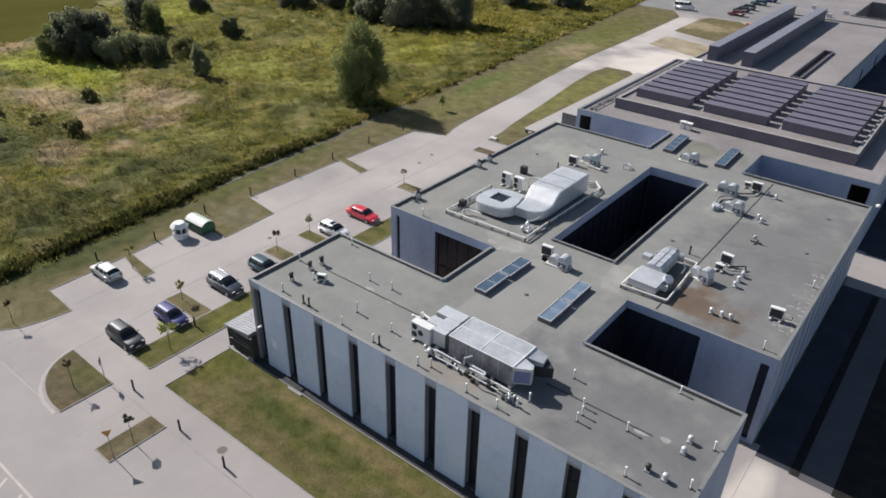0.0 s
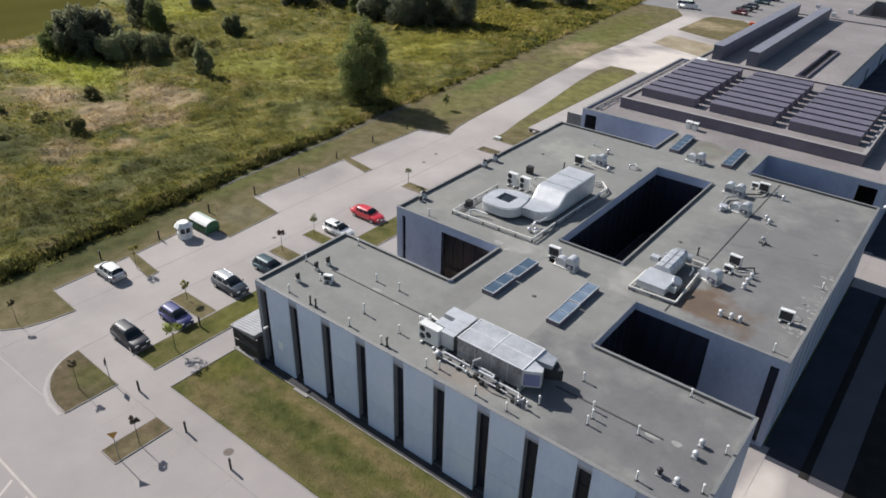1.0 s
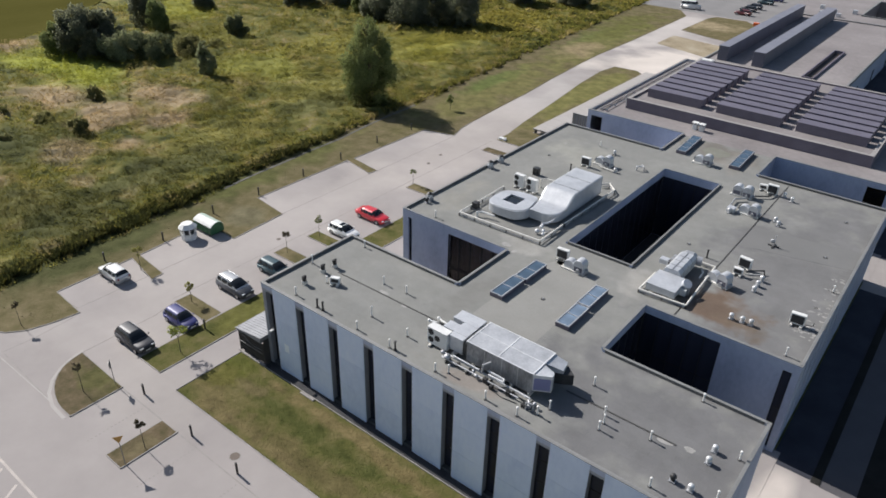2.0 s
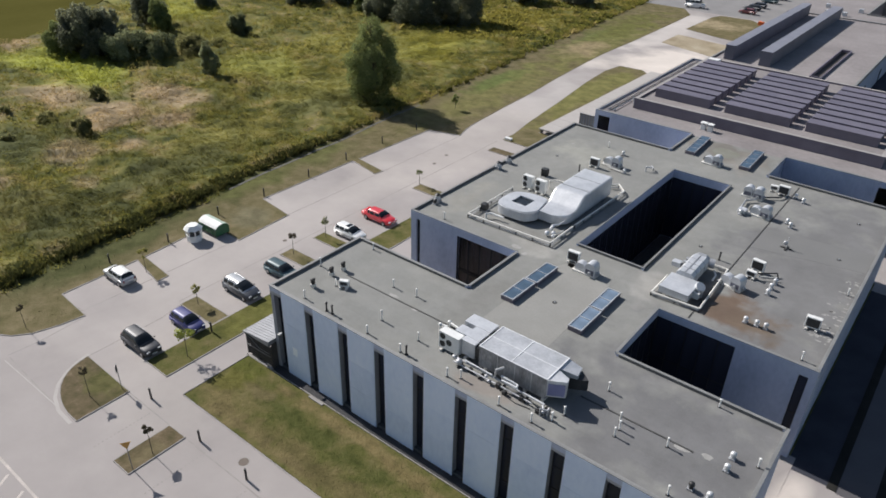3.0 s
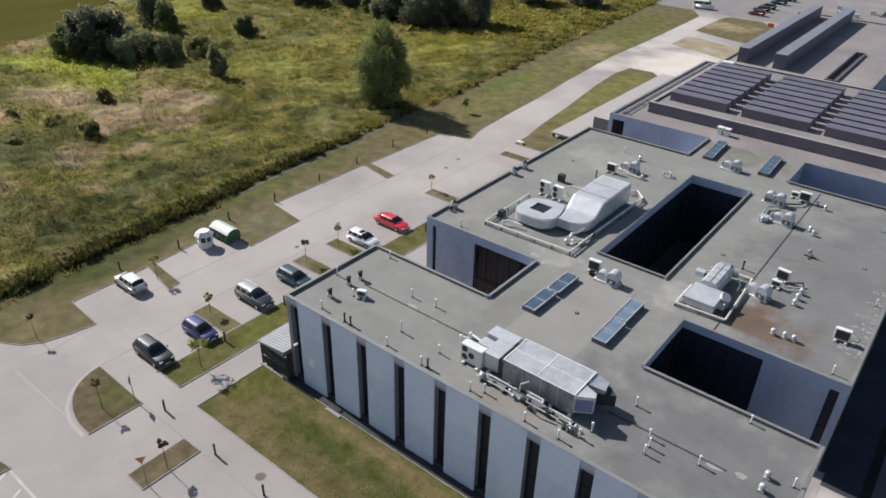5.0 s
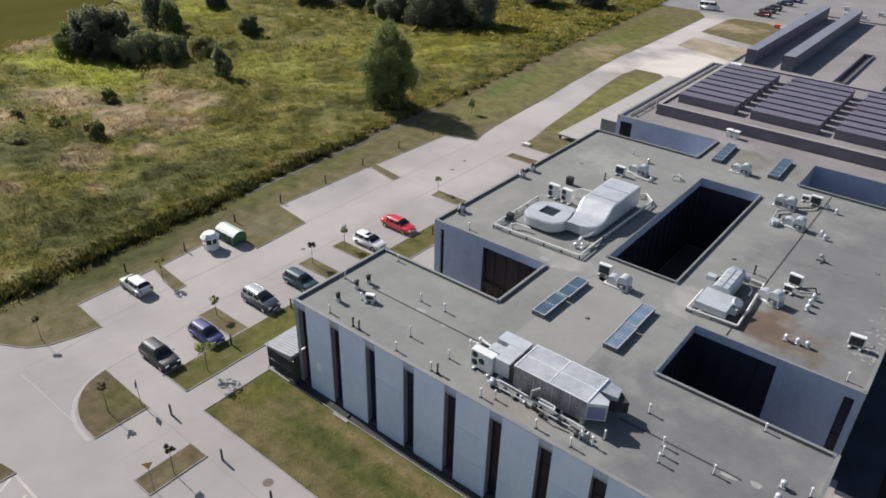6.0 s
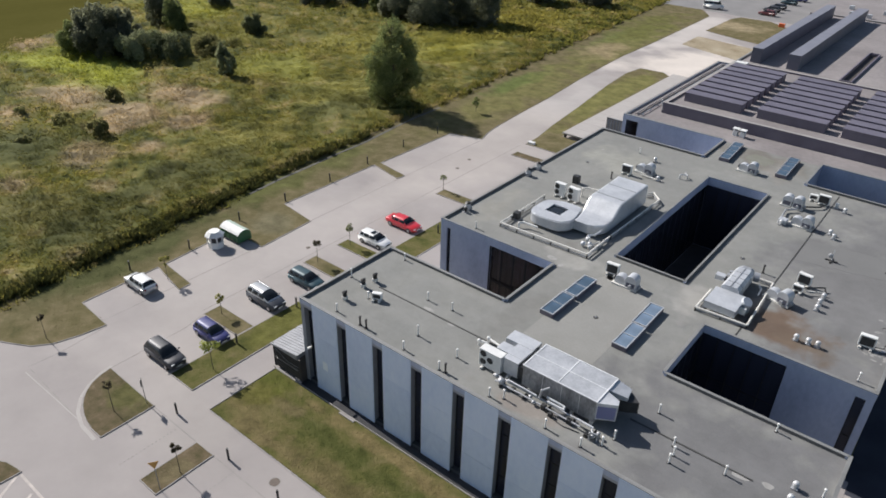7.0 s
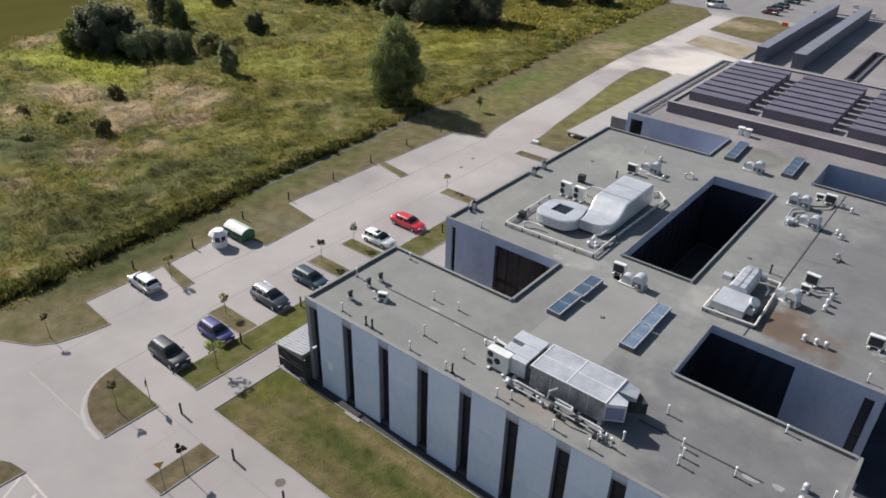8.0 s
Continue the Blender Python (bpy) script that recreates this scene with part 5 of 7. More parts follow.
hood_a = part("hood", prism([(-15.7, 26.78), (-14.6, 27.42), (-14.72, 27.85), (-15.7, 28.18)], D + 0.6, D + 1.93), M["zinc"], ahu, "angled intake hood")
part("louvre", prism([(-15.62, 26.79), (-14.66, 27.35), (-14.68, 27.39), (-15.64, 26.83)], D + 0.72, D + 1.68), M["louvre"], hood_a, "metal louvre with a blue reflection put into its colour")
part("rim", prism([(-15.7, 26.74), (-14.57, 27.4), (-14.6, 27.44), (-15.72, 26.78)], D + 1.72, D + 1.97), M["strip"], hood_a, "pale rim")
hood_b = part("hood", prism([(-15.7, 28.3), (-14.55, 28.75), (-14.75, 29.7), (-15.7, 29.6)], D + 0.7, D + 1.93, [D + 1.93, D + 1.62, D + 1.62, D + 1.93]), M["zinc"], ahu, "angled exhaust hood")
part("mouth", prism([(-15.6, 28.29), (-14.5, 28.7), (-13.9, 29.1), (-14.7, 29.72)], D + 0.5, D + 1.35), M["coil"], hood_b, "dark open mouth")
for x in (-20.6, -19, -17.4, -16.0, -22.4):
    part("bearer", boxes((x, x + 0.18, 26.75, 29.55, D, D + 0.3)), M["cream"], ahu, "pale concrete bearer")
mains = thing("heating_pipes", "insulated pipes and valves along the air handler", "pipes")
part("pipe", pipe([(-22.9, 26.35, D + 0.42), (-19.4, 26.3, D + 0.42), (-15.6, 26.25, D + 0.42), (-15.3, 25.9, D + 0.3), (-15.3, 25.8, D + 0.02)], 0.075), M["zinc_dull"], mains, "silver insulated pipe")
part("pipe", pipe([(-22.7, 26.05, D + 0.25), (-18.4, 26.0, D + 0.25), (-16.2, 25.95, D + 0.25)], 0.06), M["zinc_dull"], mains, "silver insulated pipe")
part("pipe", pipe([(-19.4, 26.3, D + 0.42), (-19.3, 26.3, D + 1.15), (-18.95, 26.7, D + 1.3)], 0.08), M["zinc_dull"], mains, "silver riser")
part("pipe", pipe([(-18.9, 26.35, D + 0.8), (-17.6, 26.35, D + 0.75), (-17.5, 26.1, D + 0.75), (-18.7, 26.1, D + 0.72)], 0.08), M["zinc"], mains, "silver loop")
part("upper_pipe", pipe([(-21.9, 26.3, D + 0.6), (-19.6, 26.28, D + 0.55)], 0.06), M["zinc"], mains, "silver pipe")
part("upper_pipe", pipe([(-16.6, 26.2, D + 0.5), (-15.4, 26.15, D + 0.5)], 0.07), M["zinc"], mains, "silver pipe")
for x, y, z, r in ((-22.25, 26.1, 0.42, 0.27), (-22.8, 26.3, 0.45, 0.17), (-20.0, 26.2, 0.3, 0.14), (-19.6, 25.95, 0.25, 0.15), (-15.2, 25.75, 0.25, 0.16), (-15.0, 26.1, 0.35, 0.13)):
    part("valve", ball(bmesh.new(), (x, y, D + z), r, r, r * 0.85, 10), M["zinc_dull"], mains, "insulated valve", smooth=True)
for x, y, z, r in ((-18.9, 26.05, 0.22, 0.16), (-18.2, 25.75, 0.2, 0.13), (-17.0, 26.0, 0.2, 0.15), (-15.6, 25.7, 0.14, 0.14), (-21.3, 26.15, 0.2, 0.13)):
    part("pump", boxes((x - r, x + r, y - r, y + r, D + z - 0.2, D + z + r), bevel=0.04), M["black"], mains, "dark pump and valve block")
part("riser", pipe([(-15.35, 25.6, D), (-15.35, 25.6, D + 0.55), (-14.9, 25.75, D + 0.55), (-14.9, 25.75, D)], 0.07), M["zinc_dull"], mains, "silver pipe bend")
part("cable", pipe([(-18.4, 25.7, D + 0.05), (-17.2, 25.5, D + 0.04), (-16.1, 25.65, D + 0.05)], 0.03), M["black"], mains, "black cable")
for x in (-22.2, -20.4, -18.6, -16.8, -15.3):
    part("support", boxes((x - 0.06, x + 0.06, 25.85, 26.45, D, D + 0.2)), M["black"], mains, "black support block")
valves = thing("pipe_valves", "white pipe bends and valves beside the condenser", "pipes")
part("pipe", pipe([(-25.95, 28.6, D), (-25.95, 28.6, D + 0.42), (-25.4, 28.75, D + 0.42), (-25.35, 28.75, D)], 0.08), M["white"], valves)
part("pipe", pipe([(-25.6, 29.3, D), (-25.6, 29.3, D + 0.4), (-24.5, 29.1, D + 0.4), (-23.9, 29.1, D + 0.5)], 0.07), M["white"], valves)

for x, y, z, r in ((-25.95, 28.6, 0.45, 0.14), (-25.6, 29.3, 0.42, 0.15), (-25.35, 28.75, 0.2, 0.12)):
    part("valve", ball(bmesh.new(), (x, y, D + z), r, r, r * 0.85, 10), M["white"], valves, "white valve", smooth=True)
# ducts on the main wing
du = thing("air_duct", "broad silver air duct with a square loop and sloping box", "air duct")
LOOP = [(-33.7, 47.2), (-32.9, 46.35), (-30.3, 46.4), (-29.6, 47.1), (-29.35, 47.9), (-29.95, 50.75), (-32.2, 50.7), (-33.7, 49.9)]
HOLE = [(-32.5, 47.85), (-30.87, 47.8), (-30.85, 49.45), (-32.48, 49.45)]


def plate_with_hole(outer, inner, z0, z1):
    """A thick plate with an opening through it."""
    bm = bmesh.new()
    rings = {}
    for key, pts in (("o", outer), ("i", inner)):
        for z in (z0, z1):
            rings[key, z] = [bm.verts.new((x, y, z)) for x, y in pts]
    for key, pts in (("o", outer), ("i", inner)):
        lo, hi = rings[key, z0], rings[key, z1]
        for i in range(len(pts)):
            j = (i + 1) % len(pts)
            bm.faces.new((lo[i], lo[j], hi[j], hi[i]))
    for z in (z0, z1):
        es = []
        for key in "oi":
            r = rings[key, z]
            for i in range(len(r)):
                e = bm.edges.get((r[i], r[(i + 1) % len(r)]))
                es.append(e)
        bmesh.ops.triangle_fill(bm, use_beauty=True, edges=es)
    bmesh.ops.recalc_face_normals(bm, faces=bm.faces)
    return bm


def rounded(points, r, n=4):
    """A closed outline with its corners rounded."""
    out = []
    k = len(points)
    for i in range(k):
        p, a, b = Vector(points[i]), Vector(points[i - 1]), Vector(points[(i + 1) % k])
        ra, rb = min(r, (a - p).length * 0.45), min(r, (b - p).length * 0.45)
        s, e = p + (a - p).normalized() * ra, p + (b - p).normalized() * rb
        for j in range(n + 1):
            u = j / n
            out.append(tuple((s.lerp(p, u)).lerp(p.lerp(e, u), u)))
    return out




def lofted_duct(stations, z0, c):
    """A sheet-metal duct through cross-sections (y, left, right, top), with softened top edges."""
    bm = bmesh.new()
    rings = []
    for y, x0, x1, z in stations:
        ring = [(x0, z0), (x0, z - c), (x0 + c * 0.3, z - c * 0.3), (x0 + c, z), (x1 - c, z), (x1 - c * 0.3, z - c * 0.3), (x1, z - c), (x1, z0)]
        rings.append([bm.verts.new((x, y, h)) for x, h in ring])
    for a, b in zip(rings, rings[1:]):
        for k in range(8):
            m = (k + 1) % 8
            bm.faces.new((a[k], a[m], b[m], b[k]))
    bm.faces.new(rings[0])
    bm.faces.new(rings[-1][::-1])
    bmesh.ops.recalc_face_normals(bm, faces=bm.faces)
    return bm


def eased(u):
    u = min(1.0, max(0.0, u))
    return u * u * (3 - 2 * u)


# added slab whose dark colour stands in for the shade down the hole
part("hole_shade", slab([(x, y) for x, y in HOLE], D + 0.75, D + 1.08), M["car_glass"], du, "dark glossy slab standing in for the shade inside the duct loop")
part("loop_duct", plate_with_hole(rounded(LOOP, 0.8), HOLE, D + 0.3, D + 1.17), M["zinc"], du, "square loop of sheet-metal duct")
part("loop_rim", plate_with_hole(rounded([(x + (0.1 if x < -31.5 else -0.1), y + (0.1 if y < 48.7 else -0.1)) for x, y in LOOP], 0.8), HOLE, D + 1.17, D + 1.24), M["zinc"], du)
STATIONS = []
for i in range(26):
    y = 47.95 + 4.75 * i / 25
    nose = math.sqrt(max(0.0, 1 - max(0.0, (49.55 - y) / 1.62) ** 2))
    STATIONS.append((y, -29.45 - 0.5 * eased((y - 48.0) / 3.5), -28.3 + 1.66 * nose, D + 1.2 + 1.02 * eased((y - 50.1) / 1.9)))
part("neck", lofted_duct(STATIONS, D + 0.3, 0.16), M["zinc"], du, "curved rising transition piece")
part("box_duct", lofted_duct([(52.7, -29.95, -26.64, D + 2.22), (57.45, -29.95, -26.64, D + 2.24)], D + 0.28, 0.16), M["zinc"], du, "large silver duct box")
for y in (52.68, 55.1):
    part("seam", boxes((-29.8, -26.8, y, y + 0.05, D + 2.2, D + 2.262)), M["zinc_dull"], du)
for x, y in ((-33, 47.2), (-30.4, 47.0), (-33, 50.0), (-29.4, 53.5), (-27.2, 53.5), (-29.4, 56.9), (-27.2, 56.9), (-28, 49.2)):
    part("leg", boxes((x - 0.06, x + 0.06, y - 0.06, y + 0.06, D, D + 0.52)), M["zinc_dull"], du)


def rail_frame(points, z, label, closed=True):
    """A low pipe frame on short posts."""
    t = thing("pipe_rail", label, "pipe rail")
    pts = [(x, y, D + z) for x, y in points]
    line = pts + [pts[0]] if closed else pts
    for a, b in zip(line, line[1:]):
        part("rail", pipe([a, b], 0.085), M["cream"], t, "cream pipe")
        low = pipe([(a[0], a[1], D + 0.14), (b[0], b[1], D + 0.14)], 0.05)
        part("lower_rail", low, M["zinc_dull"], t)
        n = max(1, int(math.dist(a, b) // 1.6))
        for i in range(n):
            s = i / n
            x, y = a[0] + (b[0] - a[0]) * s, a[1] + (b[1] - a[1]) * s
            part("post", boxes((x - 0.05, x + 0.05, y - 0.05, y + 0.05, D, D + z)), M["seam_dark"], t)
    return t


rail_frame([(-35.0, 51.9), (-35.0, 44.2), (-26.0, 44.5), (-26.0, 48.6)], 0.42, "cream pipe loop on posts round the air duct", False)
rail_frame([(-26.0, 48.9), (-25.75, 58.8), (-26.9, 60.0), (-27.5, 59.2)], 0.42, "cream pipes along the air duct", False)
rail_frame([(-15.7, 43.2), (-11.8, 43.45), (-12.1, 50.75), (-13.3, 50.75)], 0.32, "cream pipe frame round the small air handler", False)
rail_frame([(-15.7, 43.2), (-15.7, 46.5)], 0.32, "cream pipe beside the small air handler", False)
cl = thing("valve_cluster", "silver valves and pipe bends inside the rail", "pipes")
for i, (x, y, z, r) in enumerate(((-27.3, 46.1, 0.3, 0.24), (-26.8, 46.4, 0.35, 0.2), (-27.2, 46.7, 0.55, 0.2), (-26.6, 46.0, 0.25, 0.18), (-27.0, 46.5, 0.85, 0.14))):
    part("valve", ball(bmesh.new(), (x, y, D + z), r, r, r, 10), M["zinc"], cl, smooth=True)
part("pipe", pipe([(-27.2, 46.7, D), (-27.2, 46.7, D + 0.9), (-26.8, 47.2, D + 0.9), (-26.8, 48.3, D + 0.8)], 0.09), M["zinc"], cl)
part("pipe", pipe([(-26.6, 46.0, D), (-26.6, 46.0, D + 0.3), (-26.3, 47.4, D + 0.3)], 0.08), M["cream"], cl)
part("pipe", pipe([(-33.6, 45.2, D), (-33.6, 45.2, D + 0.5), (-33.3, 45.6, D + 0.5), (-31.9, 45.7, D + 0.45)], 0.1), M["white"], cl)
gb = thing("gooseneck_pipe", "cream gooseneck pipe behind the air duct", "pipes")
part("pipe", pipe([(-32.4, 55.0, D), (-32.4, 55.0, D + 0.9), (-32.0, 55.3, D + 1.0), (-30.2, 55.6, D + 1.0)], 0.09), M["cream"], gb)
bk = thing("wall_bracket_fan", "dark fan box standing on the roof", "fan")
part("case", boxes((-34.85, -34.15, 57.2, 57.8, D + 0.2, D + 0.85), bevel=0.06), M["black"], bk)
part("leg", boxes((-34.8, -34.7, 57.2, 57.8, D, D + 0.2)), M["black"], bk)
part("leg", boxes((-34.3, -34.2, 57.2, 57.8, D, D + 0.2)), M["black"], bk)
bk2 = thing("fan_box", "dark fan box beside the duct loop", "fan")
part("case", boxes((-35.0, -34.4, 46.2, 46.8, D + 0.1, D + 0.75), bevel=0.05), M["black"], bk2)
part("base", boxes((-35.05, -34.35, 46.15, 46.85, D, D + 0.1)), M["zinc_dull"], bk2)
for x, y in ((-39.35, 55.6), (-39.4, 57.7), (-39.35, 44.9)):
    pf = thing("parapet_fan", "small grey and black fan on the parapet edge", "fan", group="fans along the parapet")
    part("base", boxes((x - 0.3, x + 0.3, y - 0.3, y + 0.3, D, D + 0.35), bevel=0.03), M["zinc_dull"], pf)
    part("drum", rod(bmesh.new(), (x, y, D + 0.35), (x, y, D + 0.75), 0.27, 0.24, 14), M["zinc"], pf)
    part("hat", rod(bmesh.new(), (x, y, D + 0.75), (x, y, D + 0.92), 0.33, 0.1, 14), M["black"], pf, "black cap")

# small air handler
sa = thing("small_air_handler", "low galvanised air handler with two joined boxes", "air handler")
part("casing", boxes((-15.3, -12.85, 43.5, 46.1, D + 0.4, D + 1.02), bevel=0.02), M["zinc"], sa, "flat sheet-metal box")
part("lid_joint", boxes((-15.31, -12.84, 43.49, 46.11, D + 0.93, D + 0.955)), M["zinc_dull"], sa)
rear_ring = [(-14.95, D + 0.35), (-13.5, D + 0.35), (-13.5, D + 1.15), (-13.75, D + 1.42), (-14.75, D + 1.42), (-14.95, D + 1.2)]
part("casing", profile_y(rear_ring, 46.12, 49.6), M["zinc"], sa, "taller box with chamfered top")
part("end_cap", profile_y([(-14.85, D + 0.4), (-13.6, D + 0.4), (-13.6, D + 1.05), (-13.9, D + 1.28), (-14.6, D + 1.28), (-14.85, D + 1.1)], 49.6, 50.3), M["zinc_dull"], sa, "rounded end section")
for y in (46.9, 47.8, 48.7):
    part("rib", profile_y([(-14.97, D + 0.4), (-14.97, D + 1.21), (-14.76, D + 1.445), (-13.74, D + 1.445), (-13.48, D + 1.16), (-13.48, D + 0.4), (-13.5, D + 0.4), (-13.5, D + 1.15), (-13.75, D + 1.42), (-14.75, D + 1.42), (-14.95, D + 1.2), (-14.95, D + 0.4)], y, y + 0.05), M["zinc_dull"], sa, "sheet-metal rib")
part("top_rib", boxes((-14.3, -14.22, 46.15, 49.58, D + 1.421, D + 1.46)), M["zinc_dull"], sa)
for x, y in ((-15.1, 43.8), (-13.05, 43.8), (-15.1, 45.8), (-13.05, 45.8), (-14.8, 49.3), (-13.7, 49.3)):
    part("leg", boxes((x - 0.06, x + 0.06, y - 0.06, y + 0.06, D, D + 0.4)), M["black"], sa)
part("motor", rod(bmesh.new(), (-12.65, 45.4, D + 0.1), (-12.65, 45.4, D + 0.95), 0.34, 0.38, 14), M["zinc_dull"], sa, "round motor housing")
part("pan", rod(bmesh.new(), (-12.65, 45.4, D + 0.96), (-12.55, 45.35, D + 1.12), 0.45, 0.4, 14), M["zinc"], sa, "tilted pale pan")
part("bracket", boxes((-12.95, -12.4, 44.7, 44.95, D + 0.2, D + 0.75), bevel=0.03), M["white"], sa)
part("inlet_flap", boxes((-15.95, -15.2, 47.5, 48.1, D + 0.75, D + 1.2), bevel=0.04), M["zinc"], sa, "small inlet box on the side")
part("inlet_neck", boxes((-15.2, -14.96, 47.6, 48.0, D + 0.8, D + 1.05)), M["coil"], sa)
for y in (48.6, 49.2):
    part("stub", rod(bmesh.new(), (-15.15, y, D + 0.4), (-15.15, y, D + 1.0), 0.16, 0.16, 12), M["zinc_dull"], sa, "round side stub")
part("end_duct", rod(bmesh.new(), (-13.55, 50.0, D + 0.75), (-13.1, 50.1, D + 0.75), 0.42, 0.4, 16), M["zinc_dull"], sa, "round end duct")
part("pipe", pipe([(-13.0, 50.0, D + 0.2), (-12.6, 49.3, D + 0.25), (-12.5, 48.2, D + 0.3)], 0.07), M["white"], sa, "white pipe")
pr = thing("pipe_run", "dark pipe frame between condenser and vents", "pipes")
part("pipe", pipe([(-9.9, 51.9, D + 0.3), (-8.6, 52.9, D + 0.35), (-8.4, 52.6, D + 0.05)], 0.06), M["black"], pr)
part("pipe", pipe([(-9.7, 51.4, D + 0.3), (-8.4, 52.2, D + 0.3)], 0.05), M["cream"], pr)
pr2 = thing("pipe_run", "silver pipes linking extractor fans", "pipes")
part("pipe", pipe([(-15.2, 63.0, D + 0.3), (-15.4, 65.5, D + 0.3), (-14.6, 66.4, D + 0.3)], 0.09), M["zinc_dull"], pr2)
part("pipe", pipe([(-14.5, 67.3, D + 0.25), (-12.9, 68.6, D + 0.25), (-12.6, 69.6, D + 0.25)], 0.08), M["black"], pr2)
part("box", boxes((-15.3, -14.5, 62.6, 63.4, D, D + 0.5), bevel=0.08), M["zinc"], pr2)
pr3 = thing("pipe_run", "thin dark pipe between small vents", "pipes")
part("pipe", pipe([(-30.5, 65.6, D + 0.15), (-30.5, 68.3, D + 0.15)], 0.05), M["seam_dark"], pr3)
part("pipe", pipe([(-30.2, 63.9, D + 0.2), (-28.3, 63.7, D + 0.2)], 0.07), M["cream"], pr3)
pr4 = thing("bent_pipes", "two bent silver pipes rising from the roof", "pipes")
part("pipe", pipe([(-26.6, 66.0, D), (-26.6, 66.0, D + 0.5), (-26.1, 66.3, D + 0.5)], 0.08), M["zinc"], pr4)
part("pipe", pipe([(-25.9, 66.4, D), (-25.9, 66.4, D + 0.45), (-26.4, 66.9, D + 0.45)], 0.07), M["zinc_dull"], pr4)
an = thing("antenna_base", "small antenna mast on a spread foot", "antenna")
part("mast", rod(bmesh.new(), (-9.4, 58.5, D), (-9.4, 58.5, D + 1.15), 0.03, seg=8), M["zinc"], an)
part("foot", boxes((-9.9, -8.9, 58.42, 58.58, D, D + 0.1), (-9.48, -9.32, 58.0, 58.42, D, D + 0.1), (-9.48, -9.32, 58.58, 59.0, D, D + 0.1)), M["seam_dark"], an)
part("dish", ball(bmesh.new(), (-9.55, 58.4, D + 0.55), 0.22, 0.08, 0.22, 10), M["zinc_dull"], an, smooth=True)
for x, y in ((-26.6, 83.3), (-25.7, 83.2)):
    ch = thing("white_vent_hood", "white vent hood beside the clad upstand", "roof vent", group="white vent hoods")
    part("stack", boxes((x - 0.3, x + 0.3, y - 0.3, y + 0.3, D, D + 0.7), bevel=0.04), M["white"], ch)
    part("cap", boxes((x - 0.4, x + 0.4, y - 0.4, y + 0.4, D + 0.85, D + 0.95), bevel=0.03), M["white"], ch)
    part("neck", boxes((x - 0.2, x + 0.2, y - 0.2, y + 0.2, D + 0.7, D + 0.85)), M["black"], ch)
wc = thing("lightning_rod", "white pole with bracket at the hall corner", "pole")
part("pole", rod(bmesh.new(), (-37.0, 85.0, D), (-37.0, 84.1, D + 2.0), 0.05, seg=8), M["white"], wc)
lt = thing("wall_lamp", "white lamp on a bracket at the wall edge", "lamp", group="wall lamps")
part("head", ball(bmesh.new(), (-2.1, 76.8, 7.4), 0.28, 0.28, 0.2, 10), M["white"], lt, smooth=True)
part("arm", pipe([(-2.45, 76.8, 7.1), (-2.1, 76.8, 7.3)], 0.04), M["steel"], lt)
lt = thing("wall_lamp", "white lamp on the facade pier", "lamp", group="wall lamps")
part("head", boxes((-39.08, -38.9, 23.55, 23.9, 3.98, 4.12), bevel=0.04), M["white"], lt)
part("arm", boxes((-39.05, -38.95, 23.88, 24.02, 4.0, 4.1)), M["steel"], lt)
ws = thing("wall_plate", "pale square plate fixed on a facade panel", "sign")
part("plate", boxes((-37.75, -37.2, 23.935, 23.949, 2.4, 3.2)), M["plate_white"], ws)

for x, y in ((-21.15, 37.2), (-5.27, 68.15), (-5.14, 59.5), (-15.55, 53.7), (-36.3, 63.2)):
    rd = thing("roof_drain", "small dark roof drain guard on the membrane", "roof drain", on_roof(x, y), "roof drains")
    part("plate", disc(bmesh.new(), 0, 0, 0.006, 0.2, 0.012, 14), M["seam_dark"], rd)
    part("guard", rod(bmesh.new(), (0, 0, 0.012), (0, 0, 0.1), 0.075, 0.04, 10), M["zinc_dull"], rd, "grey leaf guard")
pr5 = thing("pipe_run", "thin dark refrigerant pipe beside a condenser", "pipes")
part("pipe", pipe([(-3.9, 47.0, D + 0.25), (-3.2, 47.15, D + 0.3), (-3.15, 47.15, D + 0.62)], 0.03), M["black"], pr5)
part("bracket", boxes((-3.3, -3.0, 47.05, 47.25, D, D + 0.12)), M["zinc_dull"], pr5)

# canopy beside the building
can = thing("bike_shelter", "lean-to shelter with ribbed metal roof beside the facade", "shelter")
bm = prism([(-43.5, 23.2), (-40.05, 23.2), (-40.05, 27.2), (-43.5, 27.2)], 2.45, 2.5, [2.5, 2.95, 2.95, 2.5])
part("roof", bm, M["sheet_rib"], can, "ribbed grey metal roof")
for i in range(14):
    y = 23.25 + i * 0.3
    bm = bmesh.new()
    rod(bm, (-43.5, y, 2.52), (-40.06, y, 2.97), 0.035, seg=6)
    part("rib", bm, M["sheet_rib"], can)
for x, y in ((-43.3, 23.4), (-43.3, 27.0), (-41.7, 23.4)):
    part("post", boxes((x - 0.05, x + 0.05, y - 0.05, y + 0.05, 0, 2.55)), M["frame_dark"], can)
part("side_screen", boxes((-43.25, -40.02, 23.38, 23.42, 0.25, 2.3)), M["floor_dark"], can, "dark slatted screen")
for i in range(8):
    part("slat", boxes((-43.25, -40.05, 23.352, 23.377, 0.35 + 0.25 * i, 0.43 + 0.25 * i)), M["frame_dark"], can)
part("brace", pipe([(-43.2, 23.33, 2.25), (-41.6, 23.33, 1.5), (-40.2, 23.33, 1.55)], 0.025), M["steel"], can, "thin grey brace")
part("brace", pipe([(-43.2, 23.33, 1.2), (-40.2, 23.33, 1.2)], 0.025), M["steel"], can, "thin grey rail")
part("return_screen", boxes((-40.02, -39.98, 23.42, 24.02, 0.0, 2.6)), M["floor_dark"], can)
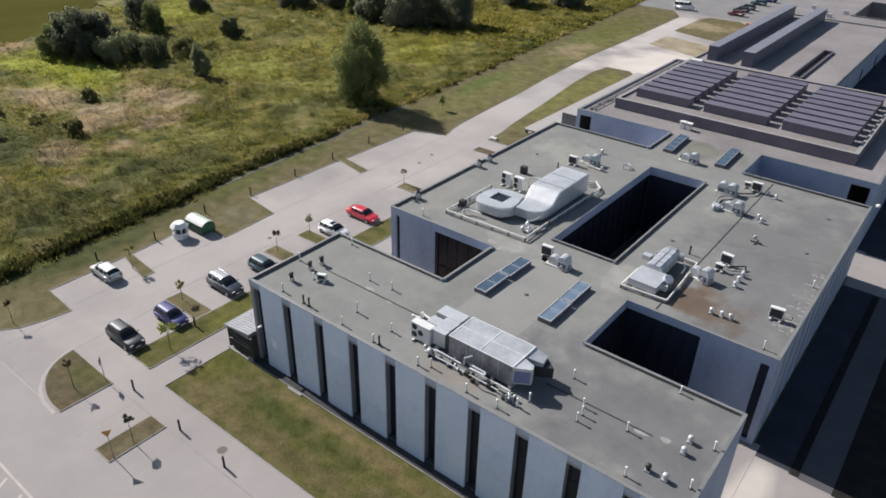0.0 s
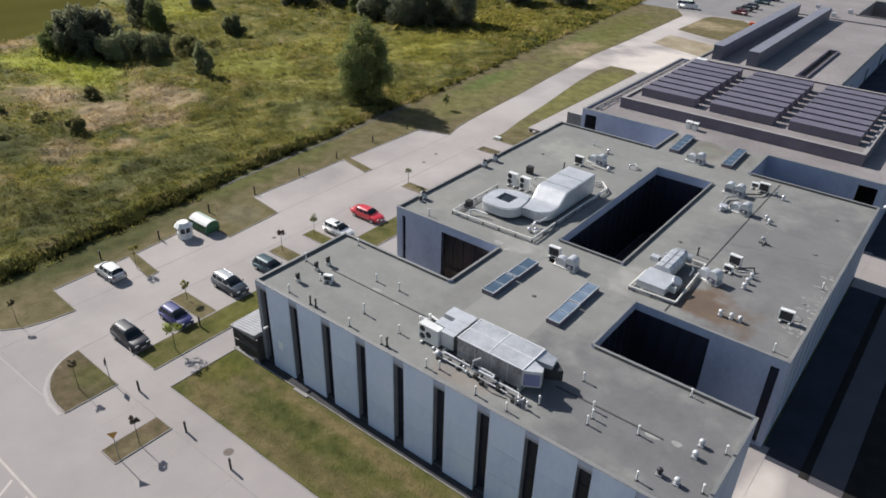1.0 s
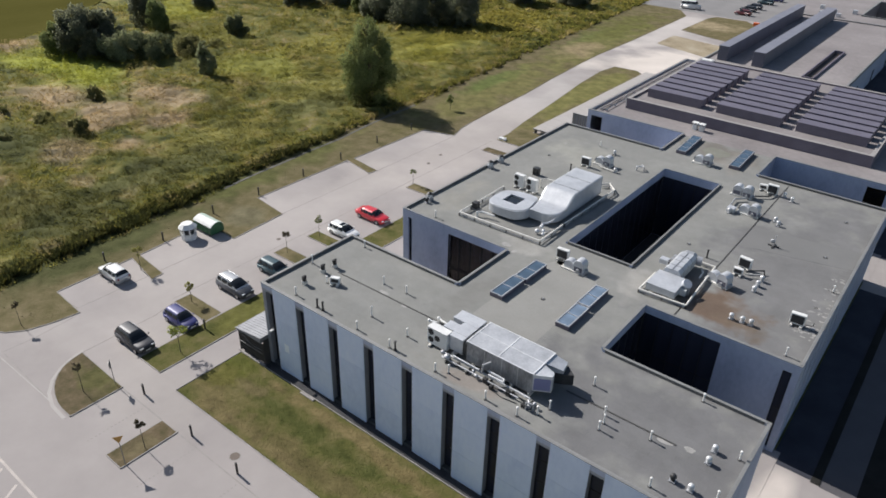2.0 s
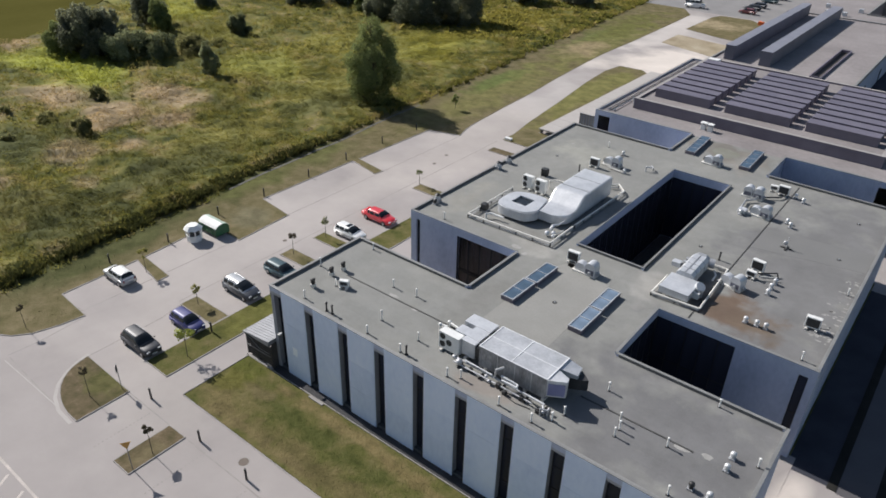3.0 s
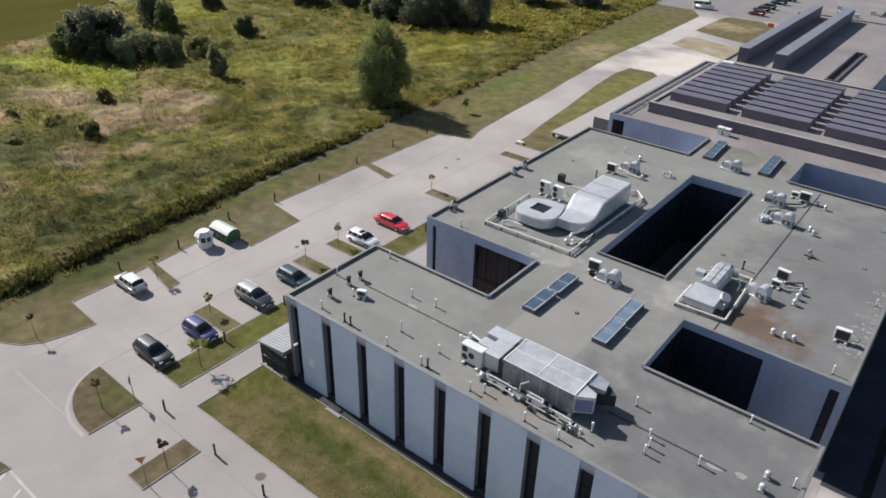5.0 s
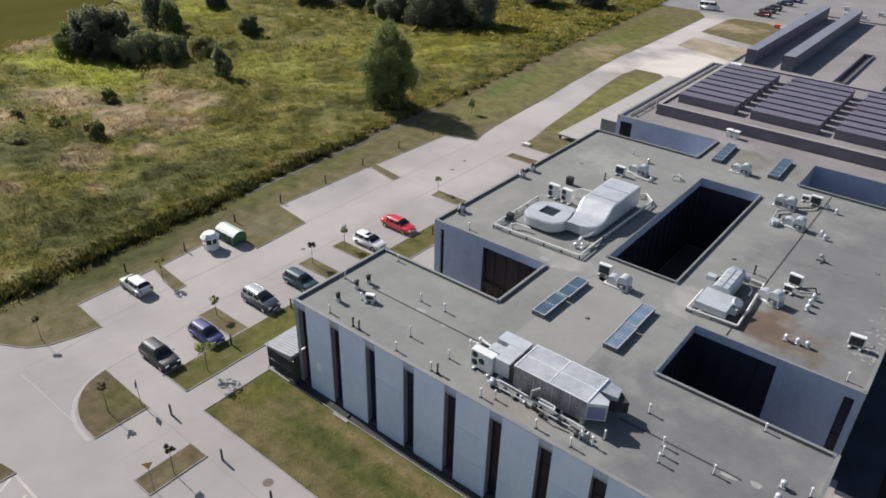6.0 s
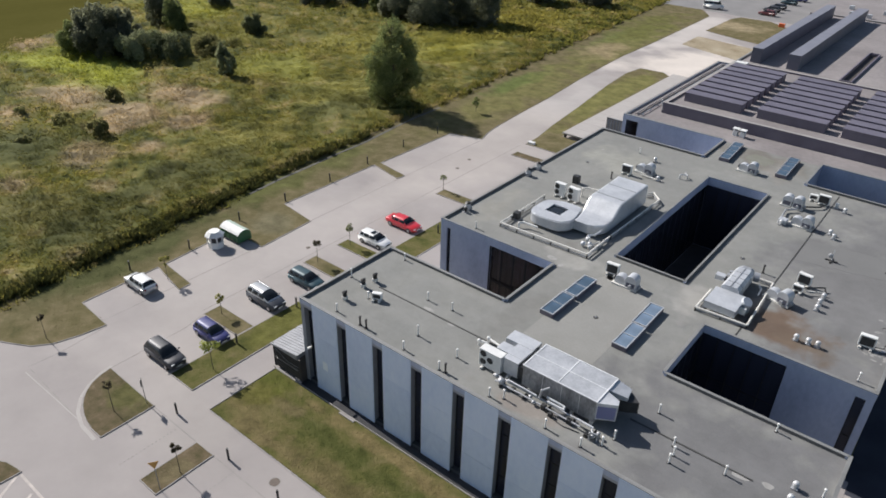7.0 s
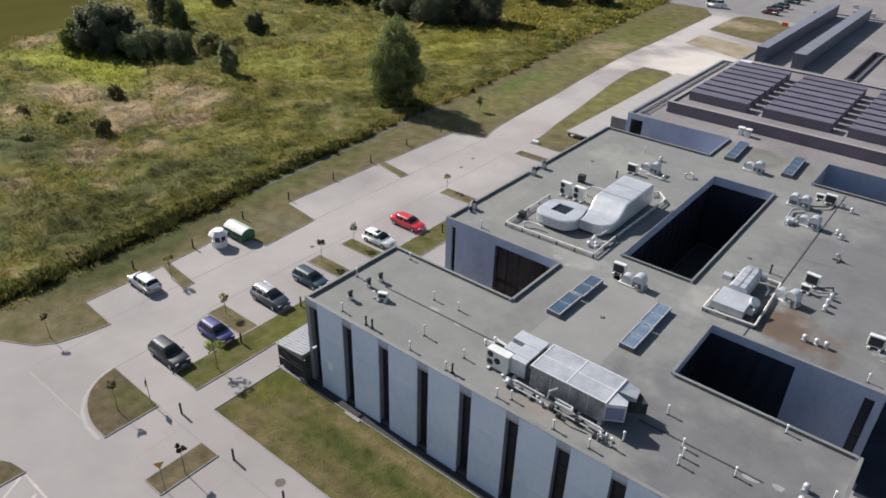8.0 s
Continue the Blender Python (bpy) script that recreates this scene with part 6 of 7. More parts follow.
part("curb", boxes((-43.4, -39.9, 23.2, 23.35, -0.05, 0.14)), M["kerb"], can)
hb = thing("bench_slab", "pale concrete step in the lawn edging", "step")
part("slab", boxes((-35.0, -33.4, 22.86, 23.08, 0.0, 0.15), bevel=0.02), M["kerb"], hb)


# ---- cars ----
def loft(rings):
    """A skin over closed rings of points."""
    bm = bmesh.new()
    vs = [[bm.verts.new(p) for p in r] for r in rings]
    k = len(vs[0])
    for a, b in zip(vs, vs[1:]):
        for i in range(k):
            bm.faces.new((a[i], a[(i + 1) % k], b[(i + 1) % k], b[i]))
    bm.faces.new(vs[0][::-1])
    bm.faces.new(vs[-1])
    bmesh.ops.recalc_face_normals(bm, faces=bm.faces)
    return bm


def car(label, paint, L, W, H, belt, cabin, bonnet, deck, at, roof_rails=False, group="parked cars", roof_paint=None):
    """A car along x with its nose at +x. cabin: foot rear, top rear, top front, foot front as shares of the length from the tail; bonnet and deck: heights at nose and tail."""
    t = thing("car", label, "car", at, group)
    w = W / 2
    st = [0.0, 0.03, 0.12, cabin[0] + 0.02, 0.5, cabin[3], 0.86, 0.96, 1.0]
    top = [deck - 0.12, deck, deck + 0.02, belt, belt, belt - 0.02, (belt + bonnet) / 2 - 0.02, bonnet, bonnet - 0.14]
    wid = [0.84, 0.93, 0.98, 1.0, 1.0, 1.0, 0.98, 0.9, 0.78]
    low = [0.36, 0.28, 0.22, 0.2, 0.2, 0.2, 0.22, 0.26, 0.34]
    rings = []
    for s, z, k, b in zip(st, top, wid, low):
        x = -L / 2 + L * s
        h = w * k
        m = (z + b) / 2 + 0.08
        rings.append([(x, -h * 0.86, b), (x, -h * 0.97, b + 0.12), (x, -h, m), (x, -h * 0.96, z - 0.07), (x, -h * 0.82, z), (x, h * 0.82, z), (x, h * 0.96, z - 0.07), (x, h, m), (x, h * 0.97, b + 0.12), (x, h * 0.86, b)])
    body = part("body", loft(rings), paint, t, smooth=True)
    c = [-L / 2 + L * s for s in cabin]
    zb = belt - 0.03
    rear, front = (cabin[1] - cabin[0]) / (cabin[3] - cabin[0]), (cabin[3] - cabin[2]) / (cabin[3] - cabin[0])

    def shell(u, th, out=0.0):
        """A point of the rounded cabin: u along it from the tail, th the angle over it from the offside belt line."""
        rise = min(math.sin(min(u / rear, 1) * math.pi / 2) ** 0.8 if u > 0 else 0, math.sin(min((1 - u) / front, 1) * math.pi / 2) ** 0.95 if u < 1 else 0)
        hgt = (H - zb) * rise * (0.965 + 0.035 * math.sin(math.pi * u))
        k = abs(math.sin(th)) ** 0.62
        wide = w * 0.95 * (1 - 0.2 * k * rise) * (1 - 0.07 * abs(2 * u - 1.1) ** 3) + out
        cy = math.cos(th)
        return (c[0] + (c[3] - c[0]) * u, wide * math.copysign(abs(cy) ** 0.5, cy), zb + hgt * k + out * k)

    def patch(u0, u1, t0, t1, n, m, out):
        bm = bmesh.new()
        grid = [[bm.verts.new(shell(u0 + (u1 - u0) * a / n, radians(t0 + (t1 - t0) * b / m), out)) for b in range(m + 1)] for a in range(n + 1)]
        for a in range(n):
            for b in range(m):
                bm.faces.new((grid[a][b], grid[a + 1][b], grid[a + 1][b + 1], grid[a][b + 1]))
        bmesh.ops.remove_doubles(bm, verts=bm.verts, dist=0.002)
        bmesh.ops.recalc_face_normals(bm, faces=bm.faces)
        if sum(f.normal.z for f in bm.faces) < 0:
            bmesh.ops.reverse_faces(bm, faces=bm.faces)
        return bm

    cab = part("cabin", patch(0, 1, 0, 180, 24, 18, 0.0), roof_paint or paint, t, smooth=True)
    part("windscreen", patch(1 - front * 0.93, 1 - front * 0.12, 26, 154, 5, 10, 0.01), M["car_glass"], cab, "dark window", smooth=True)
    part("rear_window", patch(rear * 0.15, rear * 0.8, 32, 148, 3, 8, 0.01), M["car_glass"], cab, "dark window", smooth=True)
    for t0, t1 in ((5, 40), (140, 175)):
        for u0, u1 in ((rear * 0.75, 0.27), (0.3, 0.55), (0.58, 1 - front * 0.6)):
            part("side_window", patch(u0, u1, t0, t1, 4, 4, 0.01), M["car_glass"], cab, "dark window", smooth=True)
    for sx in (-0.31 * L, 0.31 * L):
        for sy in (-1, 1):
            y = sy * (w - 0.09)
            ty = part("wheel", rod(bmesh.new(), (sx, y - 0.1, 0.31), (sx, y + 0.1, 0.31), 0.31, seg=20), M["tyre"], t, "black tyre")
            part("rim", rod(bmesh.new(), (sx, y + sy * 0.09, 0.31), (sx, y + sy * 0.11, 0.31), 0.19, seg=14), M["alloy"], ty, "alloy rim")
    for sy in (-1, 1):
        part("headlight", boxes((L / 2 - 0.2, L / 2 - 0.02, sy * w * 0.62 - 0.16, sy * w * 0.62 + 0.16, bonnet - 0.2, bonnet - 0.06), bevel=0.03), M["lamp_clear"], t, "clear headlight")
        part("tail_light", boxes((-L / 2 + 0.0, -L / 2 + 0.1, sy * w * 0.72 - 0.09, sy * w * 0.72 + 0.09, deck - 0.32, deck - 0.06), bevel=0.02), M["lamp_red"], t, "red tail light")
        part("mirror", ball(bmesh.new(), (c[3] - 0.28 * (c[3] - c[2]) - 0.1, sy * (w + 0.07), belt + 0.06), 0.07, 0.1, 0.07, 8), paint, t, smooth=True)
    part("grille", boxes((L / 2 - 0.05, L / 2 + 0.005, -w * 0.4, w * 0.4, bonnet - 0.3, bonnet - 0.14)), M["black"], t, "black grille")
    part("plate", boxes((L / 2 - 0.02, L / 2 + 0.02, -0.25, 0.25, 0.38, 0.49)), M["white"], t, "blank white plate")
    if roof_rails:
        for sy in (-1, 1):
            part("roof_rail", boxes((c[1] + 0.15, c[2] - 0.15, sy * w * 0.6 - 0.02, sy * w * 0.6 + 0.02, H - 0.12, H + 0.03)), M["alloy"], t, "roof rail")
    return t


HATCH = (0.02, 0.13, 0.56, 0.79)
car("dark grey estate car with roof rails in a parking bay", M["anthracite"], 4.25, 1.74, 1.56, 0.93, (0.03, 0.14, 0.54, 0.75), 0.84, 0.93, pose(-51.2, 17.85, 0), True)
car("navy blue hatchback parked beside the grass strip", M["navy"], 3.75, 1.62, 1.42, 0.88, HATCH, 0.76, 0.9, pose(-50.8, 22.3, 0))
# the van's silver roof colour paints the sky glare on a slate roof
car("slate grey compact van, roof glare put into a silver roof colour", M["slate"], 4.3, 1.74, 1.58, 0.98, (0.02, 0.11, 0.54, 0.82), 0.84, 0.98, pose(-51.4, 28.9, 0), True, roof_paint=M["silver"])
car("petrol green hatchback parked by the road", M["petrol"], 4.1, 1.7, 1.44, 0.9, HATCH, 0.78, 0.92, pose(-51.0, 33.7, 0))
cw2 = car("small white hatchback with sunroof in a bay", M["car_white"], 3.95, 1.66, 1.42, 0.88, HATCH, 0.76, 0.9, pose(-51.4, 44.1, 0))
part("sunroof", boxes((-0.35, 0.2, -0.36, 0.36, 1.38, 1.425), bevel=0.01), M["car_glass"], cw2, "dark glass sunroof")
car("bright red saloon car parked beside the grass", M["red"], 4.5, 1.72, 1.38, 0.86, (0.13, 0.27, 0.6, 0.76), 0.72, 0.9, pose(-51.6, 49.15, 0))
car("silver hatchback parked nose to the verge", M["silver"], 3.9, 1.66, 1.45, 0.9, HATCH, 0.78, 0.92, pose(-62.8, 22.45, 0, 0, 0, 180), roof_paint=M["car_white"])
car("white delivery van standing on the far road", M["car_white"], 5.4, 2.0, 2.3, 1.2, (0.01, 0.02, 0.72, 0.86), 1.05, 1.2, pose(-70.6, 197.0, 0, 0, 0, 12), group="far parked cars")
for x, y, p, lab in ((-57.0, 199.5, "dark_red", "dark red car in the far car park"), (-57.6, 205.5, "anthracite", "dark car in the far car park"), (-57.4, 210, "slate", "dark car in the far car park"), (-57.0, 219, "petrol", "dark car in the far car park"), (-56.2, 226, "navy", "dark car in the far car park")):
    car(lab, M[p], 4.4, 1.75, 1.5, 0.92, HATCH, 0.8, 0.94, pose(x, y, 0, 0, 0, 180), group="far parked cars")
ob_ = thing("orange_bin", "orange plastic barrier beside the far cars", "barrier")
part("body", boxes((-50.6, -49.2, 187.8, 188.6, 0, 0.9), bevel=0.12), M["orange"], ob_)

# kiosk and covered container
ki = thing("canvas_booth", "small octagonal white canvas booth on the paving", "booth")
kx, ky = -64.1, 32.2
oct_ = [(kx + 0.85 * math.cos(radians(22.5 + 45 * i)), ky + 0.85 * math.sin(radians(22.5 + 45 * i))) for i in range(8)]
part("skirt", prism(oct_, 0, 0.7), M["canvas"], ki, "white canvas skirt")
for x, y in oct_:
    part("post", boxes((x - 0.05, x + 0.05, y - 0.05, y + 0.05, 0.7, 1.5)), M["white"], ki)
# solid core, coloured dark in place of the booth's shaded inside
part("inner", prism([(kx + (x - kx) * 0.8, ky + (y - ky) * 0.8) for x, y in oct_], 0.7, 1.46), M["coil"], ki, "dark core standing in for the shade inside the booth")
bm = bmesh.new()
bmesh.ops.create_cone(bm, cap_ends=True, segments=8, radius1=1.08, radius2=0.62, depth=0.45, matrix=Matrix.Translation((kx, ky, 1.7)) @ Matrix.Rotation(radians(22.5), 4, "Z"))
part("canopy", bm, M["canvas"], ki, "white canvas roof")
gc = thing("green_container", "green container with pale barrel lid on the paving", "container")
gx0, gx1, gy = -65.55, -62.35, 34.75


def barrel(x0, x1, cy, r, z0, a0, a1, n, thick):
    bm = bmesh.new()
    rings = []
    for x in (x0, x1):
        ring = [(x, cy - r * math.cos(a), z0 + r * math.sin(a)) for a in [radians(a0 + (a1 - a0) * i / n) for i in range(n + 1)]]
        ring += [(x, cy - (r - thick) * math.cos(a), z0 + (r - thick) * math.sin(a)) for a in [radians(a1 - (a1 - a0) * i / n) for i in range(n + 1)]]
        rings.append(ring)
    v = [[bm.verts.new(p) for p in r] for r in rings]
    k = len(v[0])
    for i in range(k):
        bm.faces.new((v[0][i], v[0][(i + 1) % k], v[1][(i + 1) % k], v[1][i]))
    bm.faces.new(v[0][::-1])
    bm.faces.new(v[1])
    bmesh.ops.recalc_face_normals(bm, faces=bm.faces)
    return bm


part("body", boxes((gx0, gx1, gy - 0.85, gy + 0.85, 0.22, 1.0), bevel=0.05), M["green"], gc, "dark green steel body")
for x in (gx0 + 0.02, gx0 + 0.8, gx0 + 1.6, gx0 + 2.4, gx1 - 0.1):
    for sy in (-1, 1):
        part("rib", boxes((x, x + 0.08, gy + sy * 0.88 - 0.035, gy + sy * 0.88 + 0.035, 0.22, 1.0)), M["green"], gc)
part("lid", barrel(gx0 - 0.05, gx1 + 0.03, gy, 1.12, 0.48, 38, 96, 5, 0.05), M["canvas"], gc, "white lid on the near slope")
part("lid", barrel(gx0 - 0.05, gx1 + 0.03, gy, 1.12, 0.48, 97, 142, 4, 0.05), M["mint"], gc, "pale green lid on the far slope")
for x in (gx0 + 0.02, gx1 - 0.03):
    part("end_plate", barrel(x, x + 0.02, gy, 1.09, 0.48, 38, 142, 8, 0.55), M["green"], gc, "dark green end plate")
for x in (gx0 + 0.3, gx1 - 0.5):
    part("runner", boxes((x, x + 0.15, gy - 0.8, gy + 0.8, 0, 0.23)), M["black"], gc)


# ---- bollards, signs, saplings ----
def bollard():
    t = thing("bollard_light", "short black bollard light beside the paving", "bollard", group="black bollards")
    part("post", rod(bmesh.new(), (0, 0, 0), (0, 0, 0.95), 0.085, seg=12), M["black"], t)
    part("head", rod(bmesh.new(), (0, 0, 0.98), (0, 0, 1.1), 0.095, 0.085, 12), M["black"], t)
    part("lens", rod(bmesh.new(), (0, 0, 0.94), (0, 0, 0.99), 0.065, seg=12), M["zinc_dull"], t)
    return t


bo = bollard()
bo.matrix_basis = pose(-44.65, 14.65, 0.0)
for x, y in ((-37.7, 14.4), (-32.0, 14.3), (-25.5, 14.3), (-66.5, 23.4), (-65.7, 29.9), (-67.0, 37.5), (-66.9, 44.3), (-67.0, 51.9), (-67.3, 59.2), (-67.7, 67.1), (-67.4, 74.6), (-48.3, 23.1), (-48.6, 30.3), (-47.6, 50.6)):
    copy_thing(bo, pose(x, y, 0.05 if x < -60 or x > -50 and x < -46 else 0.0))


def soft_mesh(me, verts, faces, outward, share):
    """Fills a mesh of leaves, turned and softly shaded towards the given directions."""
    tri = verts[faces]
    nf = np.cross(tri[:, 1] - tri[:, 0], tri[:, 2] - tri[:, 0])
    back = (nf * outward[faces[:, 0]]).sum(1) < 0
    faces = faces.copy()
    faces[back] = faces[back][:, ::-1]
    nf[back] = -nf[back]
    nf /= np.maximum(np.linalg.norm(nf, axis=1), 1e-9)[:, None]
    o = outward / np.maximum(np.linalg.norm(outward, axis=1), 1e-9)[:, None]
    nv = o * share
    nv[faces[:, 0]] += nf * (1 - share)
    nv[faces[:, 1]] += nf * (1 - share)
    nv[faces[:, 2]] += nf * (1 - share)
    nv /= np.maximum(np.linalg.norm(nv, axis=1), 1e-9)[:, None]
    me.from_pydata(verts.tolist(), [], faces.tolist())
    me.polygons.foreach_set("use_smooth", [True] * len(me.polygons))
    me.normals_split_custom_set_from_vertices(nv.tolist())


def leaf_mesh(name, centres, size, material, rng, flat=0.0, stretch=1.0):
    """Many small bent leaves, two triangles each, round the given places."""
    n = len(centres)
    a = rng.normal(size=(n, 3))
    a[:, 2] *= 1 - flat
    a /= np.linalg.norm(a, axis=1)[:, None]
    b = np.cross(a, rng.normal(size=(n, 3)))
    b /= np.linalg.norm(b, axis=1)[:, None]
    s = size * (0.6 + 0.8 * rng.random(n))[:, None]
    c = np.asarray(centres)
    u, v = a * s * stretch, b * s * 0.55
    w = np.cross(a, b) * s * 0.18
    verts = np.stack([c - u, c - v + w, c + u, c + v + w], 1).reshape(-1, 3)
    me = bpy.data.meshes.new(name)
    i = np.arange(n) * 4
    faces = np.stack([np.stack([i, i + 1, i + 2], 1), np.stack([i, i + 2, i + 3], 1)], 1).reshape(-1, 3)
    out = c - c.mean(0)
    out = out / np.maximum(np.linalg.norm(out, axis=1), 1e-6)[:, None] + np.array([0, 0, 0.35])
    soft_mesh(me, verts, faces, np.repeat(out, 4, 0), 0.6)
    me.materials.append(material)
    return me


def add_mesh(name, me, parent=None, label=""):
    ob = new(name, me)
    if parent is not None:
        ob.parent = parent
    return tagged(ob, label)


def crown_points(rng, blobs, n):
    """Places in the outer shells of several uneven clumps. blobs: (x, y, z, radius_xy, radius_z)."""
    blobs = np.array(blobs)
    vol = blobs[:, 3] ** 2 * blobs[:, 4]
    pick = rng.choice(len(blobs), n, p=vol / vol.sum())
    d = rng.normal(size=(n, 3))
    d /= np.linalg.norm(d, axis=1)[:, None]
    r = 0.35 + 0.55 * rng.random(n) ** 0.6 + 0.3 * rng.random(n) ** 4
    p = blobs[pick, :3] + d * r[:, None] * np.stack([blobs[pick, 3], blobs[pick, 3], blobs[pick, 4]], 1)
    return p[p[:, 2] > 0.15]


def tree(name, label, x, y, h, r, seed, leaves=2500, leaf=0.3, material="leaf_mid", trunk_share=0.2, clumps=18, shape=0.9, group="", tip=0.9, crest=0.7, puff=1.0):
    """A tree: tapered trunk, limbs, and a crown of many leaves in clumps."""
    rng = np.random.default_rng(seed)
    t = thing(name, label, "tree" if h > 4.5 else "bush", pose(x, y, 0), group)
    tr = max(0.03, h * 0.016)
    bm = rod(bmesh.new(), (0, 0, -0.1), (0.02 * h, 0.01 * h, h * 0.55), tr, tr * 0.5, 10)
    rod(bm, (0.02 * h, 0.01 * h, h * 0.55), (0.0, 0.0, h * 0.92), tr * 0.5, tr * 0.12, 8)
    part("trunk", bm, M["bark"], t)
    blobs = []
    bm = bmesh.new()
    for i in range(clumps):
        s = (i + 0.5) / clumps
        z = h * (trunk_share + (1 - trunk_share) * s)
        env = r * shape * math.sin(math.pi * (0.2 + crest * s ** tip)) ** 0.75
        a = i * 2.4 + rng.random() * 1.2
        k = env * (0.3 + 0.65 * rng.random())
        cx, cy = k * math.cos(a), k * math.sin(a)
        br = max(0.14 * r, env * (0.32 + 0.3 * rng.random())) * puff
        blobs.append((cx, cy, min(z, h - br * 0.6), br, br * (0.8 + 0.5 * rng.random())))
        rod(bm, (0.015 * h, 0, max(0.1, z - 0.18 * h)), (cx, cy, z), tr * 0.3, tr * 0.08, 5)
    part("limbs", bm, M["bark"], t)
    add_mesh("crown", leaf_mesh("crown", crown_points(rng, blobs, leaves), leaf, M[material], rng), t)
    return t


tree("poplar_tree", "tall dense green tree standing in the meadow", -81.0, 79.2, 14.5, 4.2, 1, 32000, 0.14, "leaf_mid", 0.02, 110, 0.98, tip=1.0, crest=0.72, puff=0.66)
tree("small_tree", "small slender green tree in the meadow", -113.6, 69.9, 6.6, 1.9, 2, 9000, 0.14, "leaf_pale", 0.05, 30, puff=0.75)
tree("dark_bush", "large dark bush in the meadow", -142.0, 61.6, 10.0, 4.5, 3, 21000, 0.21, "leaf_dark", 0.02, 39, 1.0, puff=0.78)
tree("green_bush", "green bush beside the large dark bush", -146.2, 58.6, 6.6, 2.9, 4, 12000, 0.19, "leaf_mid", 0.02, 32, 1.0, puff=0.78)
tree("dark_bush", "tall dark bush in the meadow", -141.0, 66.0, 8.6, 3.4, 5, 18000, 0.21, "leaf_dark", 0.02, 39, 1.0, puff=0.78)
tree("grey_bush", "low grey-green bush in front of dark bushes", -134.4, 66.0, 5.4, 4.3, 6, 15000, 0.17, "leaf_pale", 0.0, 28, 1.0, puff=0.78)
tree("grey_bush", "low grey-green bush in front of dark bushes", -130.4, 70.6, 4.9, 3.9, 7, 13500, 0.17, "leaf_grey", 0.0, 28, 1.0, puff=0.78)
tree("grey_bush", "low spreading bush in the meadow", -130, 77.4, 3.4, 3.3, 8, 9000, 0.16, "leaf_soft", 0.0, 25, 1.0, puff=0.78)
tree("green_bush", "upright green bush in the meadow", -149.2, 82.2, 7.2, 2.5, 9, 10500, 0.17, "leaf_mid", 0.02, 32, 1.0, puff=0.78)
tree("dark_bush", "dark bush at the far meadow edge", -157, 84, 8.5, 3.86, 10, 12000, 0.21, "leaf_dark", 0.0, 32, 1.0, puff=0.78)
tree("green_bush", "small grey-green bush in the meadow", -134.6, 93.0, 4.6, 2.4, 11, 7500, 0.16, "leaf_grey", 0.0, 25, 1.0, puff=0.78)
tree("green_bush", "small bush in the meadow", -115.9, 49.3, 2.7, 1.24, 12, 3300, 0.12, "leaf_soft", 0.0, 18, 1.0, puff=0.78)
tree("green_bush", "small bush in the meadow", -102.9, 39.9, 2.9, 1.40, 13, 3600, 0.12, "leaf_soft", 0.0, 18, 1.0, puff=0.78)
tree("dark_bush", "broad dark thicket at the far meadow", -113, 129.5, 11, 6.01, 14, 24000, 0.22, "leaf_dark", 0.0, 46, 1.0, puff=0.78)
tree("dark_bush", "broad dark thicket at the far meadow", -105, 136.5, 10, 5.15, 15, 18000, 0.22, "leaf_dark", 0.0, 43, 1.0, puff=0.78)
tree("dark_bush", "dark bush at the far meadow", -122, 127, 9, 4.29, 16, 15000, 0.22, "leaf_dark", 0.0, 36, 1.0, puff=0.78)
tree("dark_bush", "dark bush at the far meadow", -149.5, 124.5, 5.5, 4.72, 17, 13500, 0.21, "leaf_dark", 0.0, 32, 1.0, puff=0.78)
tree("dark_bush", "dark bush at the far meadow", -142, 131, 6.0, 4.29, 18, 13500, 0.21, "leaf_dark", 0.0, 32, 1.0, puff=0.78)
tree("green_bush", "upright bush at the far meadow", -130, 127.5, 6.5, 2.06, 19, 7500, 0.17, "leaf_mid", 0.0, 25, 1.0, puff=0.78)
tree("dark_bush", "dark bush at the far meadow", -163, 103.5, 4.0, 3.00, 20, 9000, 0.19, "leaf_dark", 0.0, 25, 1.0, puff=0.78)
tree("dark_bush", "dark bush at the far meadow edge", -108, 168, 8, 5.15, 21, 15000, 0.22, "leaf_dark", 0.0, 36, 1.0, puff=0.78)
tree("dark_bush", "dark bush at the far meadow edge", -96, 176, 6, 4.29, 22, 13500, 0.22, "leaf_dark", 0.0, 32, 1.0, puff=0.78)
tree("green_bush", "small lone green bush on the mown verge", -68.8, 86.3, 2.7, 0.62, 23, 1050, 0.08, "leaf_mid", 0.4, 14, 1.0, puff=0.78)


for i, (x, y, hh, rr) in enumerate(((-119.5, 36.0, 1.5, 1.4), (-112.0, 38.6, 1.4, 1.7), (-107.5, 31.2, 1.4, 1.2), (-127.5, 76.0, 2.2, 2.2), (-129.5, 83.0, 1.9, 2.2))):
    tree("low_shrub", "low rounded shrub among the meadow weeds", x, y, hh, rr, 60 + i, 1500, 0.15, "leaf_soft", 0.0, 16, 1.0, group="low shrubs in the meadow", puff=0.7)


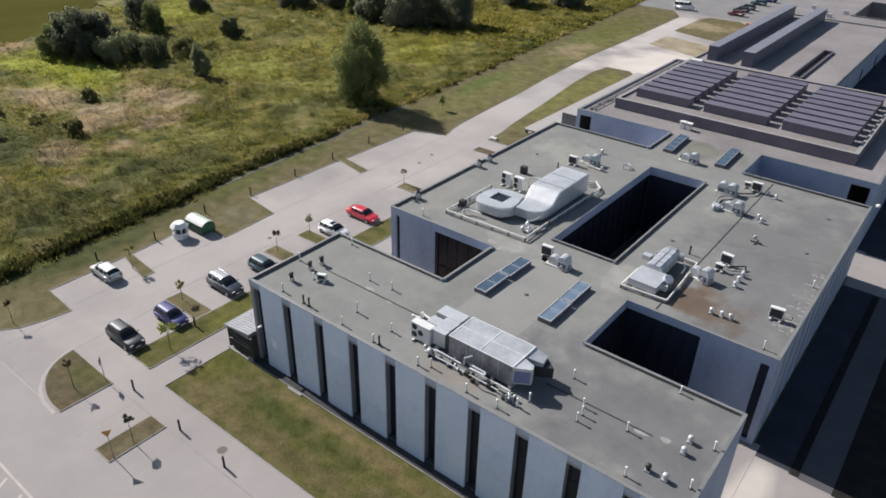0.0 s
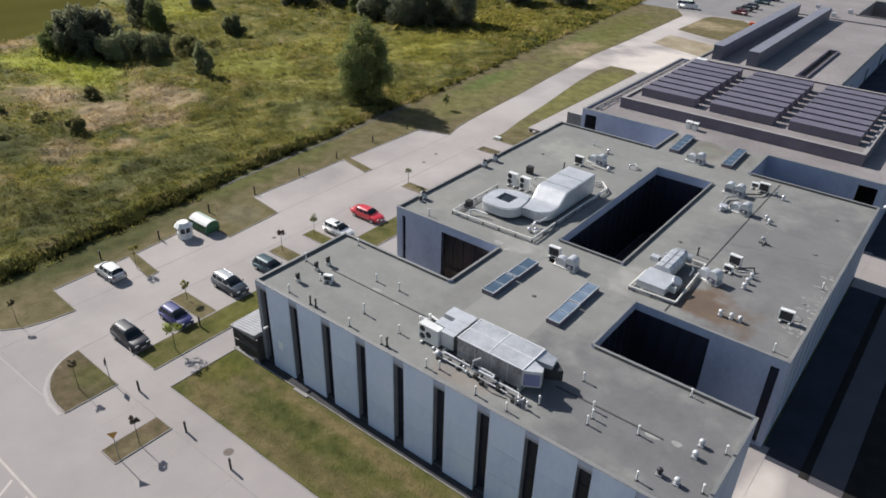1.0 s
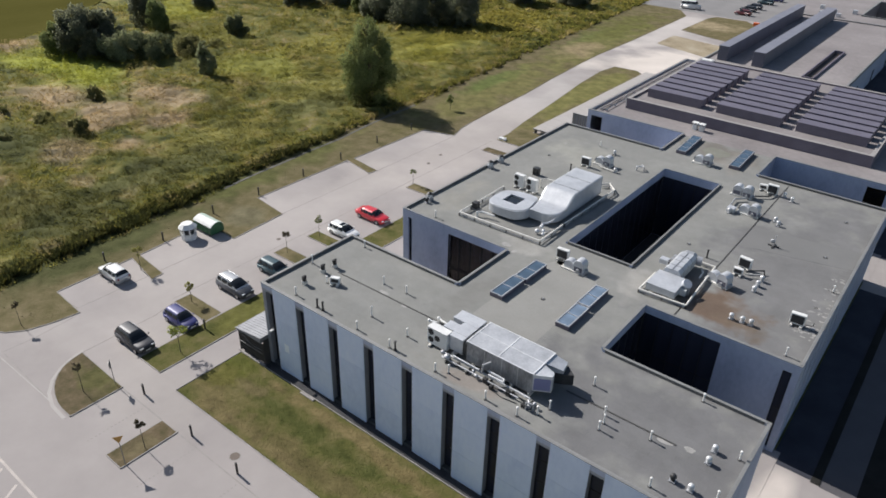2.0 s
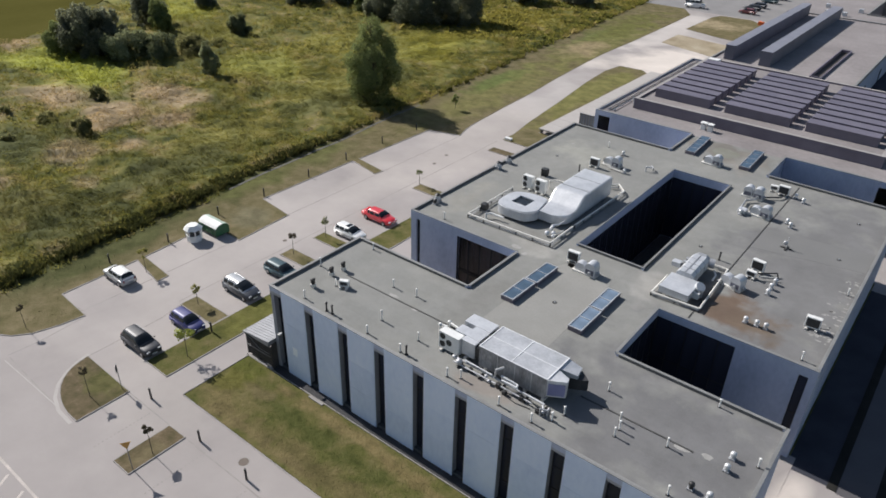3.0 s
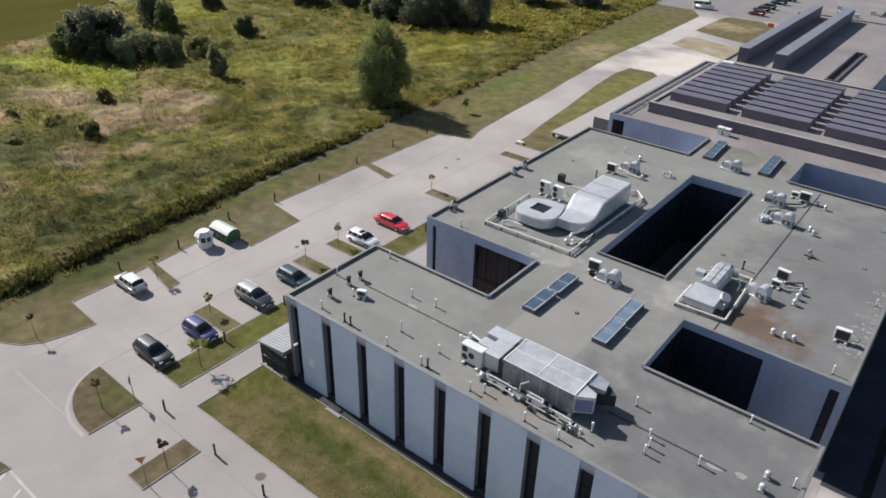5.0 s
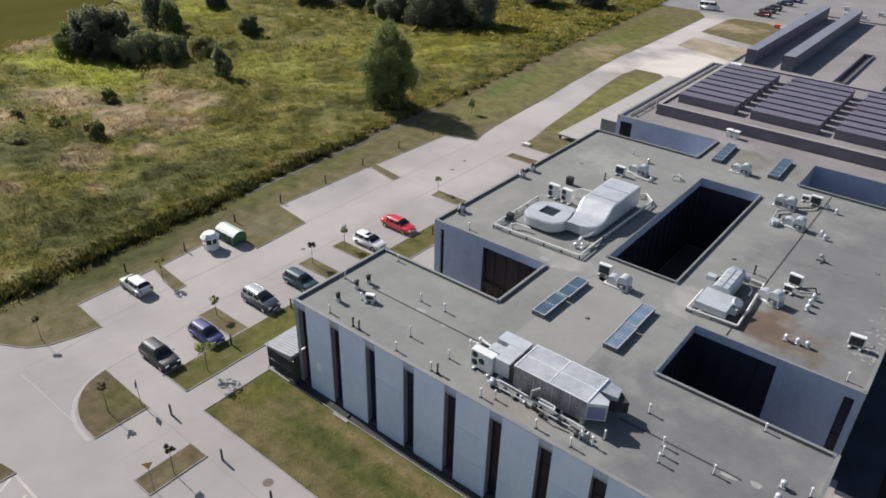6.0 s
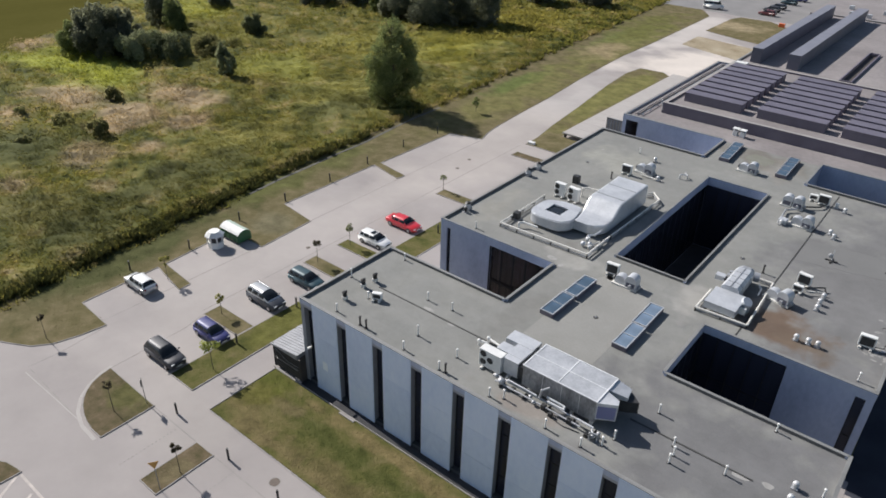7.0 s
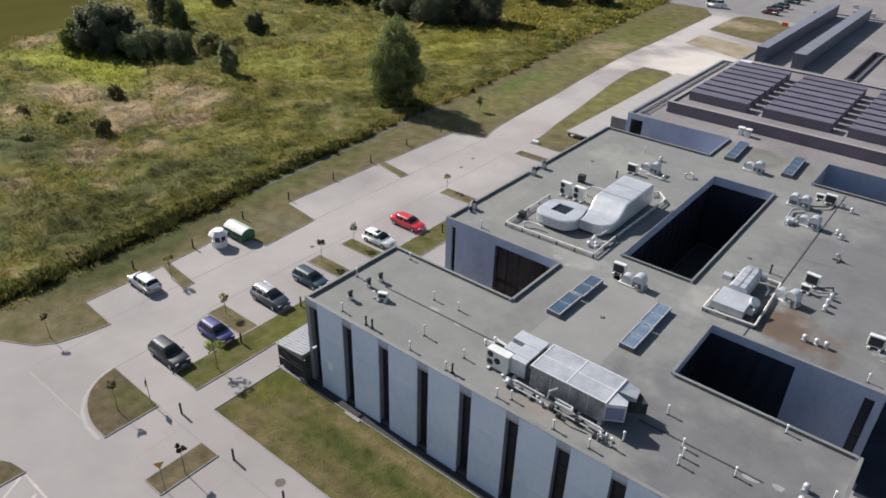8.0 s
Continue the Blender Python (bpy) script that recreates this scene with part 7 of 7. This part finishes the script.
def sapling(x, y, h, r, seed, material="leaf_dry", n=200, leaf=0.0):
    """A young planted tree: thin stem and a sparse crown."""
    rng = np.random.default_rng(seed)
    t = thing("sapling", "thin young tree with small crown and stake", "tree", pose(x, y, 0.06), "saplings on the parking islands")
    part("stem", rod(bmesh.new(), (0, 0, -0.05), (0.02, 0.0, h * 0.9), 0.035, 0.015, 7), M["bark"], t)
    bm = bmesh.new()
    blobs = []
    for i in range(7):
        a = i * 2.3 + rng.random()
        z = h - r * (0.2 + 1.2 * rng.random())
        e = (r * 0.7 * math.cos(a), r * 0.7 * math.sin(a), z)
        rod(bm, (0.01, 0, z - r * 0.6), e, 0.014, 0.006, 5)
        blobs.append((*e, r * 0.45, r * 0.4))
    part("twigs", bm, M["bark"], t)
    add_mesh("crown", leaf_mesh("crown", crown_points(rng, blobs, n), leaf or 0.085 + 0.03 * r, M[material], rng), t)
    return t


sapling(-62.0, 24.9, 2.7, 0.5, 31, "leaf_dry")
sapling(-53.0, 24.9, 2.2, 0.42, 32, "leaf_dry")
sapling(-53.2, 37.2, 2.6, 0.42, 33, "leaf_brown", 240)
sapling(-53.2, 42.0, 2.6, 0.45, 34, "leaf_grey", 170)
sapling(-54.3, 59.8, 2.1, 0.4, 35, "leaf_pale", 150)
sapling(-39.25, 11.4, 2.75, 0.36, 36, "leaf_brown", 220)
sapling(-48.6, 11.6, 2.9, 0.34, 37, "leaf_brown", 110)
sapling(-46.9, 19.6, 3.1, 0.9, 38, "leaf_lime", 300, 0.11)
sapling(-61.6, 12.5, 2.6, 0.32, 39, "leaf_brown", 120)

ys = thing("yield_sign", "yellow inverted triangular sign on a grey post", "road sign", pose(-39.0, 9.65, 0.0, 0, 0, 58))
part("post", rod(bmesh.new(), (0, 0, 0), (0, 0, 2.5), 0.03, seg=8), M["steel"], ys)
bm = bmesh.new()
vs = [bm.verts.new(p) for p in ((-0.37, -0.035, 2.8), (0.37, -0.035, 2.8), (0, -0.035, 2.14))]
f = bm.faces.new(vs)
ex = bmesh.ops.extrude_face_region(bm, geom=[f])
bmesh.ops.translate(bm, verts=[v for v in ex["geom"] if isinstance(v, bmesh.types.BMVert)], vec=(0, -0.012, 0))
bmesh.ops.recalc_face_normals(bm, faces=bm.faces)
part("plate", bm, M["sign_yellow"], ys, "yellow-brown triangular plate")
st_ = thing("road_sign", "narrow grey sign seen on its post", "road sign", pose(-47.5, 13.75, 0.0, 0, 0, -38))
part("post", rod(bmesh.new(), (0, 0, 0), (0, 0, 2.4), 0.03, seg=8), M["steel"], st_)
part("plate", boxes((-0.3, 0.3, -0.05, -0.035, 1.85, 2.5), bevel=0.005), M["steel"], st_, "grey metal plate")
hb2 = thing("hydrant_box", "low pale box beside the grass strip", "box")
part("box", boxes((-54.9, -53.8, 80.6, 81.2, 0.05, 0.38), bevel=0.06), M["white"], hb2)
te = thing("terrace", "raised pale concrete terrace with dark open underside", "terrace")
for i in range(14):
    part("slab", boxes((-52.4, -47.2, 86.4 + i * 2.95, 89.32 + i * 2.95, 0.62, 0.84), bevel=0.015), M["gutter_pale"], te)
for i in range(15):
    for x in (-52.2, -49.9, -47.6):
        part("support", boxes((x, x + 0.3, 86.6 + i * 2.9, 86.9 + i * 2.9, 0, 0.62)), M["plinth"], te, "dark concrete support")
fs = thing("slatted_screen", "tall pale slatted screen beside the hall corner", "screen")
part("top_rail", boxes((-42.75, -40.45, 80.42, 80.58, 7.16, 7.28)), M["coping"], fs)
part("back_board", boxes((-42.7, -40.45, 80.56, 80.6, 0.0, 7.16)), M["jamb"], fs, "grey backing board")
for i in range(6):
    part("slat", boxes((-42.72 + i * 0.42, -42.52 + i * 0.42, 80.42, 80.555, 0.0, 7.16)), M["kerb"], fs, "pale upright slat")

# ---- meadow of tall weeds ----
rng = np.random.default_rng(77)


def tufts(count, xr, yr, hgt, wid, blades, name, label, keep, material="weeds", upward=0.9):
    """Clumps of leaning blades over a stretch of land."""
    x = rng.uniform(*xr, count)
    y = rng.uniform(*yr, count)
    ok = keep(x, y)
    x, y = x[ok], y[ok]
    n = len(x)
    # uneven stands: height follows slow waves of the land
    wave = 0.5 + 0.25 * np.sin(x * 0.31 + 1.3 * np.sin(y * 0.17)) + 0.25 * np.sin(y * 0.23 + 1.7 * np.sin(x * 0.13))
    lump = 0.5 + 0.5 * np.sin(x * 1.1 + 2.0 * np.sin(y * 0.7)) * np.sin(y * 1.3 + 1.5 * np.sin(x * 0.6))
    h = hgt * (0.35 + 0.55 * wave + 0.45 * lump) * (0.7 + 0.6 * rng.random(n)) + 0.5 * brow(x, y)
    X = np.repeat(x, blades)
    Y = np.repeat(y, blades)
    Hh = np.repeat(h, blades) * (0.6 + 0.5 * rng.random(n * blades))
    a = rng.uniform(0, 2 * np.pi, n * blades)
    lean = rng.uniform(0.1, 0.75, n * blades) * Hh
    ww = wid * rng.uniform(0.5, 1.2, n * blades)
    ox, oy = rng.normal(0, wid * 0.7, n * blades), rng.normal(0, wid * 0.7, n * blades)
    bx, by = X + ox, Y + oy
    ca, sa = np.cos(a), np.sin(a)
    ins = np.clip((np.interp(by, EY, EX) + 0.25 * np.sin(by * 0.9) + 0.2 * np.sin(by * 2.3) - 0.6 - bx) / 1.6, 0, 1)
    top = relief(bx, by) * 0.88 - 0.1
    base = top * ins
    Hh = Hh * 0.75 + top * np.where(ins < 1, 0.35 + 0.65 * rng.random(len(bx)), 1.0)
    z0 = base - 0.1
    v0 = np.stack([bx - sa * ww / 2, by + ca * ww / 2, z0], 1)
    v1 = np.stack([bx + sa * ww / 2, by - ca * ww / 2, z0], 1)
    v2 = np.stack([bx + sa * ww * 0.6 + ca * lean * 0.6, by - ca * ww * 0.6 + sa * lean * 0.6, Hh * 0.85], 1)
    v3 = np.stack([bx - sa * ww * 0.5 + ca * lean, by + ca * ww * 0.5 + sa * lean, Hh], 1)
    verts = np.stack([v0, v1, v2, v3], 1).reshape(-1, 3)
    k = len(bx)
    i = (np.arange(k) * 4)[:, None]
    faces = np.concatenate([i + np.array([[0, 1, 2]]), i + np.array([[0, 2, 3]])], 1).reshape(-1, 3)
    me = bpy.data.meshes.new(name)
    soft_mesh(me, verts, faces, np.tile(np.array([[0.0, 0.0, 1.0]]), (len(verts), 1)), upward)
    me.materials.append(M[material])
    return tagged(new(name, me), label, "weeds", "", "stuff")


EX = np.array([p[0] for p in NEAR_EDGE])
EY = np.array([p[1] for p in NEAR_EDGE])


def in_view(x, y):
    return (y > 8 + (-70 - x) * 0.05) & (y < 60 + (-60 - x) * 1.25 + 40)


def off_field(x, y):
    fx = np.interp(y, [40, 49.2, 64.5, 70, 82, 97, 130, 200], [-152, -158, -166, -167, -181.6, -195, -230, -420])
    return x > fx - 1


def meadow(x, y):
    return (x < np.interp(y, EY, EX) + 0.25 * np.sin(y * 0.9) + 0.2 * np.sin(y * 2.3)) & off_field(x, y)


def brow(x, y):
    """The taller growth along the near edge of the meadow."""
    return np.exp(-((np.interp(y, EY, EX) - 0.9 - x) / 1.8) ** 2) * (0.75 + 0.25 * np.sin(y * 0.8 + np.sin(y * 0.37) * 2)) * np.interp(y, [10, 42, 50, 80, 100, 116], [0.3, 0.3, 0.18, 0.14, 0.12, 0.0])


WAVES = [(rng.uniform(0, 2 * np.pi), rng.uniform(0, 2 * np.pi), w, k) for w, k in ((17, 0.16), (11, 0.14), (7.3, 0.13), (4.9, 0.13), (3.4, 0.11), (2.3, 0.09), (6.1, 0.12), (2.9, 0.09))]


def relief(x, y):
    """Height of the weed canopy over the soil."""
    z = np.full_like(x, 0.42)
    for a, p, w, k in WAVES:
        z = z + k * np.sin((x * math.cos(a) + y * math.sin(a)) * 2 * math.pi / w + p + 1.4 * np.sin((y * math.cos(a) - x * math.sin(a)) * 2 * math.pi / (w * 1.7)))
    return np.maximum(z, 0.02) + 0.95 * brow(x, y)


def canopy_sheet(x0, x1, y0, y1, step, label):
    """A rough sheet that follows the tops of the weeds."""
    xs, ys = np.arange(x0, x1 + step / 2, step), np.arange(y0, y1 + step / 2, step)
    gx, gy = np.meshgrid(xs, ys)
    gx = gx + rng.uniform(-0.3, 0.3, gx.shape) * step
    gy = gy + rng.uniform(-0.3, 0.3, gy.shape) * step
    inside = np.clip((np.interp(gy, EY, EX) + 0.25 * np.sin(gy * 0.9) + 0.2 * np.sin(gy * 2.3) - 0.6 - gx) / 1.6, 0, 1) * off_field(gx, gy)
    gz = (relief(gx, gy) + rng.uniform(-0.05, 0.06, gx.shape)) * inside * 0.9 - 0.15 * (1 - inside)
    h, w = gx.shape
    verts = np.stack([gx, gy, gz], 2).reshape(-1, 3)
    i = (np.arange(h - 1)[:, None] * w + np.arange(w - 1)[None, :]).reshape(-1)
    faces = np.stack([i, i + 1, i + w + 1, i + w], 1)
    me = bpy.data.meshes.new("meadow_canopy")
    me.from_pydata(verts.tolist(), [], faces.tolist())
    me.polygons.foreach_set("use_smooth", [True] * len(me.polygons))
    me.materials.append(M["meadow_soil"])
    return tagged(new("meadow_canopy", me), label, "meadow", "", "stuff")


canopy_sheet(-110, -66, 5, 131, 0.55, "lumpy cover of green and dry meadow plants")
canopy_sheet(-182, -110, 18, 190, 0.9, "lumpy cover of green and dry meadow plants")
canopy_sheet(-110, -72, 131, 330, 1.2, "lumpy cover of far meadow plants")
canopy_sheet(-340, -110, 190, 420, 2.6, "lumpy cover of far meadow plants")
canopy_sheet(-340, -182, 90, 190, 2.6, "lumpy cover of far meadow plants")
# the first tufts paint the shade band of the meadow edge
tufts(26000, (-80, -68), (6, 130), 0.55, 0.06, 8, "edge_weeds", "tall weeds along the meadow edge, shade put into their colour", lambda x, y: meadow(x, y) & (np.interp(y, EY, EX) - x < np.interp(y, [50, 75], [3.2, 0.0]) * rng.random(len(x)) ** 0.6), "edge_weeds", 0.45)
tufts(52000, (-110, -68), (6, 130), 0.42, 0.05, 7, "meadow_weeds", "tall green and yellow weeds of the wild meadow", lambda x, y: meadow(x + np.interp(y, [50, 75], [2.2, 0.0]) * rng.random(len(x)), y) & in_view(x, y))
tufts(48000, (-180, -108), (20, 190), 0.5, 0.09, 6, "meadow_weeds", "tall green and yellow weeds of the wild meadow", lambda x, y: meadow(x, y) & in_view(x, y))
tufts(26000, (-120, -74), (125, 330), 0.8, 0.24, 6, "meadow_weeds", "tall green and yellow weeds of the far meadow", meadow)
tufts(14000, (-330, -110), (120, 420), 1.0, 0.6, 6, "meadow_weeds", "rough far meadow of weeds and shrubs", meadow)


def short_grass(count, inside, zr, name, label, material, hgt=0.1, wid=0.05):
    """Short mown blades scattered over a lawn. inside: x0, x1, y0, y1, a test, ground height."""
    x0, x1, y0, y1, test, z = inside
    x, y = rng.uniform(x0, x1, count), rng.uniform(y0, y1, count)
    ok = test(x, y)
    x, y = x[ok], y[ok]
    n = len(x)
    a = rng.uniform(0, 2 * np.pi, n)
    h = hgt * rng.uniform(*zr, n)
    w = wid * rng.uniform(0.6, 1.5, n)
    ca, sa = np.cos(a), np.sin(a)
    lean = h * rng.uniform(0.2, 1.2, n)
    zz = np.full(n, z)
    verts = np.stack([np.stack([x - sa * w, y + ca * w, zz], 1), np.stack([x + sa * w, y - ca * w, zz], 1), np.stack([x + ca * lean, y + sa * lean, zz + h], 1)], 1).reshape(-1, 3)
    me = bpy.data.meshes.new(name)
    soft_mesh(me, verts, np.arange(3 * n).reshape(-1, 3), np.tile(np.array([[0.0, 0.0, 1.0]]), (3 * n, 1)), 0.92)
    me.materials.append(material)
    return tagged(new(name, me), label, "grass", "", "stuff")


short_grass(16000, (-42.9, -2, 16.85, 23.0, lambda x, y: x < 1e9, 0.055), (0.5, 1.3), "lawn_grass", "short dry tufts of the mown lawn", M["lawn"], 0.035, 0.045)
short_grass(5000, (-49.0, -46.2, 17.1, 79.9, lambda x, y: x < 1e9, 0.055), (0.5, 1.3), "lawn_grass", "short dry tufts on the parking strip", M["lawn"], 0.035, 0.045)


def on_verge(x, y):
    """The mown strip between the kerb and the meadow."""
    lx = np.interp(y, [14, 17.2, 17.3, 25.8, 25.9, 26, 35.3, 43.6, 60, 76, 77.4, 110, 128, 151], [-60.2, -60.2, -65.3, -65.5, -60.3, -65.4, -66, -66.9, -66.8, -66.7, -62.6, -65.2, -66.9, -67.4])
    return (x < lx) & (x > np.interp(y, EY, EX) - 0.6)


short_grass(34000, (-80, -59.6, 12.5, 150, on_verge, 0.045), (0.4, 1.5), "verge_grass", "short dry tufts of the mown verge", M["verge"], 0.05, 0.055)



def bushy_plants(count, xr, yr, hr, name, label, keep, leaves=42):
    """Leafy perennials standing in loose groups over the meadow."""
    x, y = rng.uniform(*xr, count), rng.uniform(*yr, count)
    group = np.sin(x * 0.42 + 1.9 * np.sin(y * 0.19)) + np.sin(y * 0.37 + 1.6 * np.sin(x * 0.23)) + 0.9 * rng.normal(size=count)
    ok = keep(x, y) & (group > 0.1)
    x, y = x[ok], y[ok]
    n = len(x)
    h = rng.uniform(*hr, n)
    base = relief(x, y) * 0.85 - 0.1
    k = n * leaves
    X, Y, B, Hh = np.repeat(x, leaves), np.repeat(y, leaves), np.repeat(base, leaves), np.repeat(h, leaves)
    a, u = rng.uniform(0, 2 * np.pi, k), rng.random(k)
    r = Hh * 0.5 * np.sin(np.pi * (0.2 + 0.72 * u)) * np.sqrt(rng.random(k))
    cx, cy, cz = X + r * np.cos(a), Y + r * np.sin(a), B + Hh * u
    size = Hh * rng.uniform(0.05, 0.11, k)
    d = rng.uniform(0, 2 * np.pi, k)
    ux, uy = np.cos(d) * size, np.sin(d) * size
    lift = size * rng.uniform(0.4, 1.6, k)
    v0 = np.stack([cx - uy * 0.55, cy + ux * 0.55, cz], 1)
    v1 = np.stack([cx + uy * 0.55, cy - ux * 0.55, cz], 1)
    v2 = np.stack([cx + ux, cy + uy, cz + lift], 1)
    verts = np.stack([v0, v1, v2], 1).reshape(-1, 3)
    out = np.stack([np.cos(a) * 0.7, np.sin(a) * 0.7, np.full(k, 0.75)], 1)
    me = bpy.data.meshes.new(name)
    soft_mesh(me, verts, np.arange(3 * k).reshape(-1, 3), np.repeat(out, 3, 0), 0.75)
    me.materials.append(M["weeds"])
    return tagged(new(name, me), label, "weeds", "", "stuff")


bushy_plants(11000, (-110, -73), (6, 130), (0.5, 1.25), "meadow_plants", "bushy green and yellow plants of the wild meadow", lambda x, y: meadow(x + 1.5, y) & in_view(x, y))
bushy_plants(9000, (-180, -110), (20, 190), (0.8, 1.7), "meadow_plants", "bushy green and yellow plants of the wild meadow", lambda x, y: meadow(x, y) & in_view(x, y))

# rough growth along the shallow ditch below the meadow
short_grass(16000, (-77, -68, 10, 96, lambda x, y: ((y < 43) | (y > 84)) & (np.abs(x - np.interp(y, EY, EX) - 0.5 - 0.2 * np.sin(y)) < 0.55 * (0.65 + 0.35 * np.sin(y * 0.7))), 0.03), (0.5, 1.4), "ditch_grass", "dark rough grass along the shallow ditch", M["weeds"], 0.35, 0.06)
